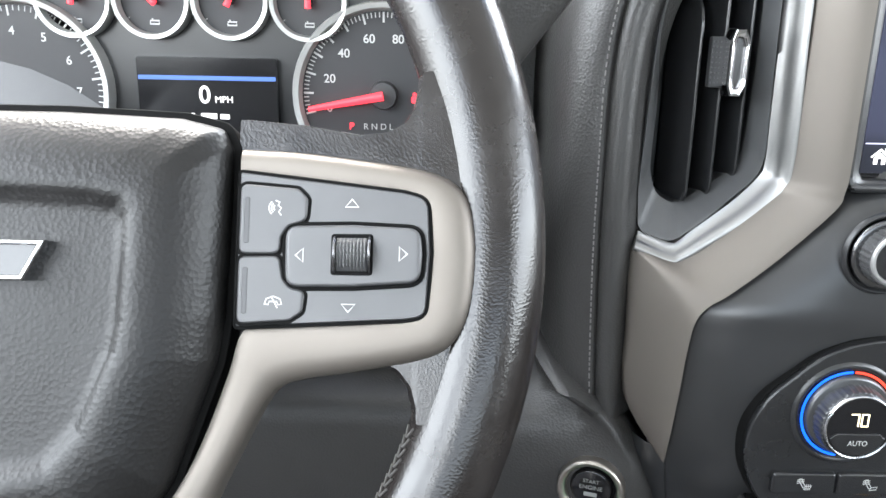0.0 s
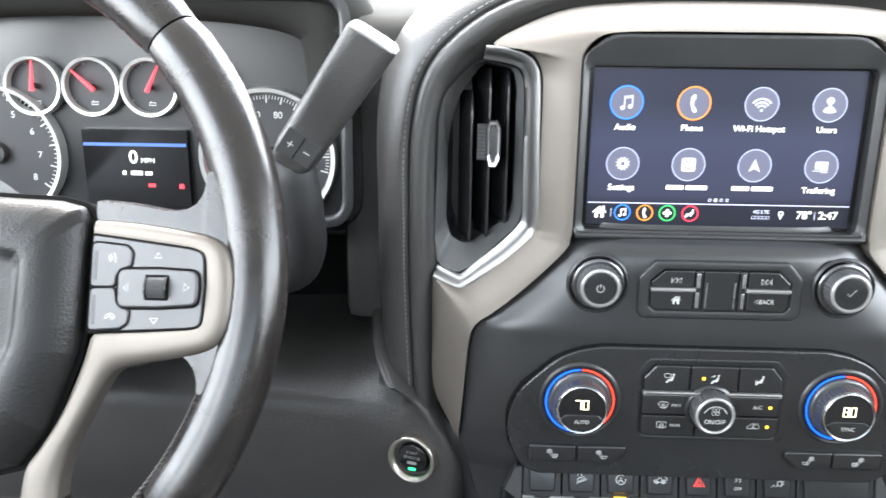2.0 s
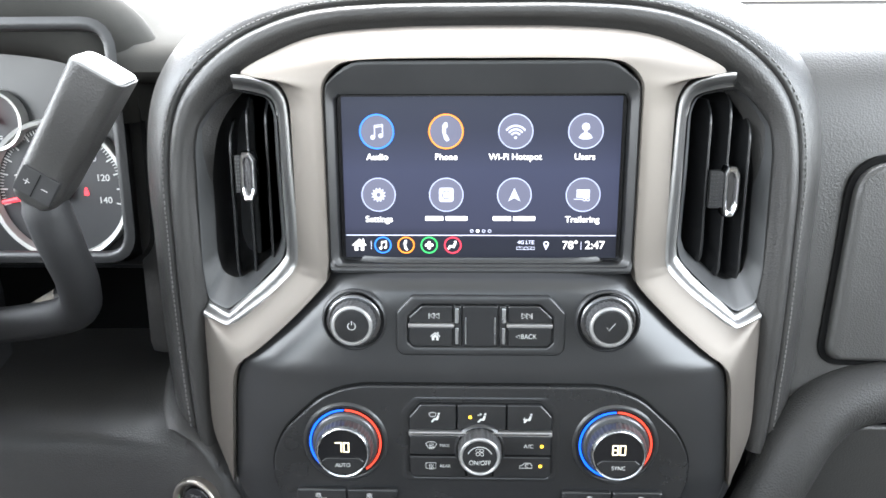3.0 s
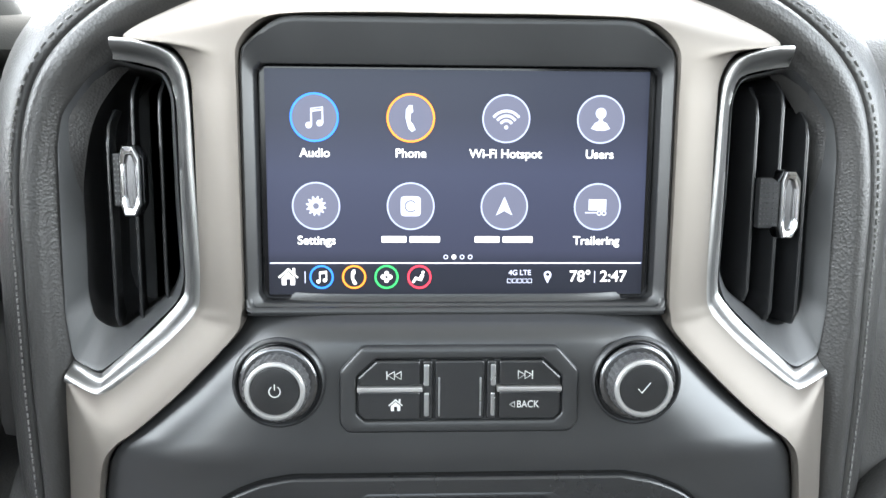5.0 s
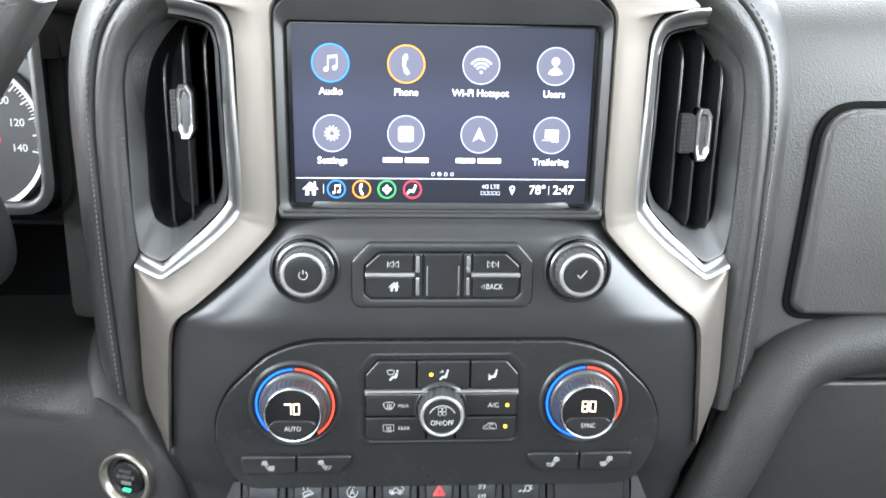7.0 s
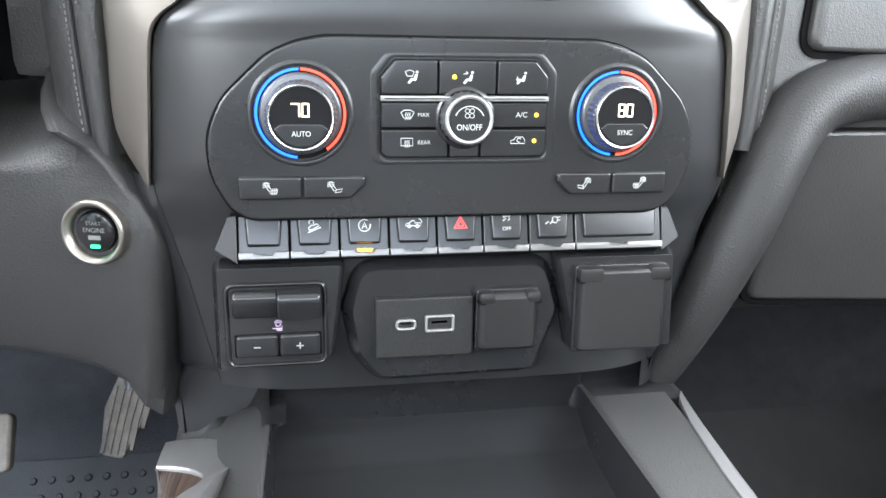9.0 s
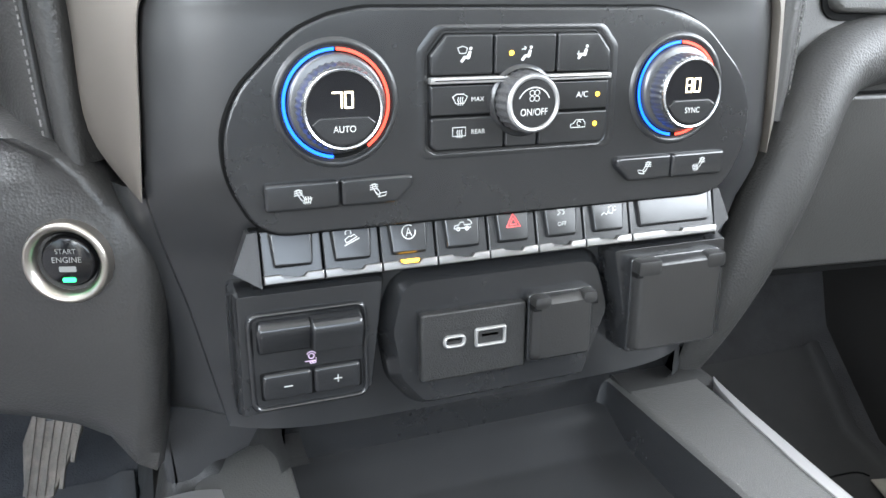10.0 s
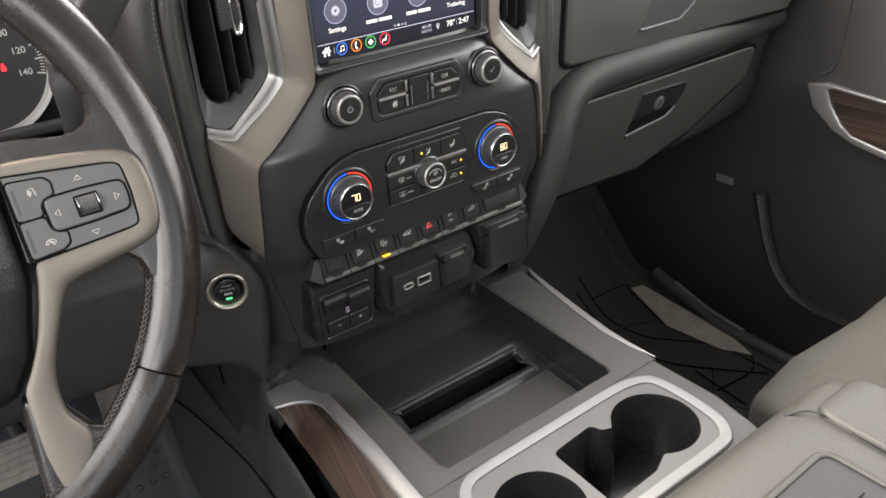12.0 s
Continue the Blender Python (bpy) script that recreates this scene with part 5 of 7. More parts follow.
usb = thing("usb_socket_plate", "grained black plate with two usb sockets in silver frames", "socket", (-0.02, 0.366, 0.886))
part("plate", plate(rect(-0.0487, 0.0095, 0.8870, 0.9240, 0.002), 0.3618, 0.369, 0.0012), PEBBLE, usb)
for cx, w, h, r in ((-0.0310, 0.0062, 0.0034, 0.0032), (-0.0110, 0.0088, 0.0052, 0.0014)):
    o, i_ = rect(cx - w, cx + w, 0.9080 - h, 0.9080 + h, r), rect(cx - w + 0.0016, cx + w - 0.0016, 0.9080 - h + 0.0015, 0.9080 + h - 0.0015, r * 0.6)
    part("socket_frame", hoop(o, i_, 0.3602, 0.366, 0.0006), RINGM, usb, "satin grey socket frame")
    part("socket_dark", plate(i_, 0.3635, 0.366, 0.0001), GAP, usb)
    part("tongue", plate(rect(cx - w * 0.55, cx + w * 0.55, 0.9078, 0.9078 + h * 0.35, 0.0003), 0.3618, 0.364, 0.0002), KEY, usb)
    part("symbol", strokes([[(-1, 0), (1, 0)], [(0.7, 0.25), (1, 0), (0.7, -0.25)], [(-0.5, 0), (-0.1, 0.45), (0.4, 0.45)], [(-0.2, 0), (0.1, -0.45), (0.5, -0.45)], arc(-0.85, 0, 0.18, 0, 360, 8)], 0.0005, cx, 0.8960, 0.0045, 0.3616), DIM, usb)


def socket_cover(name, label, x0, x1, z0, z1, y, hinge, soft):
    c = thing(name, label, "socket cover", ((x0 + x1) / 2, 0.366, z0))
    part("surround", plate(rect(x0 - 0.0012, x1 + 0.0012, z0 - 0.0012, z1 + 0.0008, 0.003), y + 0.006, 0.372, 0.001), KEY, c)
    o = fillet([(x0, z0), (x1, z0), (x1, z1 - 0.0006), (x0, z1 - 0.0006)], 0.0050, 6)
    part("lid", loft([[(x, y, z) for x, z in inset(o, soft)], [(x, y + soft * 0.12, z) for x, z in inset(o, soft * 0.72)], [(x, y + soft * 0.40, z) for x, z in inset(o, soft * 0.38)], [(x, y + 0.0042, z) for x, z in inset(o, 0.0005)], [(x, y + 0.0052, z) for x, z in o], [(x, y + 0.011, z) for x, z in o]]), COVER, c, "dark grey hinged lid")
    for a, b in ((x0 - 0.0005, x0 + (x1 - x0) * 0.26), (x1 - (x1 - x0) * 0.22, x1 + 0.0005)):
        part("hinge", box(a, b, y - 0.0008, y + 0.011, z1 - hinge, z1 + 0.0004, 0.0026), COVER, c)
        part("hinge_gap", box(a - 0.0004, b + 0.0004, y + 0.0002, y + 0.006, z1 - hinge - 0.0005, z1 - hinge + 0.002, 0), GAP, c)
    return c


socket_cover("power_socket_cover", "dark grey hinged cover of the twelve volt socket", 0.0120, 0.0482, 0.8895, 0.9268, 0.3560, 0.0065, 0.0052)
socket_cover("outlet_cover", "large dark grey hinged cover of the household outlet", 0.0715, 0.1275, 0.8870, 0.9405, 0.3530, 0.0085, 0.0032)

# ---- start button ----
start = thing("start_button", "round engine start button with silver ring and green light", "button", (-0.2073, 0.40, 0.936))
LEAN = Matrix.Translation((-0.2053, 0.3970, 0.9600)) @ Matrix.Rotation(radians(-18), 4, "Z") @ Matrix.Diagonal((0.95, 1, 0.95, 1)) @ Matrix.Translation((0.2073, -0.3985, -0.9568))
part("silver_ring", lathe([(0.0206, 0.412), (0.0205, 0.3965), (0.0196, 0.3945), (0.0180, 0.3942), (0.0162, 0.3958), (0.0148, 0.3990), (0.0145, 0.404)], -0.2073, 0.9568, 64), SATIN, start, "satin silver ring", at=LEAN)
part("well", lathe([(0.0150, 0.400), (0.0135, 0.4005), (0.0125, 0.3990)], -0.2073, 0.9568, 48), GAP, start, at=LEAN)
part("cap", lathe([(0.0, 0.3972), (0.0112, 0.3974), (0.0126, 0.3990), (0.0128, 0.404)], -0.2073, 0.9568, 48), GLOSS, start, "glossy black cap", at=LEAN)
lettering("button_text", "START", 0.0034, -0.2073, 0.9622, 0.3969, WORN, start, at=LEAN)
lettering("button_text", "ENGINE", 0.0040, -0.2073, 0.9580, 0.3969, WORN, start, at=LEAN)
part("bar_mark", blobs([rect(-0.004, 0.004, -0.0014, 0.0014, 0.0006)], -0.2073, 0.9535, 1, 0.3969), WORN, start, at=LEAN)
part("green_light", plate(rect(-0.2103, -0.2043, 0.9470, 0.9490, 0.0006), 0.3966, 0.398, 0.0002), GREEN, start, "lit green light", at=LEAN)

# ---- steering wheel ----
# a frame in the plane of the rim: x right, y away from the driver, z up
WM = Matrix.Translation((-0.4705, 0.2512, 1.145)) @ Matrix.Rotation(radians(-20), 4, "X")
wheel = thing("steering_wheel", "black leather steering wheel with satin silver spokes and grey buttons", "steering wheel", (-0.4705, 0.2512, 1.145))
R_RIM = 0.1935


def rim_ring(a, swell=0.0):
    ca, sa = math.cos(a), math.sin(a)
    ring = []
    for k in range(20):
        b = 2 * math.pi * k / 20
        r, y = 0.0172 * math.cos(b), 0.0160 * math.sin(b)
        ring.append(((R_RIM + r + swell * math.cos(b)) * ca, y + swell * math.sin(b), (R_RIM + r + swell * math.cos(b)) * sa))
    return ring


def rim_piece(a0, a1, mat, label):
    n = max(6, int(abs(a1 - a0) / 3))
    rings = []
    for i in range(n + 1):
        a = radians(a0 + (a1 - a0) * i / n)
        e = min(i, n - i)
        rings.append(rim_ring(a, -0.0012 if e == 0 else 0.0))
    return part("rim_cover", loft(rings), mat, wheel, label, at=WM)


for a0, a1 in ((-37, 42), (42.4, 138), (138.4, 217), (217.4, 322.6)):
    rim_piece(a0, a1, LEATHER, "black leather rim cover")
# stitching along the inner edge of the rim
st = bmesh.new()
for i in range(330):
    a = radians(360 * i / 330)
    if math.degrees(a) < 70 or math.degrees(a) > 340:
        continue
    for b0, b1 in ((3.50, 3.37), (3.53, 3.66)):
        p = []
        for da, b in ((0.0, b0), (0.020, b1)):
            r = R_RIM + 0.0174 * math.cos(b)
            p.append((r * math.cos(a + da), 0.0162 * math.sin(b), r * math.sin(a + da)))
        tube(p, 0.00045, 5, bm=st)
part("stitching", st, DARKTHREAD, wheel, "dark grey herringbone stitching", at=WM)

# one spoke, mirrored for the other: matched outer and inner edge points of the silver band (x, z, x, z)
BAND = [(0.1100, 0.0300, 0.1100, 0.0205), (0.1280, 0.0290, 0.1280, 0.0185), (0.1450, 0.0268, 0.1450, 0.0163), (0.1600, 0.0245, 0.1590, 0.0145), (0.1715, 0.0222, 0.1662, 0.0127), (0.1790, 0.0188, 0.1692, 0.0103), (0.1842, 0.0125, 0.1706, 0.0062),
        (0.1866, 0.0010, 0.1712, -0.0015), (0.1867, -0.0100, 0.1710, -0.0082), (0.1856, -0.0205, 0.1703, -0.0150), (0.1826, -0.0290, 0.1690, -0.0200), (0.1772, -0.0350, 0.1655, -0.0236), (0.1690, -0.0383, 0.1590, -0.0248), (0.1570, -0.0408, 0.1490, -0.0256),
        (0.1440, -0.0432, 0.1375, -0.0265), (0.1330, -0.0450, 0.1240, -0.0275), (0.1245, -0.0480, 0.1125, -0.0300), (0.1190, -0.0540, 0.1083, -0.0430), (0.1120, -0.0680, 0.1022, -0.0610), (0.1060, -0.0805, 0.0965, -0.0745), (0.1015, -0.0920, 0.0895, -0.0870), (0.0988, -0.1060, 0.0826, -0.0985),
        (0.0995, -0.1200, 0.0812, -0.1115), (0.1045, -0.1295, 0.0803, -0.1280), (0.1070, -0.1380, 0.0802, -0.1400), (0.1045, -0.1490, 0.0812, -0.1520), (0.0960, -0.1580, 0.0828, -0.1620)]
PAD = [(0.1100, 0.0218), (0.1400, 0.0180), (0.1640, 0.0148), (0.1716, 0.0128), (0.1726, -0.0044), (0.1714, -0.0245), (0.1640, -0.0256), (0.1100, -0.0288)]


def rise(x, z):
    """The spokes climb from the hub towards the rim."""
    t = (abs(x) - 0.10) / 0.085
    low = max(0, (-z - 0.05) / 0.1)
    return -0.001 - 0.012 * max(0, min(1.1, t)) ** 1.2 - 0.004 * low


def climb(bm):
    for v in bm.verts:
        v.co.y += rise(v.co.x, v.co.z)
    return bm


def spoke_piece(name, bm, mat, parent, s, label=""):
    climb(bm)
    return part(name, bm, mat, parent, label, at=WM @ Matrix.Diagonal((s, 1, 1, 1)))


def spoke(s):
    rows = []
    for x0, z0, x1, z1 in smooth_path(BAND, 4):
        row = [(x0, 0.011, z0), (x0, 0.0006, z0)]
        for t in (0.015, 0.05, 0.10, 0.17, 0.26, 0.38, 0.52, 0.66, 0.80, 0.90, 0.97, 1.0):
            up = math.sqrt(max(0.0, 1 - (1 - min(1.0, t / 0.45)) ** 2)) * (1 - 0.25 * max(0.0, (t - 0.7) / 0.3) ** 2)
            row.append((x0 + (x1 - x0) * t, 0.0010 - 0.0062 * up, z0 + (z1 - z0) * t))
        rows.append(row + [(x1, 0.006, z1)])
    trim = sheet(rows)
    spoke_piece("spoke_trim", trim, SILVER, wheel, s, "satin silver spoke trim")
    pad = fillet(PAD, [0.001, 0, 0.002, 0.0075, 0, 0.0075, 0.002, 0.001], 5)
    spoke_piece("button_well", plate(inset(pad, -0.0008), -0.0052, -0.001, 0.0003), GAP, wheel, s)
    bp = spoke_piece("button_pad", plate(inset(pad, 0.0003), -0.0062, -0.001, 0.0009), BUTTON, wheel, s, "matte grey button pad")
    for poly in ([(0.1108, 0.0176), (0.1300, 0.0158), (0.1332, 0.0126), (0.1328, 0.0056), (0.1270, 0.0040), (0.1246, 0.0004), (0.1244, -0.0050), (0.1108, -0.0051)],
                 [(0.1108, -0.0060), (0.1244, -0.0058), (0.1256, -0.0130), (0.1282, -0.0160), (0.1330, -0.0168), (0.1322, -0.0235), (0.1280, -0.0262), (0.1108, -0.0276)]):
        f = fillet(poly, 0.0026, 4)
        spoke_piece("button_gap", plate(inset(f, -0.0011), -0.0066, -0.003, 0.0002), GAP, bp, s)
        spoke_piece("corner_button", plate(f, -0.0074, -0.003, 0.0007), BUTTON, bp, s)
        zc = sum(p[1] for p in poly) / len(poly)
        # Flat strip in a darker button grey, for the shade of a dish.
        spoke_piece("button_dish_shade", plate(rect(0.1122, 0.1142, zc - 0.0075, zc + 0.0075, 0.0008), -0.0075, -0.003, 0.0003), material_dark_button, bp, s)
    tg = fillet([(0.1262, 0.0038), (0.1480, 0.0041), (0.1693, 0.0030), (0.1700, -0.0050), (0.1694, -0.0138), (0.1480, -0.0153), (0.1266, -0.0156)], [0.0045, 0, 0.0045, 0, 0.0045, 0, 0.0045], 5)
    spoke_piece("button_gap", plate(inset(tg, -0.0013), -0.0068, -0.003, 0.0002), GAP, bp, s)
    tog = spoke_piece("four_way_toggle", plate(tg, -0.0088, -0.003, 0.0011), BUTTON, bp, s)
    rl = rect(0.1412, 0.1546, -0.0118, 0.0012, 0.0012)
    spoke_piece("roller_slot", plate(rl, -0.0090, -0.004, 0.0002), GAP, tog, s)
    roll = bmesh.new()
    rings = []
    for i in range(25):
        a = math.pi * (i / 24)
        rings.append([(0.1430 + 0.0098 * j / 18, -0.0060 - (0.0054 + (0.0010 if (i % 2 and j % 2) else 0)) * math.sin(a), -0.0053 + 0.0062 * math.cos(a)) for j in range(19)])
    spoke_piece("roller", sheet(rings, bm=roll), GRIP, tog, s, "knurled black roller")
    for xr in (0.1424, 0.1534):
        spoke_piece("roller_cheek", tube([(xr, -0.0060 - 0.0060 * math.sin(math.pi * i / 12), -0.0053 + 0.0063 * math.cos(math.pi * i / 12)) for i in range(13)], 0.0006, 6, up=(1, 0, 0)), DARKCHROME, tog, s, "dark chrome cheek")
    for cx, cz, ang, par, y in ((0.1313, -0.0056, 180, tog, -0.0090), (0.1639, -0.0050, 0, tog, -0.0090), (0.1475, 0.0108, 90, bp, -0.0078), (0.1470, -0.0218, -90, bp, -0.0078)):
        tri = [(math.cos(radians(ang + d)) * (0.6 if d == 0 else 1.0), math.sin(radians(ang + d)) * (0.6 if d == 0 else 1.0)) for d in (0, 115, 245, 0)]
        spoke_piece("arrow_symbol", strokes([tri], 0.0004, cx, cz, 0.0024, y), PRINT, par, s)
    spoke_piece("voice_symbol", strokes([[(-0.2, 0.9), (0.3, 0.7), (0.1, 0.3), (0.5, 0.0), (0.2, -0.5), (0.5, -0.9)], arc(-0.1, 0, 0.35, 130, 230), arc(-0.1, 0, 0.65, 130, 230), arc(-0.1, 0, 0.95, 130, 230)], 0.0004, 0.1232, 0.0096, 0.0026, -0.0076), PRINT, bp, s)
    spoke_piece("hang_up_symbol", strokes([[(-1, -0.3), (-0.8, 0.3), (0, 0.6), (0.8, 0.3), (1, -0.3), (0.55, -0.35), (0.45, 0.0), (-0.45, 0.0), (-0.55, -0.35), (-1, -0.3)], [(-0.2, 0.5), (0.5, -0.7)]], 0.0004, 0.1228, -0.0203, 0.0028, -0.0076), PRINT, bp, s)
    o = fillet(LOWSP, 0.006, 4)
    spoke_piece("lower_leather", loft([[(x, 0.012, z) for x, z in o], [(x, 0.003, z) for x, z in o], [(x, 0.0005, z) for x, z in inset(o, 0.0015)], [(x, -0.0002, z) for x, z in inset(o, 0.004)]]), LEATHER, wheel, s, "black leather round the lower spoke")
    # leather shoulder between rim and spoke
    sh = [(0.1060, 0.0425), (0.1300, 0.0400), (0.1480, 0.0366), (0.1570, 0.0372), (0.1625, 0.0400), (0.1656, 0.0448), (0.1669, 0.0515), (0.1672, 0.0570), (0.1780, 0.0575), (0.1900, 0.0200), (0.1915, -0.0100), (0.1885, -0.0400), (0.1800, -0.0610), (0.1668, -0.0600), (0.1668, -0.0535), (0.1652, -0.0474), (0.1615, -0.0428), (0.1550, -0.0398), (0.1440, -0.0383), (0.1060, -0.0300)]
    o = fillet(sh, 0.003, 3)
    rings = [[(x, 0.014, z) for x, z in inset(o, 0.004)], [(x, 0.009, z) for x, z in o], [(x, 0.005, z) for x, z in inset(o, 0.0008)], [(x, 0.0018, z) for x, z in inset(o, 0.003)], [(x, 0.0002, z) for x, z in inset(o, 0.006)]]
    spoke_piece("spoke_leather", loft(rings), LEATHER, wheel, s, "black leather spoke shoulder")


LOWSP = [(0.0965, -0.108), (0.1020, -0.122), (0.1080, -0.132), (0.1240, -0.1400), (0.1150, -0.158), (0.0900, -0.172), (0.0700, -0.178), (0.0740, -0.140), (0.0780, -0.100)]
material_dark_button = material("shaded_grey_button", (0.034, 0.034, 0.036), 0.5)
spoke(1), spoke(-1)

# airbag cover: a swollen cushion with a flat grained middle
BAGHALF = [(0.0, 0.0420), (0.050, 0.0418), (0.090, 0.0402), (0.1035, 0.0370), (0.1068, 0.0300), (0.1070, 0.0100), (0.1060, -0.0250), (0.1040, -0.0400), (0.0910, -0.0800), (0.0780, -0.0980), (0.050, -0.1050), (0.0, -0.1060)]
bag = fillet(mirror(BAGHALF[1:-1]), 0.004, 3)
levels = [(0.012, 0.0, 0), (0.001, 0.0, 0), (-0.0040, 0.0006, 0), (-0.0078, 0.0022, 0), (-0.0110, 0.0048, 0), (-0.0138, 0.0082, 0), (-0.0162, 0.0122, 0), (-0.0179, 0.0160, 0), (-0.0190, 0.0200, 0), (-0.0195, 0.0240, 0), (-0.0193, 0.0268, 0), (-0.0184, 0.0288, 0), (-0.0168, 0.0304, 0), (-0.0157, 0.0320, 0), (-0.0152, 0.0345, 0), (-0.0150, 0.0420, 0)]
rings = [[(x, y, z) for x, z in [((px_ * (1 - d / 0.107)), (pz_ + 0.032) * (1 - d / 0.074) - 0.032) for px_, pz_ in bag]] for y, d, _ in levels]
part("airbag_cover", loft(rings), BAG, wheel, "grained black airbag cover", at=WM)
part("cover_gap", plate(inset(bag, -0.0022), -0.0020, 0.010, 0.0005), GAP, wheel, at=WM)
BOW = [(-0.0525, 0.0058), (-0.0200, 0.0058), (-0.0185, 0.0105), (0.0205, 0.0105), (0.0190, 0.0058), (0.0545, 0.0058), (0.0480, -0.0068), (0.0185, -0.0068), (0.0170, -0.0110), (-0.0215, -0.0110), (-0.0200, -0.0068), (-0.0580, -0.0068)]
BOW = [(x, z - 0.0085) for x, z in BOW]
emblem = part("emblem", hoop(BOW, inset(BOW, 0.0016), -0.0205, -0.014, 0.0005), BRIGHT, wheel, "chrome edged emblem", at=WM)
part("emblem_fill", plate(inset(BOW, 0.0015), -0.0188, -0.014, 0.0002), GLOSS, emblem, at=WM)
part("hub", lathe([(0.0, 0.03), (0.07, 0.03), (0.095, 0.012), (0.0, 0.010)], 0, -0.03, 40), BLACK, wheel, at=WM)

# ---- steering column, levers ----
column = thing("steering_column", "black plastic steering column cover", "steering column", (-0.47, 0.45, 1.02))
rings = []
for y, w, h, zc in ((0.285, 0.062, 0.050, 1.125), (0.33, 0.068, 0.054, 1.108), (0.40, 0.070, 0.056, 1.083), (0.47, 0.068, 0.056, 1.063), (0.52, 0.065, 0.055, 1.05)):
    o = fillet([(-w, -h), (w, -h), (w, h), (-w, h)], 0.02, 4)
    rings.append([(-0.4705 + x, y, zc + z) for x, z in o])
part("shroud", loft(rings), BLACK, column, "black plastic shroud")

shifter = thing("shift_lever", "grey plastic column shift lever with black arm", "lever", (-0.38, 0.40, 1.10))
LEVER = (Vector((-0.2850, 0.386, 1.1905)), Vector((-0.2275, 0.373, 1.2705)))
ax = (LEVER[1] - LEVER[0]).normalized()
sd = Vector((0.85, 0.05, -0.52)).normalized()
nr = ax.cross(sd).normalized()


def lever_rings(rows):
    return [[tuple(LEVER[0].lerp(LEVER[1], t) + sd * w * a + nr * d * b) for a, b in fillet([(-1, -1), (1, -1), (1, 1), (-1, 1)], 0.5, 4)] for t, w, d in rows]


part("grip", loft(lever_rings(((-0.05, 0.0105, 0.0110), (0.0, 0.0140, 0.0140), (0.10, 0.0156, 0.0150), (0.5, 0.0164, 0.0152), (0.97, 0.0176, 0.0150), (0.985, 0.0172, 0.0146)))), GRAIN, shifter, "dark grey lever grip")
# Paler than the grip: windshield light on the cap put into its colour.
part("end_cap", loft(lever_rings(((0.985, 0.0166, 0.0140), (1.0, 0.0160, 0.0132), (1.01, 0.0120, 0.0095)))), CUPRIM, shifter, "end cap coloured paler for windshield light")

PADM = Matrix.Translation(LEVER[0].lerp(LEVER[1], 0.13) - nr * 0.0152) @ Matrix((sd, nr, ax)).transposed().to_4x4()
pad_ = part("range_buttons", box(-0.0125, 0.0125, -0.0012, 0.004, -0.0095, 0.0095, 0.0010), BLACK, shifter, "black range buttons", at=PADM)
part("button_split", box(-0.0003, 0.0003, -0.0016, 0.0, -0.0085, 0.0085, 0), GAP, pad_, at=PADM)
part("symbol", strokes([[(-0.5, 0), (0.5, 0)], [(0, -0.5), (0, 0.5)]], 0.0006, -0.006, 0.0, 0.004, -0.0015), PRINT, pad_, at=PADM)
part("symbol", strokes([[(-0.5, 0), (0.5, 0)]], 0.0006, 0.006, 0.0, 0.004, -0.0015), PRINT, pad_, at=PADM)
part("arm", tube(smooth_path([(-0.2855, 0.387, 1.196), (-0.2850, 0.391, 1.176), (-0.2830, 0.400, 1.150), (-0.2860, 0.420, 1.118), (-0.305, 0.445, 1.090), (-0.36, 0.46, 1.075), (-0.42, 0.46, 1.07)], 5), [0.0135] * 4 + [0.0150] * 6 + [0.0145] * 20 + [0.0135], 12), RUBBER, shifter, "black lever arm")
stalk = thing("trailer_stalk", "short black stalk on the steering column", "lever", (-0.40, 0.37, 1.06))
part("rod", tube([(-0.42, 0.455, 1.050), (-0.36, 0.466, 1.075), (-0.330, 0.473, 1.0905)], [0.008, 0.008, 0.0095], 10), PEDAL, stalk, "grey stalk rod")
part("tip", tube([(-0.330, 0.473, 1.0905), (-0.320, 0.475, 1.0945)], [0.0105, 0.0090], 12), KEY, stalk)

# ---- instrument cluster ----
cluster = thing("instrument_cluster", "instrument cluster with silver ringed dials, red needles and a lit display", "instrument cluster", (-0.446, 0.50, 1.12))
YC = 0.500
part("back_plate", plate(rect(-0.636, -0.264, 1.108, 1.290, 0.012), YC + 0.004, YC + 0.03, 0.001), LENS, cluster, "dark dial backing")
wall_o = rect(-0.645, -0.259, 1.1305, 1.300, 0.020, 6)
wall_i = rect(-0.634, -0.268, 1.114, 1.285, 0.014, 6)
part("binnacle", loft([[(x, 0.4505, z) for x, z in inset(wall_o, -0.004)], [(x, 0.4490, z) for x, z in wall_o], [(x, 0.4495, z) for x, z in inset(wall_o, 0.0035)], [(x, 0.4525, z) for x, z in inset(wall_o, 0.0050)], [(x, YC + 0.01, z) for x, z in wall_i], [(x, YC + 0.03, z) for x, z in inset(wall_i, -0.012)], [(x, 0.47, z) for x, z in inset(wall_o, -0.008)]], caps=(False, False)), BLACK, cluster, "dark grey binnacle wall")


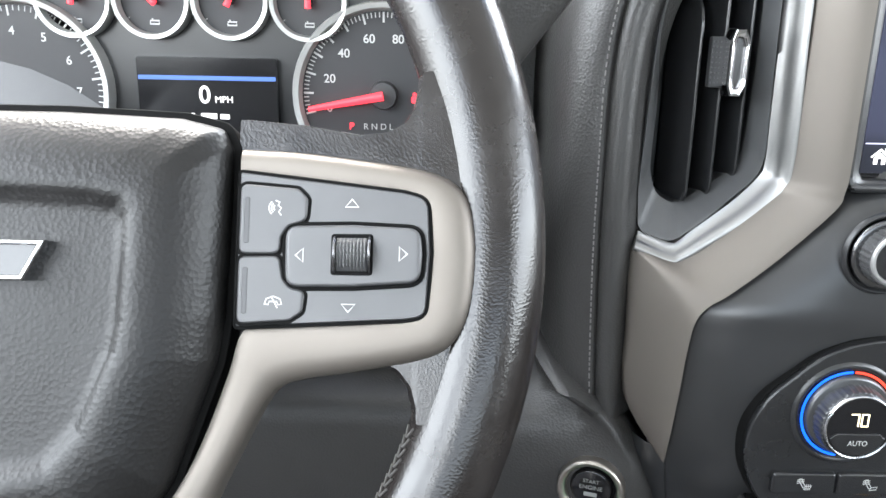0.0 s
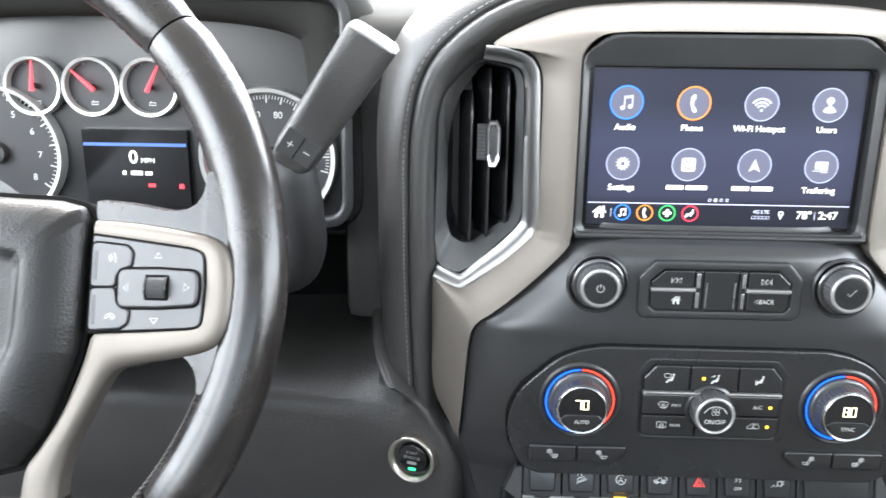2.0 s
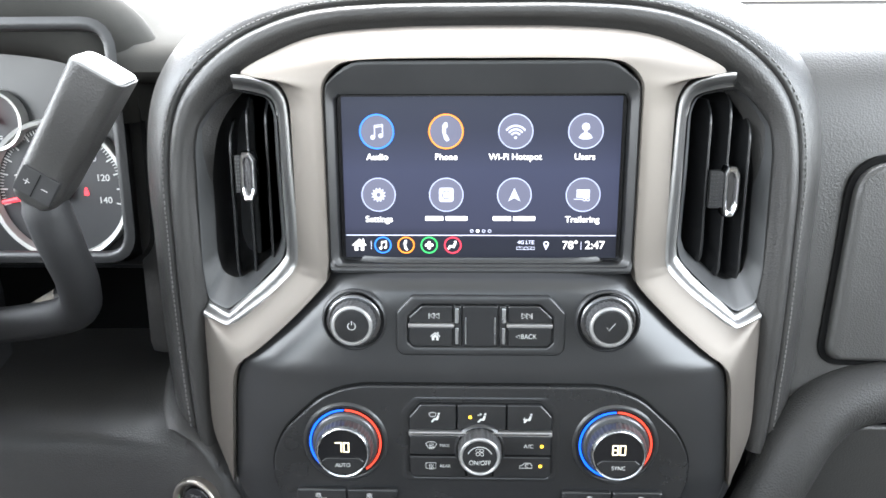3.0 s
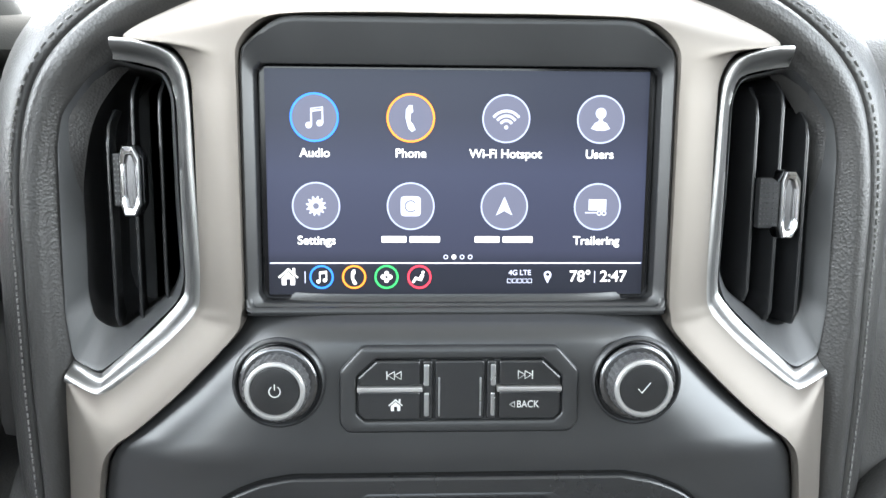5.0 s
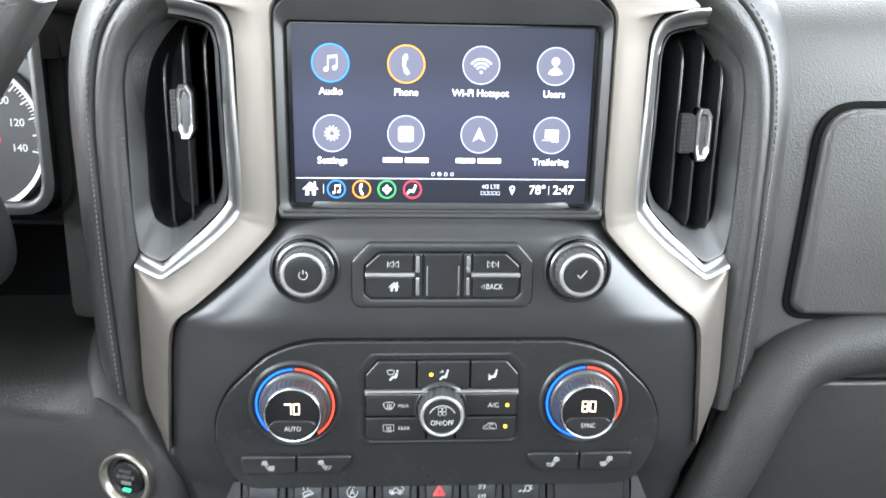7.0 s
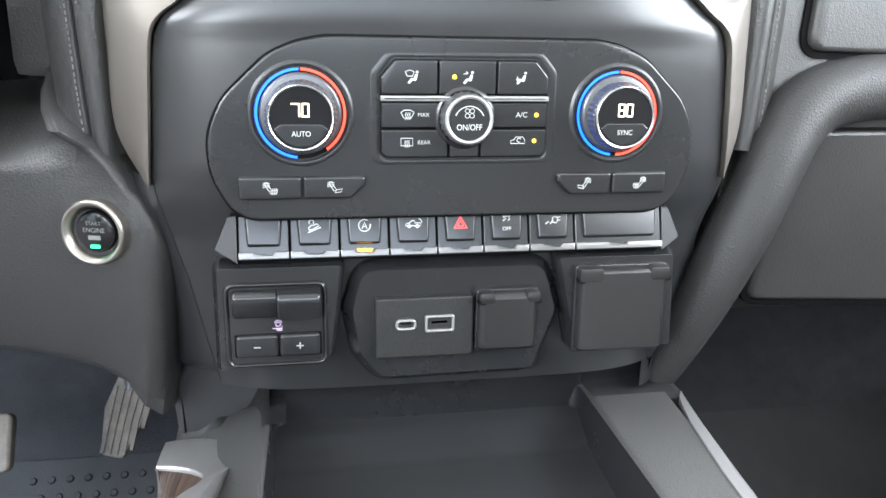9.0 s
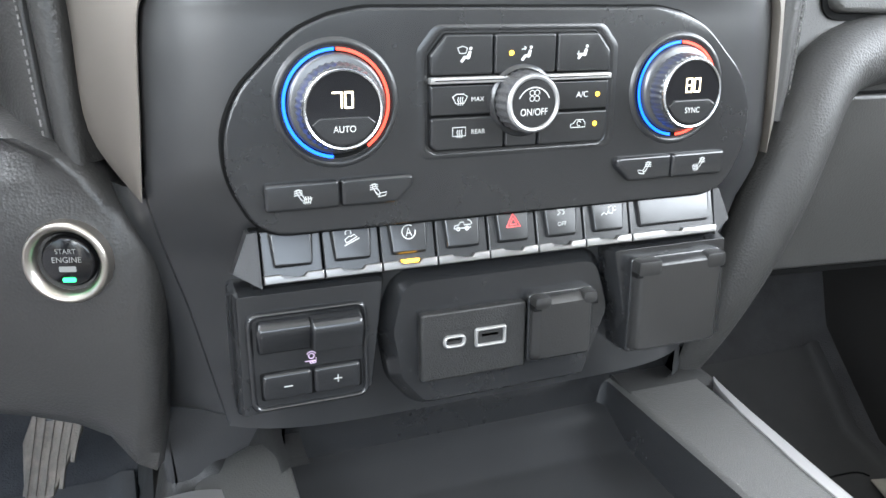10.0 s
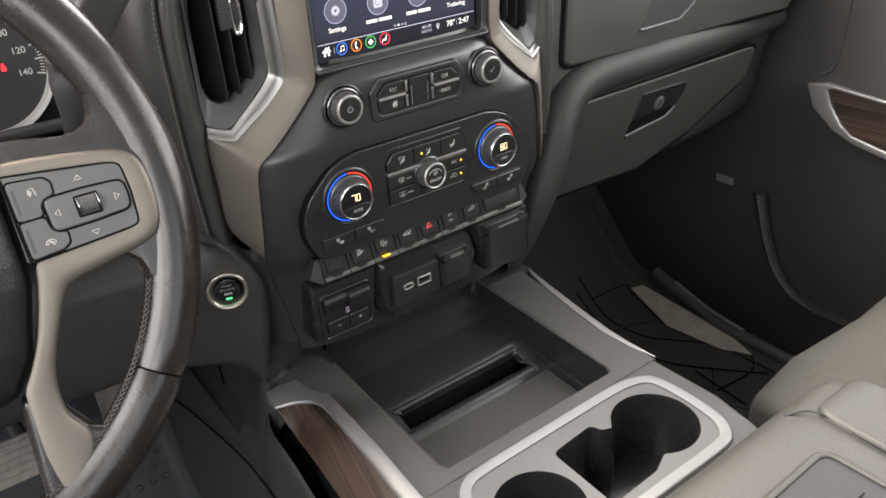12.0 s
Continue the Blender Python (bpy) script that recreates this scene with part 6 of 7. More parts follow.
def gauge(cx, cz, r, needle, ticks, a0, a1, marks, size, name, label, lo=-1):
    ring = r * (0.84 if r < 0.03 else 0.9)
    g = part(name, lathe([(r, YC + 0.006), (r, YC - 0.004), (r * 0.985, YC - 0.0065), (r * (0.88 if r < 0.03 else 0.93), YC - 0.0058), (ring, YC)], cx, cz, 56), GAUGERING, cluster, label)
    part("dial_face", lathe([(0.0, YC + 0.001), (ring, YC + 0.001), (ring, YC + 0.003)], cx, cz, 48), GAUGE, g)
    bm = bmesh.new()
    for i in range(ticks + 1):
        a = radians(a0 + (a1 - a0) * i / ticks)
        k = 0.80 if i % 5 == 0 else 0.85
        strokes([[(k * math.cos(a), k * math.sin(a)), (0.9 * math.cos(a), 0.9 * math.sin(a))]], r * (0.022 if i % 5 == 0 else 0.012), cx, cz, r * 0.98, YC + 0.0004, bm=bm)
    part("dial_scale", bm, PRINT, g)
    for text, a in marks:
        lettering("dial_number", text, size, cx + r * 0.62 * math.cos(radians(a)), cz + r * 0.62 * math.sin(radians(a)), YC + 0.0004, PRINT, g, bold=0.0001)
    a = radians(needle)
    tail, wide, hub = (r * 0.16, 0.085, 0.10) if r < 0.03 else (0.0, 0.050, 0.16)
    tip = (cx + r * 0.84 * math.cos(a), YC - 0.004, cz + r * 0.84 * math.sin(a))
    part("needle", tube([(cx - tail * math.cos(a), YC - 0.0066, cz - tail * math.sin(a)), tip], [r * wide, r * 0.028], 8), NEEDLE, g, "red lit needle")
    part("needle_hub", lathe([(0.0, YC - 0.006), (r * hub * 0.88, YC - 0.0055), (r * hub, YC)], cx, cz, 24), BLACK, g)
    return g


for k, nd in enumerate((88, 140, 65, 92)):
    gauge(-0.5215 + 0.0478 * k, 1.2288, 0.0238, nd, 12, 215, -35, (), 0.004, "small_gauge", "small round gauge with silver ring")
    cx = -0.5215 + 0.0478 * k
    part("gauge_symbol", strokes([[(-0.8, -0.3), (0.8, -0.3), (0.8, 0.3), (-0.8, 0.3), (-0.8, -0.3)], [(-0.4, 0.3), (-0.4, 0.6)]], 0.0009, cx, 1.2153, 0.0034, YC + 0.0003), PRINT, cluster)
gauge(-0.3325, 1.1735, 0.0570, 191, 70, 194, -14, [(str(v), 194 - 208 * v / 140) for v in range(0, 141, 20)], 0.0075, "speedometer", "large speedometer with silver ring reading zero")
gauge(-0.5600, 1.1735, 0.0570, 167, 60, 225, -35, [(str(v), 225 - 260 * v / 8) for v in range(0, 9)], 0.0075, "tachometer", "large engine speed dial with silver ring")
part("belt_warning", blobs([disc(0.0011, 10, 0, 0.0022), rect(-0.0018, 0.0018, -0.0028, 0.001, 0.0008)], -0.313, 1.172, 1.1, YC + 0.0003), NEEDLE, cluster, "lit red warning lamp")
lettering("gear_letter", "P", 0.0065, -0.353, 1.1535, YC + 0.0003, NEEDLE, cluster)
lettering("gear_letters", "R N D L", 0.0055, -0.336, 1.1535, YC + 0.0003, PRINT, cluster)
disp = part("message_display", plate(rect(-0.4870, -0.3990, 1.1300, 1.1950, 0.002), YC - 0.002, YC + 0.004, 0.0004), GLOSS, cluster, "dark lit message display")
part("blue_band", blobs([rect(-0.4860, -0.4000, 1.1810, 1.1836, 0.0)], 0, 0, 1, YC - 0.0023), lamp_material("dim_blue_band", (0.04, 0.10, 0.35), 0.6), disp)
lettering("speed_digit", "0", 0.0150, -0.4450, 1.1715, YC - 0.0023, LCDWHITE, disp, bold=0.0002)
lettering("speed_unit", "MPH", 0.0058, -0.4330, 1.1690, YC - 0.0023, LCDWHITE, disp)
part("range_bar", blobs([rect(-0.455, -0.452, 1.157, 1.1605, 0.0005), rect(-0.448, -0.438, 1.157, 1.1605, 0.0005), rect(-0.436, -0.430, 1.157, 1.1600, 0.0005)], 0, 0, 1, YC - 0.0023), LCDWHITE, disp)
part("warning_mark", blobs([rect(-0.434, -0.428, 1.147, 1.150, 0.0006), rect(-0.408, -0.404, 1.146, 1.150, 0.0006)], 0, 0, 1, YC - 0.0023), NEEDLE, disp)

# ---- passenger side ----
def lean_back(bm, z_top, y_top, k):
    for v in bm.verts:
        v.co.y += (z_top - v.co.z) * k
    return bm


upper_box = thing("upper_glove_box", "closed grained vinyl upper glove box door with recessed handle", "glove box", (0.47, 0.42, 1.05))
ub = fillet([(0.2440, 1.0660), (0.2520, 1.2060), (0.70, 1.2120), (0.70, 1.0560)], [0.012, 0.026, 0.02, 0.01], 8)
part("door", plate(ub, 0.4155, 0.430, 0.004), DASH, upper_box, "grained vinyl door")
# Shut line widened in black to take in the shaded hollow round the door.
part("shut_line_shade", hoop(inset(ub, -0.0046), inset(ub, -0.0001), 0.4212, 0.430, 0.0003), GAP, upper_box)
hn = fillet([(0.371, 1.0870), (0.4445, 1.0880), (0.4740, 1.1060), (0.4800, 1.1240), (0.3960, 1.1240)], 0.003, 3)
# Flat dark plate on the door; the hollow's shade is in its colour.
part("handle_recess_shade", plate(hn, 0.4150, 0.425, 0.0004), RUBBER, upper_box)
part("handle_lip", tube([(0.370, 0.4145, 1.0865), (0.405, 0.413, 1.0868), (0.4445, 0.4140, 1.0875), (0.4735, 0.4146, 1.1050)], 0.0024, 8), BUTTON, upper_box, "rounded handle lip")

lower_box = thing("lower_glove_box", "closed grained vinyl lower glove box door with black latch", "glove box", (0.45, 0.44, 0.87))
lb = fillet([(0.2440, 0.8800), (0.2470, 1.0125), (0.6500, 1.0120), (0.6420, 0.9600), (0.5300, 0.9000), (0.4300, 0.8700)], [0.012, 0.024, 0.020, 0.02, 0.03, 0.03], 6)
part("door", lean_back(plate(lb, 0.4260, 0.445, 0.004), 1.0, 0.426, 0.22), DASH, lower_box, "grained vinyl door")
# The crease round the lower door is blackened the same way.
part("shut_line_shade", lean_back(hoop(inset(lb, -0.0048), inset(lb, -0.0001), 0.4290, 0.445, 0.0003), 1.0, 0.43, 0.22), GAP, lower_box)
latch = part("latch", lean_back(plate(fillet([(0.3900, 0.9600), (0.3990, 0.9960), (0.4780, 0.9940), (0.4890, 0.9910), (0.4900, 0.9800), (0.4790, 0.9620)], 0.002, 3), 0.4240, 0.430, 0.001), 1.0, 0.426, 0.22), KEY, lower_box, "black latch plate")
# Flat black plate drawn for the shade of the pull's hollow.
part("pull_recess_shade", lean_back(plate(fillet([(0.3830, 0.9390), (0.3890, 0.9590), (0.4780, 0.9610), (0.4640, 0.9470)], 0.002, 3), 0.4252, 0.430, 0.0004), 1.0, 0.426, 0.22), GAP, lower_box)
part("pull_lip", tube([(0.3820, 0.4385, 0.9380), (0.4200, 0.4372, 0.9425), (0.4620, 0.4365, 0.9468), (0.4770, 0.4340, 0.9590)], 0.0024, 8), BUTTON, lower_box)
# Highlight along the top of the latch, drawn as a lighter grey rod.
part("latch_highlight", tube([(0.3995, 0.4255, 0.9955), (0.4400, 0.4250, 0.9950), (0.4780, 0.4255, 0.9935)], 0.0011, 6), BUTTON, lower_box)
part("lock_cylinder", lean_back(lathe([(0.0, 0.4222), (0.0085, 0.4222), (0.0098, 0.4235), (0.0098, 0.426)], 0.4370, 0.9740, 32), 1.0, 0.426, 0.22), BUTTON, latch, "round key lock")
part("key_slot", lean_back(plate(rect(0.4363, 0.4377, 0.9695, 0.9785, 0.0004), 0.4216, 0.423, 0.0002), 1.0, 0.426, 0.22), GAP, latch)
side_vent = thing("side_air_vent", "dash end air vent with satin chrome lip", "air vent", (0.72, 0.43, 1.05))
part("chrome_lip", tube(smooth_path([(0.715, 0.452, 1.072), (0.725, 0.448, 1.058), (0.745, 0.446, 1.056), (0.758, 0.45, 1.07)], 4), 0.0035, 8), CHROME, side_vent)
part("vent_mouth", plate(rect(0.712, 0.762, 1.060, 1.16, 0.008), 0.452, 0.49, 0.003), GAP, side_vent)

# passenger door
door = thing("door_passenger", "closed dark trimmed passenger door with wood strip", "door", (0.80, 0.1, 0.45), kind="structure")
dg = []
for z, x in ((0.38, 0.757), (0.46, 0.755), (0.56, 0.750), (0.62, 0.748), (0.74, 0.752), (0.85, 0.748), (0.90, 0.738), (0.945, 0.735), (0.96, 0.748), (1.05, 0.756), (1.14, 0.765), (1.17, 0.785), (1.17, 0.84), (0.38, 0.84)):
    dg.append([(x + 0.012 * max(0, (y - 0.3) / 0.3), y, z) for y in (-0.95, -0.6, -0.3, -0.1, 0.05, 0.15, 0.25, 0.35, 0.45, 0.55, 0.70, 0.95)])
part("door_panel", sheet(dg), DARKSHELL, door, "dark grained door panel")
part("window_frame", tube([(0.79, -0.9, 1.17), (0.76, -0.88, 1.70), (0.75, 0.25, 1.70), (0.785, 0.75, 1.35)], 0.03, 8), DARKSHELL, door)
ws = [(0.355, 0.9432), (0.2653, 0.9360), (-0.4, 0.915), (-0.4, 0.845), (0.251, 0.8690), (0.306, 0.8790), (0.327, 0.8960)]
part("wood_strip", loft([[(x, a, b) for a, b in fillet(ws, 0.006, 3)] for x in (0.7330, 0.7340, 0.755)]), DOORWOOD, door, "dark wood strip")
EDGE_OUT = [(-0.4, 0.921), (0.2665, 0.9412), (0.3548, 0.9486), (0.3855, 0.9425), (0.3700, 0.9085), (0.3330, 0.8800), (0.2990, 0.8665), (0.2484, 0.8575), (-0.4, 0.834)]
EDGE_IN = [(-0.4, 0.915), (0.2653, 0.9362), (0.3420, 0.9425), (0.3520, 0.9400), (0.3430, 0.9180), (0.3250, 0.8950), (0.3040, 0.8790), (0.2510, 0.8690), (-0.4, 0.845)]
edge_rows = []
for a, b in zip(EDGE_OUT, EDGE_IN):
    edge_rows.append([(0.756, *a), (0.7312, *a), (0.7300, *(0.8 * u + 0.2 * v for u, v in zip(a, b))), (0.7300, *(0.2 * u + 0.8 * v for u, v in zip(a, b))), (0.7316, *b), (0.756, *b)])
part("silver_edge", loft(edge_rows), TRIM, door, "silver edge of the wood strip")
rimp = loft([[(0.742 + 0.012 * math.cos(t), y + 0.010 * math.sin(t), z) for t in (0, 1.05, 2.1, 3.14, 4.2, 5.24)] for y, z in smooth_path([(0.440, 0.735), (0.4269, 0.6935), (0.4111, 0.6496), (0.3879, 0.6082), (0.3555, 0.5767), (0.3113, 0.5634), (0.2612, 0.5624), (0.1955, 0.5612), (-0.3, 0.55)], 4)])
part("pocket_edge", rimp, DARKSHELL, door, "rounded edge of the map pocket")
part("kick_plate_mark", box(0.7440, 0.7455, 0.496, 0.531, 0.7300, 0.7440, 0.0004), TRIM, door, "small silver badge")
sill = thing("sill_trim", "grey plastic door sill trim with a pale scuff strip", "trim", (0.73, 0.2, 0.44), kind="structure")
part("sill_body", tube(smooth_path([(0.738, 0.64, 0.492), (0.730, 0.53, 0.468), (0.726, 0.36, 0.450), (0.726, -0.6, 0.446)], 4), 0.012, 10), BUTTON, sill)
part("scuff_strip", tube(smooth_path([(0.7330, 0.585, 0.4930), (0.7290, 0.54, 0.4830), (0.7250, 0.49, 0.4735), (0.7235, 0.42, 0.4660)], 4), 0.0040, 8), TRIM, sill, "pale scuff strip")

part("panel_crease", tube(smooth_path([(0.7600, 0.356, 1.100), (0.7580, 0.356, 1.064), (0.7545, 0.355, 1.018), (0.7510, 0.357, 0.972), (0.7440, 0.374, 0.955), (0.7395, 0.3945, 0.938)], 4), 0.0022, 8), DARKSHELL, door, "raised crease in the door trim")

# floor mats
for nm, x0, x1 in (("passenger", 0.220, 0.735), ("driver", -0.68, -0.22)):
    fm = thing("floor_mat", "black rubber floor mat with moulded ribs", "floor mat", ((x0 + x1) / 2, 0.3, 0.432), group="floor mats")
    prof = [(-0.15, 0.438), (0.30, 0.438), (0.56, 0.442), (0.63, 0.452), (0.73, 0.49), (0.82, 0.585)]
    rows = [[(x, y, z + e) for x, e in ((x0, 0.005), (x0 + 0.012, 0.007), (x0 + 0.02, 0.004), (x0 + 0.03, 0.0), (x1 - 0.03, 0.0), (x1 - 0.02, 0.004), (x1 - 0.012, 0.007), (x1, 0.005))] for y, z in prof]
    rows += [[(x, y, z - 0.008) for x, y, z in r] for r in reversed(rows)]
    part("mat_body", sheet(rows), MAT, fm)
    xm = (x0 + x1) / 2
    for k in range(6):
        a = radians(60 * k + 20)
        part("rib", tube([(xm + 0.10 * math.cos(a), 0.36 + 0.03 * math.sin(a), 0.4395), (xm + 0.16 * math.cos(a), 0.36 + 0.16 * math.sin(a), 0.4395)], 0.0022, 6), RUBBER, fm)
    part("rib_edge", tube(smooth_path([(x0 + 0.05, -0.1, 0.441), (x0 + 0.05, 0.5, 0.442), (x0 + 0.12, 0.585, 0.447), (x1 - 0.12, 0.585, 0.447), (x1 - 0.05, 0.45, 0.442), (x1 - 0.05, -0.1, 0.441)], 4), 0.0025, 6), RUBBER, fm)
    if nm == "passenger":
        for line_ in ([(0.617, 0.760), (0.585, 0.640), (0.600, 0.555), (0.640, 0.497), (0.700, 0.430)], [(0.574, 0.702), (0.552, 0.600), (0.551, 0.533), (0.580, 0.452), (0.676, 0.335)], [(0.588, 0.422), (0.577, 0.311)], [(0.588, 0.676), (0.669, 0.674), (0.690, 0.664)], [(0.697, 0.382), (0.661, 0.358), (0.572, 0.364)]):
            part("groove", tube([(x, y, (0.4425 if y < 0.56 else 0.4425 + (y - 0.56) * 0.14 if y < 0.63 else 0.4525 + (y - 0.63) * 0.38)) for x, y in smooth_path(line_, 5)], 0.0014, 6), GAP, fm)
    part("badge_plate", loft([[(xm + dx, y, z + e) for dx, y, z in ((0.205, 0.655, 0.464), (0.235, 0.650, 0.462), (0.242, 0.440, 0.4415), (0.224, 0.385, 0.440), (0.196, 0.430, 0.4412), (0.180, 0.540, 0.4425))] for e in (0.0015, 0.0035)]), BADGE if nm == "passenger" else BUTTON, fm, "smooth grey badge plate with unreadable lettering")
    part("badge_bar", loft([[(xm + dx, y, z + e) for dx, y, z in ((0.214, 0.56, 0.4455), (0.224, 0.56, 0.4455), (0.226, 0.47, 0.4440), (0.216, 0.47, 0.4440))] for e in (0.0015, 0.0030)]), DIM, fm)
stud = bmesh.new()
for i in range(16):
    for j in range(9):
        x, y = -0.60 + 0.024 * i + (0.012 if j % 2 else 0), 0.40 + 0.024 * j
        c = bmesh.ops.create_cone(stud, cap_ends=True, segments=8, radius1=0.005, radius2=0.0035, depth=0.003, matrix=Matrix.Translation((x, y, 0.4435 + (0.002 if y > 0.56 else 0))))
for i in range(9):
    for j in range(6):
        x, u = -0.235 - 0.020 * i - (0.010 if j % 2 else 0), 0.006 + 0.020 * j
        bmesh.ops.create_cone(stud, cap_ends=True, segments=8, radius1=0.005, radius2=0.0035, depth=0.003, matrix=Matrix.Translation((x, 0.73 + 0.688 * u, 0.4915 + 0.726 * u)) @ Matrix.Rotation(radians(46.5), 4, "X"))
solid("mat_studs", stud, RUBBER, "small round rubber studs on the driver mat", "floor mat", kind="stuff")

# pedals
acc = thing("accelerator_pedal", "worn ribbed rubber accelerator pedal", "pedal", (-0.285, 0.75, 0.62), group="pedals")
tilt = Matrix.Translation((-0.284, 0.750, 0.664)) @ Matrix.Rotation(radians(-32), 4, "X") @ Matrix.Rotation(radians(10), 4, "Y")
pp = fillet([(-0.019, -0.038), (0.004, -0.040), (0.025, 0.026), (0.016, 0.050), (-0.018, 0.050), (-0.026, 0.012)], 0.006, 3)
part("pad", plate(pp, 0.0, 0.010, 0.002), PEDAL, acc, at=tilt)
for k in range(6):
    x = -0.0205 + k * 0.0076
    part("tread", loft([[(x + dx + (0.0028 if z_ > 0 else -0.0012) * (k / 5), y_, z_) for dx, y_ in ((0.0, 0.003), (0.0006, -0.0022), (0.0042, -0.0022), (0.0048, 0.003))] for z_ in (-0.036 if k < 4 else (-0.030 if k < 5 else -0.006), 0.0, 0.044 if k > 0 else 0.036)]), PEDAL, acc, at=tilt)
part("arm", tube([(-0.282, 0.772, 0.69), (-0.28, 0.80, 0.76), (-0.28, 0.84, 0.88)], 0.008, 8), BLACK, acc)
brk = thing("brake_pedal", "wide ribbed grey rubber brake pedal", "pedal", (-0.407, 0.62, 0.69), group="pedals")
tilt = Matrix.Translation((-0.407, 0.618, 0.717)) @ Matrix.Rotation(radians(-30), 4, "X")
part("pad", plate(rect(-0.056, 0.056, -0.026, 0.026, 0.008), 0.0, 0.012, 0.003), PEDAL, brk, at=tilt)
for k in range(5):
    part("tread", plate(rect(-0.046, 0.046, -0.0205 + k * 0.0088, -0.0155 + k * 0.0088, 0.0015), -0.002, 0.003, 0.0008), PEDAL, brk, at=tilt)
part("arm", tube([(-0.407, 0.635, 0.735), (-0.42, 0.70, 0.80), (-0.43, 0.76, 0.95)], 0.009, 8), BLACK, brk)

# ---- centre console ----
console = thing("centre_console", "dark grey centre console with storage bin, cup holders and silver trim", "console", (0, 0.1, 0.44))
ZT = 0.836
BIN = fillet([(0.1015, 0.424), (0.0935, 0.190), (-0.1160, 0.190), (-0.1120, 0.424)], [0.006, 0.012, 0.012, 0.006], 5)
OUT = fillet([(0.1650, 0.46), (0.1400, 0.215), (0.1405, 0.181), (-0.1560, 0.181), (-0.1560, 0.33), (-0.1650, 0.46)], [0.004, 0.03, 0.001, 0.001, 0.05, 0.004], 5)
n_c = 96
ob_, ib_ = resample(OUT, n_c), resample(BIN, n_c)
k0 = min(range(n_c), key=lambda i: (Vector(ob_[i]) - Vector((0, 0.46))).length)
k1 = min(range(n_c), key=lambda i: (Vector(ib_[i]) - Vector((0, 0.424))).length)
flip = -1 if area(ob_) * area(ib_) < 0 else 1
ob_ = [ob_[(k0 + i) % n_c] for i in range(n_c)]
ib_ = [ib_[(k1 + flip * i) % n_c] for i in range(n_c)]


def sag(pts):
    """The driver side of the console dips towards the dash."""
    out = []
    for x, y, z in pts:
        a, b = min(1, max(0, (-x - 0.114) / 0.022)), min(1, max(0, (y - 0.28) / 0.07))
        out.append((x, y, z - 0.030 * a * a * (3 - 2 * a) * b * b * (3 - 2 * b) if z > 0.7 else z))
    return out


rings = [[(x * 0.97, y, 0.44) for x, y in ob_], [(x, y, ZT - 0.06) for x, y in ob_], [(x, y, ZT - 0.012) for x, y in ob_], [(x, y, ZT - 0.003) for x, y in inset(ob_, 0.0012)], [(x, y, ZT) for x, y in inset(ob_, 0.0035)],
         [(x, y, ZT) for x, y in inset(ib_, -0.004)], [(x, y, ZT - 0.0012) for x, y in inset(ib_, -0.001)], [(x, y, ZT - 0.0030) for x, y in ib_]]
part("body", loft([sag(r) for r in rings], caps=(False, False)), CONSOLE, console, "dark grey grained console body")
part("bin_wall", loft([[(x, y, ZT - 0.0028) for x, y in ib_], [(x, y, ZT - 0.040) for x, y in inset(ib_, 0.0030)], [(x, y, ZT - 0.0412) for x, y in inset(ib_, 0.0052)], [(x, y, ZT - 0.0425) for x, y in inset(ib_, 0.0056)], [(x, y, ZT - 0.060) for x, y in inset(ib_, 0.0105)]], caps=(False, False)), CLIMATE, console, "black bin wall with a ledge")
CUPOUT = fillet([(0.1405, 0.1815), (0.1425, 0.10), (0.1300, 0.030), (-0.1500, 0.030), (-0.1560, 0.1815)], [0.001, 0.03, 0.03, 0.02, 0.001], 5)
CR = smooth_path([(-0.1310, 0.067), (-0.1355, 0.085), (-0.1365, 0.11), (-0.1352, 0.137), (-0.1300, 0.156), (-0.1165, 0.1690), (-0.0943, 0.1733), (-0.0292, 0.1738), (0.060, 0.1735), (0.092, 0.1700), (0.110, 0.1610), (0.1175, 0.145), (0.1195, 0.120), (0.1185, 0.0945), (0.1145, 0.073), (0.1035, 0.0575), (0.0850, 0.0505), (0.020, 0.050), (-0.060, 0.050), (-0.098, 0.0500), (-0.119, 0.0545)], 4, closed=True)
oc_, ic_ = resample(CUPOUT, n_c), resample(CR, n_c)
j0 = min(range(n_c), key=lambda i: (Vector(oc_[i]) - Vector((0, 0.1815))).length)
j1 = min(range(n_c), key=lambda i: (Vector(ic_[i]) - Vector((0, 0.170))).length)
turn_ = -1 if area(oc_) * area(ic_) < 0 else 1
oc_ = [oc_[(j0 + i) % n_c] for i in range(n_c)]
ic_ = [ic_[(j1 + turn_ * i) % n_c] for i in range(n_c)]
part("cup_body", loft([[(x, y, 0.44) for x, y in oc_], [(x, y, ZT - 0.012) for x, y in oc_], [(x, y, ZT - 0.002) for x, y in inset(oc_, 0.003)], [(x, y, ZT) for x, y in inset(oc_, 0.006)], [(x, y, ZT) for x, y in inset(ic_, 0.002)]], caps=(False, False)), CONSOLE, console, "dark grey console body round the cup holders")
FLOORLINE = [(0.426, 0.8190), (0.394, 0.8070), (0.3875, 0.8041), (0.384, 0.8031), (0.378, 0.8024), (0.335, 0.8003), (0.3265, 0.7993), (0.3215, 0.7965), (0.3188, 0.7915), (0.3178, 0.7560), (0.303, 0.7560), (0.3003, 0.7820), (0.2990, 0.7862), (0.2960, 0.7890), (0.2915, 0.7902), (0.2870, 0.7896), (0.2830, 0.7875), (0.2806, 0.7840), (0.2790, 0.7832), (0.190, 0.7832)]
FLUSH = [p for p in FLOORLINE if not 0.2965 < p[0] < 0.3205]
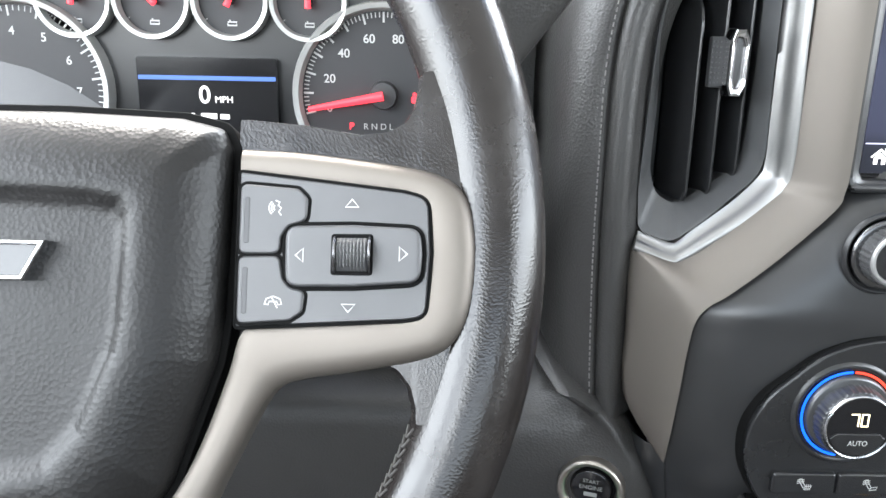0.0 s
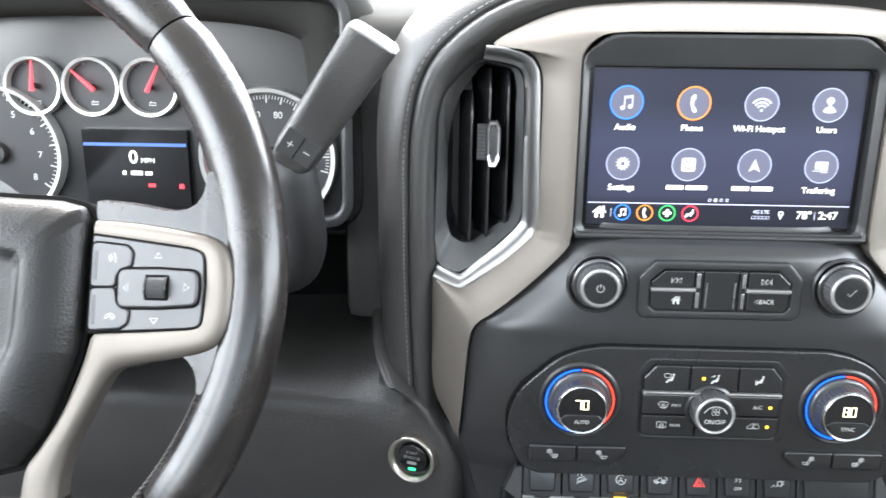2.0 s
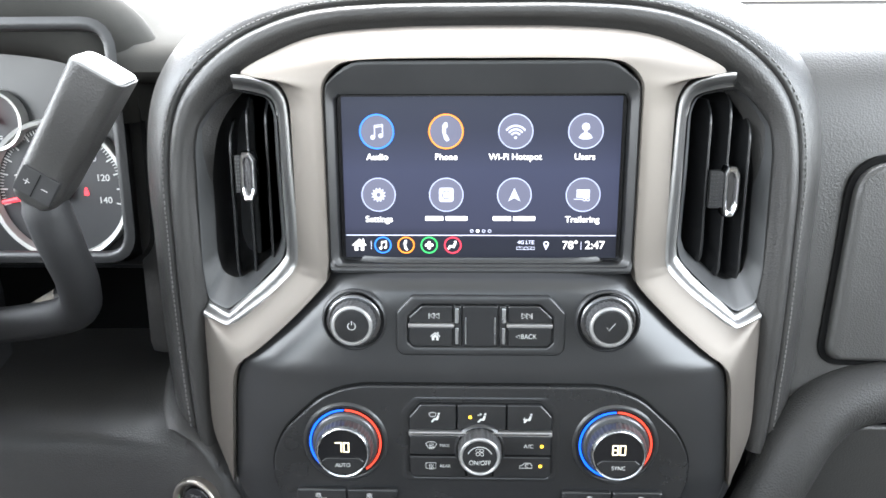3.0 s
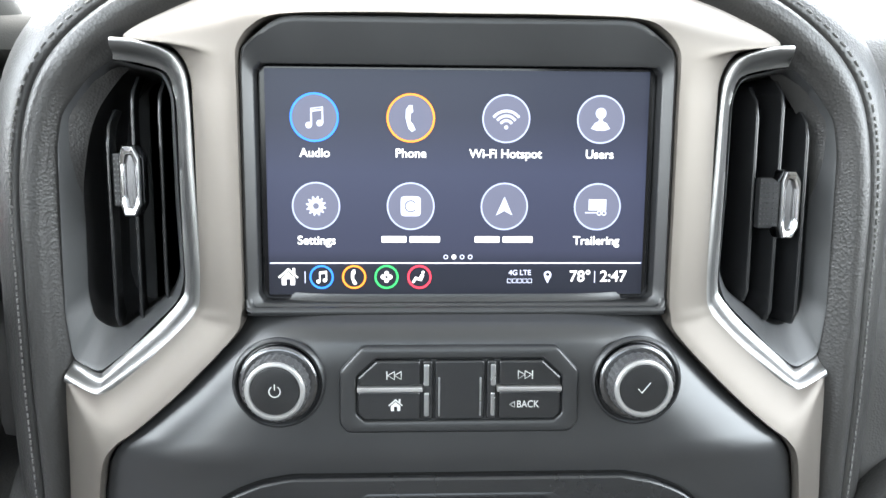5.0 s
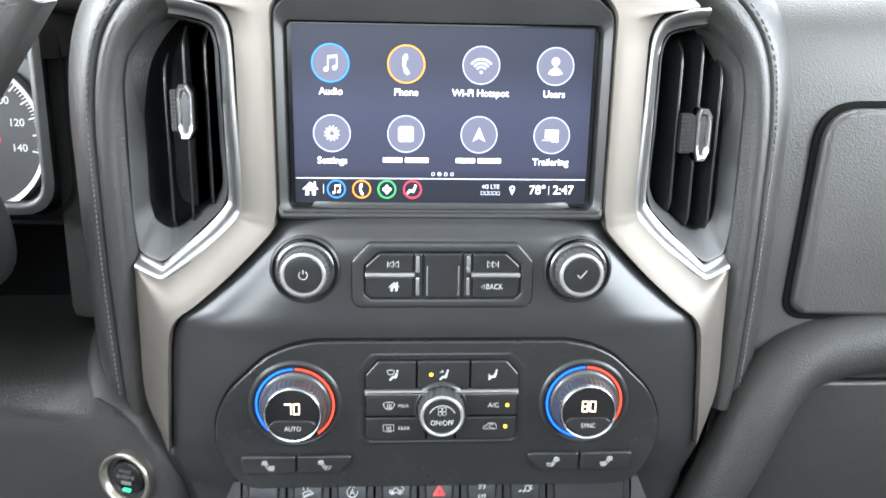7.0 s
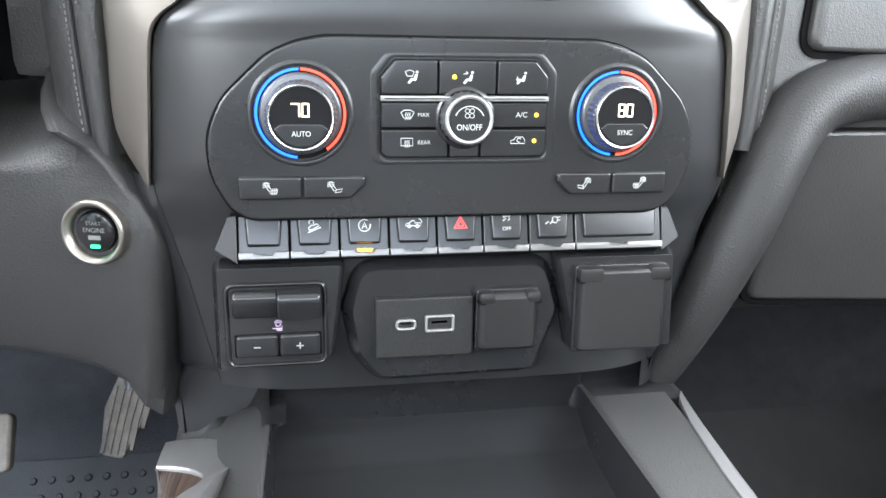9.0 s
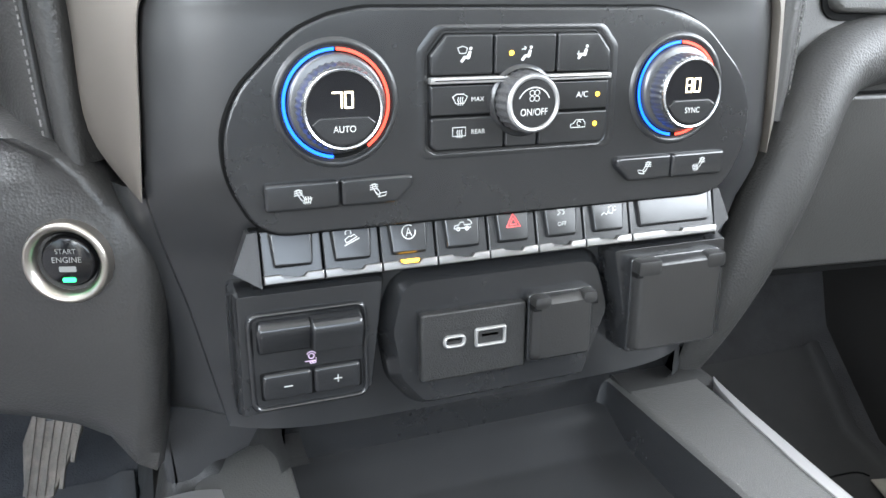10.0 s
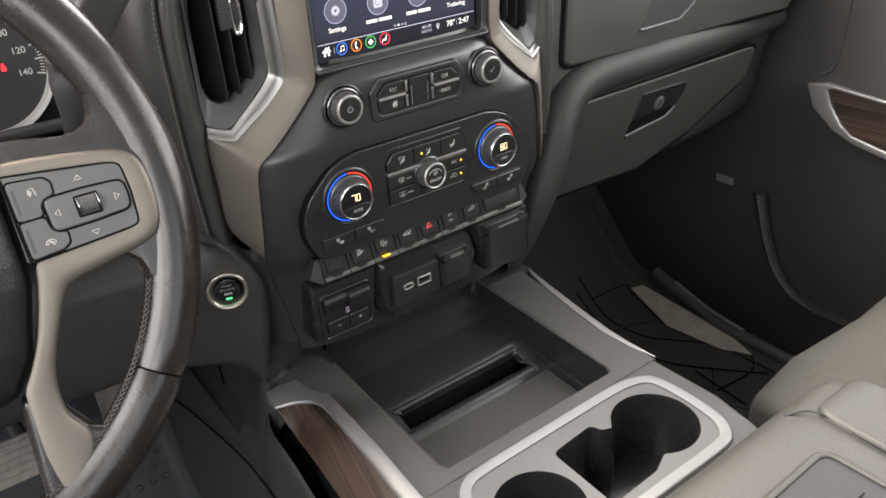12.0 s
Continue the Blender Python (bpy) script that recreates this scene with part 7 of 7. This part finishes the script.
part("bin_floor", loft([[(x, y, z) for y, z in FLOORLINE] + [(x, 0.19, 0.746), (x, 0.426, 0.746)] for x in (-0.0850, 0.0755)]), PANEL, console, "black bin floor with a deep phone slot")
part("bin_mat", loft([[(x, y, z) for x, y in fillet([(-0.1090, 0.193), (0.0860, 0.193), (0.0885, 0.2786), (-0.1070, 0.2786)], 0.004, 3)] for z in (0.7820, 0.7872)]), CONSOLE, console, "grey rubber bin mat")
for x0, x1 in ((-0.118, -0.0850), (0.0755, 0.106)):
    part("bin_floor_end", loft([[(x, y, z) for y, z in FLUSH] + [(x, 0.19, 0.766), (x, 0.426, 0.766)] for x in (x0, x1)]), PANEL, console)
# Black sheets over the slot walls; the depth's shade is in their colour.
part("slot_shade", loft([[(x, 0.3184, 0.7890), (x, 0.3176, 0.7890), (x, 0.3168, 0.7580), (x, 0.3040, 0.7580), (x, 0.3010, 0.7820), (x, 0.3003, 0.7815), (x, 0.3028, 0.7562), (x, 0.3176, 0.7562)] for x in (-0.0848, 0.0753)]), GAP, console, "black sheets added for the shade in the phone slot")
part("slot_lip", tube(smooth_path([(-0.0852, 0.3165, 0.7940), (-0.0830, 0.3198, 0.7953), (-0.0770, 0.3212, 0.7958), (0.066, 0.3212, 0.7958), (0.0728, 0.3198, 0.7953), (0.0758, 0.3165, 0.7940)], 4), 0.0034, 10), PANEL, console, "rounded lip behind the phone slot")
part("ledge_end", tube(smooth_path([(0.0745, 0.306, 0.7885), (0.0775, 0.300, 0.7905), (0.0790, 0.290, 0.7905), (0.0790, 0.283, 0.7880)], 4), 0.0020, 8), PANEL, console, "small raised end of the slot ledge")
part("bin_back", loft([[(x, 0.424, 0.795), (x, 0.4215, 0.830), (x, 0.415, 0.846), (x, 0.402, 0.860), (x, 0.394, 0.872), (x, 0.391, 0.890), (x, 0.45, 0.890), (x, 0.45, 0.795)] for x in (-0.113, 0.145)]), CLIMATE, console, "black back wall of the bin")
STRIP = [(0.394, 0.1662, 0.0006), (0.388, 0.1652, 0.0036), (0.378, 0.1640, 0.0062), (0.350, 0.1590, 0.0086), (0.294, 0.1505, 0.0100), (0.240, 0.1432, 0.0096), (0.205, 0.1420, 0.0072), (0.190, 0.1416, 0.0042), (0.176, 0.1411, 0.0008)]
part("silver_strip", loft([[(ox, y, ZT - 0.014), (ox + 0.0008, y, ZT - 0.004), (ox - 0.001, y, ZT + 0.0004), (ox - 0.003 * w / 0.01, y, ZT + 0.0014), (ox - w, y, ZT + 0.0012), (ox - w, y, ZT - 0.006)] for y, ox, w in STRIP]), TRIM, console, "silver strip along the console edge")
# silver edged wood panel on the driver side
trim_in = smooth_path([(-0.1817, 0.4237, 0.8102), (-0.1711, 0.4235, 0.8115), (-0.1584, 0.4214, 0.8126), (-0.1456, 0.4152, 0.8132), (-0.1355, 0.4025, 0.8134), (-0.1340, 0.3791, 0.8162), (-0.1436, 0.3247, 0.8346), (-0.1490, 0.2500, 0.8430), (-0.1515, 0.2000, 0.8425), (-0.1540, 0.1500, 0.8420), (-0.1570, 0.0600, 0.8400)], 5)
trim_out = smooth_path([(-0.1838, 0.3966, 0.8080), (-0.1770, 0.3939, 0.8088), (-0.1681, 0.3896, 0.8099), (-0.1593, 0.3821, 0.8118), (-0.1524, 0.3696, 0.8155), (-0.1524, 0.3455, 0.8240), (-0.1604, 0.3018, 0.8387), (-0.1632, 0.2450, 0.8400), (-0.1665, 0.1980, 0.8395), (-0.1690, 0.1500, 0.8390), (-0.1720, 0.0600, 0.8370)], 5)
wood_low = smooth_path([(-0.1833, 0.3939, 0.8054), (-0.1821, 0.3877, 0.7999), (-0.1809, 0.3776, 0.7938), (-0.1804, 0.3646, 0.7895), (-0.1816, 0.3525, 0.7908), (-0.1851, 0.3315, 0.7985), (-0.1908, 0.2955, 0.8100), (-0.1950, 0.2430, 0.8105), (-0.1985, 0.1970, 0.8105), (-0.2010, 0.1500, 0.8105), (-0.2050, 0.0600, 0.8105)], 5)
trim_rings = []
for p, q in zip([Vector(v) for v in trim_in], [Vector(v) for v in trim_out]):
    d = (q - p).normalized()
    n = (q - p).length
    trim_rings.append([p + Vector((0, 0, -0.016)), p + Vector((0, 0, -0.0012)), p + d * 0.0012 + Vector((0, 0, 0.0002)), p + d * n * 0.5 + Vector((0, 0, 0.0009)), q - d * 0.0016 + Vector((0, 0, 0.0002)), q + Vector((0, 0, -0.0012)), q + Vector((0, 0, -0.0034)), q - d * 0.003 + Vector((0, 0, -0.0045))])
part("silver_edge", loft(trim_rings), TRIM, console, "silver edge round the wood panel")
wood_rings = []
for p, q in zip([Vector(v) for v in trim_out], [Vector(v) for v in wood_low]):
    a = p + Vector((0.0010, 0.0006, -0.0030))
    wood_rings.append([a + Vector((0.006, 0, -0.003)), a, a * 0.62 + q * 0.38 + Vector((-0.0022, 0, 0.0018)), q + Vector((0.001, 0, 0.0016)), q, q + Vector((0.008, 0, -0.002))])
part("wood_panel", loft(wood_rings), WOOD, console, "dark open pore wood panel")
# The shade below the wood panel, drawn as near-black walls.
part("wood_pocket_shade", loft([[(x + 0.004, y - 0.001, z - 0.0015), (x + 0.010, y - 0.001, z - 0.012), (x + 0.012, y, 0.735), (x + 0.035, y, 0.735), (x + 0.030, y, z - 0.001)] for x, y, z in wood_low]), GAP, console, "black walls for the shade under the wood panel")


def tunnel_x(z):
    return -0.198 - 0.034 * (0.75 - z) / 0.31


SHELF = [(0.05, 0.735, 0.0), (0.25, 0.745, 0.0), (0.316, 0.756, 0.0), (0.35, 0.766, 0.0), (0.378, 0.770, 0.0), (0.400, 0.771, 0.0005), (0.415, 0.772, 0.003), (0.430, 0.773, 0.0085), (0.442, 0.774, 0.0155), (0.450, 0.775, 0.024), (0.52, 0.740, 0.034), (0.95, 0.690, 0.034)]
part("tunnel_side", loft([[(-0.150, y, zt - 0.080), (tunnel_x(zt) + 0.008 + d, y, zt - 0.080), (tunnel_x(zt) + 0.005 + d, y, zt - 0.001), (tunnel_x(zt) + 0.0006 + d, y, zt - 0.006), (tunnel_x(zt - 0.02) + d * 0.85, y, zt - 0.02), (tunnel_x(0.70) + d * 0.3, y, 0.69), (tunnel_x(0.60), y, 0.60), (tunnel_x(0.44), y, 0.44), (-0.150, y, 0.44)] for y, zt, d in SHELF]), GRAIN, console, "grained side of the tunnel under the console")
# Added near-black sheet that gives the pocket its shade by colour.
part("pocket_shade", sheet([[(-0.150, y, zt - 0.078), (tunnel_x(zt) + 0.0095 + d, y, zt - 0.078), (tunnel_x(zt) + 0.0062 + d, y, zt - 0.004)] for y, zt, d in SHELF[:-2]]), GAP, console, "black sheet added for the shade inside the side pocket")
part("tunnel_seam", tube(smooth_path([(tunnel_x(z) - 0.0002, y, z) for y, z in ((0.34, 0.684), (0.42, 0.690), (0.482, 0.686), (0.62, 0.652), (0.76, 0.606), (0.90, 0.540))], 4), 0.0014, 6), GAP, console)
part("driver_side_panel", loft([[(x + (0.006 * k if x < -0.155 else 0), y, z - 0.004 * k) for x, z in fillet([(-0.108, 0.864), (-0.168, 0.864), (-0.180, 0.845), (-0.176, 0.80), (-0.172, 0.60), (-0.172, 0.44), (-0.108, 0.44)], 0.006, 3)] for y, k in ((0.4400, 1.0), (0.4415, 0.4), (0.445, 0.0), (0.60, 0.0))]), RUBBER, console, "black side panel under the dash")
part("passenger_side_panel", loft([[(x, y, z) for x, z in ((0.135, 0.845), (0.172, 0.840), (0.180, 0.78), (0.183, 0.60), (0.183, 0.44), (0.135, 0.44))] for y in (0.435, 0.45, 0.60)]), CLIMATE, console, "black side panel under the dash")
NECK = [(0.3900, 0.8340), (0.3985, 0.8364), (0.4080, 0.8368), (0.4180, 0.8378), (0.4280, 0.8398), (0.4380, 0.8425), (0.4440, 0.8445), (0.45, 0.8450), (0.45, 0.765), (0.3900, 0.765)]
for side in (((0.1770, 0.018), (0.1735, 0.008), (0.1680, 0.0015), (0.1620, 0.0), (0.1030, 0.0)),):
    part("neck", loft([[(x, y + d * 0.25, z if z < 0.8 else z - d) for y, z in NECK] for x, d in side]), PEBBLE, console, "grained console neck under the stack")


def soft(t):
    t = min(1.0, max(0.0, t))
    return t * t * (3 - 2 * t)


neck_rows = []
for i in range(25):
    x = -0.194 + 0.091 * i / 24
    row = []
    for j in range(21):
        y0 = 0.388 + 0.034 * soft((-x - 0.138) / 0.022)
        y = y0 + (0.480 - y0) * j / 20
        z = 0.8366 - 0.028 * soft((-x - 0.114) / 0.022) + 0.012 * soft((y - 0.40) / 0.06)
        z -= 0.10 * soft((-x - 0.170) / 0.034) + 0.055 * soft((0.448 - y) / 0.030) * soft((-x - 0.146) / 0.020)
        row.append((x, y, z))
    neck_rows.append(row)
part("neck", sheet(neck_rows), PEBBLE, console, "grained console neck under the stack")
# Added black box inside the console, in place of its inner shade.
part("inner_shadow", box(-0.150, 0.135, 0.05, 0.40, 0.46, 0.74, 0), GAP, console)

part("top_bridge", box(-0.1525, 0.1375, 0.1745, 0.1885, ZT - 0.02, ZT + 0.0007, 0.0002), CONSOLE, console)

# cup holders
cups = thing("cup_holder", "grey double cup holder insert with silver rim", "cup holder", (0, 0.11, 0.83))
part("silver_rim", loft([[(x, y, ZT - 0.002) for x, y in CR], [(x, y, ZT + 0.003) for x, y in inset(CR, 0.001)], [(x, y, ZT + 0.004) for x, y in inset(CR, 0.003)], [(x, y, ZT + 0.003) for x, y in inset(CR, 0.0118)], [(x, y, ZT - 0.002) for x, y in inset(CR, 0.0126)]], caps=(False, False)), CUPRIM, cups, "satin silver rim")
ring_r = [(0.064 + 0.040 * math.cos(radians(t)), 0.112 + 0.040 * math.sin(radians(t))) for t in range(150, -136, -9)]
HOLES = [fillet([(-0.036, 0.070), (-0.034, 0.143), (0.016, 0.147), (0.020, 0.136)] + ring_r + [(0.018, 0.072)], 0.008, 4),
         [(-0.083 + 0.039 * math.cos(t), 0.106 + 0.039 * math.sin(t)) for t in [2 * math.pi * i / 40 for i in range(40)]]]
ins = bmesh.new()
edges = []
for loop in [inset(CR, 0.0121)] + HOLES:
    vs = [ins.verts.new((x, y, ZT + 0.0015)) for x, y in loop]
    edges += [ins.edges.new((vs[i - 1], vs[i])) for i in range(len(vs))]
bmesh.ops.triangle_fill(ins, edges=edges, use_beauty=True)
part("insert", ins, GREYCUP, cups, "satin grey insert")
for loop in HOLES:
    part("well", loft([[(x, y, ZT + 0.0015) for x, y in loop], [(x, y, ZT - 0.002) for x, y in inset(loop, 0.0012)], [(x, y, ZT - 0.070) for x, y in inset(loop, 0.005)]], caps=(False, True)), CLIMATE, cups, "glossy black well")
# armrest behind the cup holders
armrest = thing("console_armrest", "pale grey leather console armrest with a seam and a latch recess", "armrest", (0, -0.2, 0.83))


def arm_ring(y, lift, shrink):
    w0, w1 = -0.150 + shrink, 0.168 - shrink
    return [(x, y, z) for x, z in fillet([(w0, 0.80), (w1, 0.80), (w1, 0.905 + lift), (w0, 0.905 + lift)], [0.005, 0.005, 0.022, 0.022], 5)]


part("base", box(-0.14, 0.155, -0.50, 0.030, 0.44, 0.84, 0.01), CONSOLE, armrest, "dark grey armrest base")
part("lid", loft([arm_ring(y, l, s) for y, l, s in ((0.020, -0.040, 0.020), (0.022, -0.025, 0.010), (0.018, -0.012, 0.004), (0.006, -0.002, 0.0), (-0.02, 0.003, 0.0), (-0.12, 0.005, 0.0), (-0.30, 0.005, 0.0), (-0.50, 0.0, 0.0))]), CREAM, armrest, "pale grey leather lid")
part("outer_pad", loft([[(x, y, z) for x, z in fillet([(0.090 + d, 0.880), (0.1705 - d * 0.2, 0.880), (0.1705 - d * 0.2, 0.9135 - d * 0.5), (0.098 + d, 0.9140 - d * 0.5)], [0.002, 0.004, 0.018, 0.006], 5)] for y, d in ((-0.004, 0.016), (-0.007, 0.009), (-0.013, 0.003), (-0.022, 0.0), (-0.10, 0.0), (-0.48, 0.0))]), CREAM, armrest, "pale grey leather side pad")
part("seam", tube(smooth_path([(0.086, 0.008, 0.9020), (0.098, -0.006, 0.9098), (0.0985, -0.035, 0.9105), (0.0970, -0.065, 0.9108), (0.096, -0.20, 0.9108)], 4), 0.0011, 6), RUBBER, armrest)
lr = fillet([(-0.030, -0.040), (0.062, -0.038), (0.063, -0.120), (-0.030, -0.120)], 0.010, 4)
part("recess_rim", loft([[(x, y, 0.9085) for x, y in inset(lr, -0.007)], [(x, y, 0.9125) for x, y in inset(lr, -0.004)], [(x, y, 0.9130) for x, y in inset(lr, -0.002)], [(x, y, 0.9118) for x, y in lr], [(x, y, 0.9100) for x, y in lr]], caps=(False, False)), CREAM, armrest, "raised leather rim of the latch recess")
part("latch_recess", loft([[(x, y, z) for x, y in lr] for z in (0.9085, 0.9106)]), RUBBER, armrest, "dark recess of the lid latch")
part("latch_bar", box(0.000, 0.048, -0.075, -0.058, 0.9095, 0.9125, 0.0012), RUBBER, armrest, "black latch bar")

# passenger seat
seat = thing("passenger_seat", "grey passenger seat with woven cushion and leather side", "seat", (0.45, -0.1, 0.5))


def cushion_ring(y, top, x0, x1):
    return [(x, y, z) for x, z in fillet([(x0, 0.55), (x1, 0.55), (x1, top - 0.02), (x1 - 0.07, top), ((x0 + x1) / 2, top - 0.012), (x0 + 0.07, top), (x0, top - 0.02)], 0.02, 4)]


part("cushion", loft([cushion_ring(y, t, a, b) for y, t, a, b in ((0.112, 0.64, 0.34, 0.58), (0.124, 0.68, 0.31, 0.61), (0.129, 0.72, 0.283, 0.63), (0.128, 0.755, 0.258, 0.65), (0.119, 0.784, 0.237, 0.665), (0.103, 0.803, 0.220, 0.678), (0.080, 0.816, 0.207, 0.688), (0.045, 0.825, 0.196, 0.696), (-0.05, 0.831, 0.19, 0.70), (-0.2, 0.826, 0.19, 0.70), (-0.42, 0.80, 0.19, 0.70))]), WEAVE, seat, "grey woven seat cushion")
part("side_bolster", tube([(0.225, 0.085, 0.735), (0.204, 0.045, 0.765), (0.193, -0.02, 0.780), (0.19, -0.1, 0.785), (0.19, -0.42, 0.785)], [0.012, 0.020, 0.025, 0.026, 0.026], 12), WEAVE, seat, "woven side bolster")
part("backrest", loft([[(x, y - lean, z) for x, y in fillet([(0.19 + s, -0.45), (0.70 - s, -0.45), (0.70 - s, -0.62), (0.19 + s, -0.62)], 0.04, 4)] for z, lean, s in ((0.75, 0.0, 0.0), (1.1, 0.05, 0.0), (1.36, 0.09, 0.02), (1.40, 0.10, 0.05))]), WEAVE, seat, "grey woven backrest")
part("seat_base", box(0.22, 0.66, -0.42, 0.08, 0.43, 0.56, 0.01), BLACK, seat)
dseat = thing("driver_seat", "grey driver seat behind the steering wheel", "seat", (-0.46, -0.4, 0.5))
part("cushion", loft([[(x - 0.93, y - 0.30, z) for x, y, z in cushion_ring(y, t, a, b)] for y, t, a, b in ((0.125, 0.66, 0.22, 0.66), (0.095, 0.745, 0.195, 0.69), (0.05, 0.768, 0.19, 0.695), (-0.2, 0.77, 0.19, 0.70))]), WEAVE, dseat, "grey woven seat cushion")
part("seat_base", box(-0.70, -0.26, -0.50, -0.20, 0.43, 0.56, 0.01), BLACK, dseat)
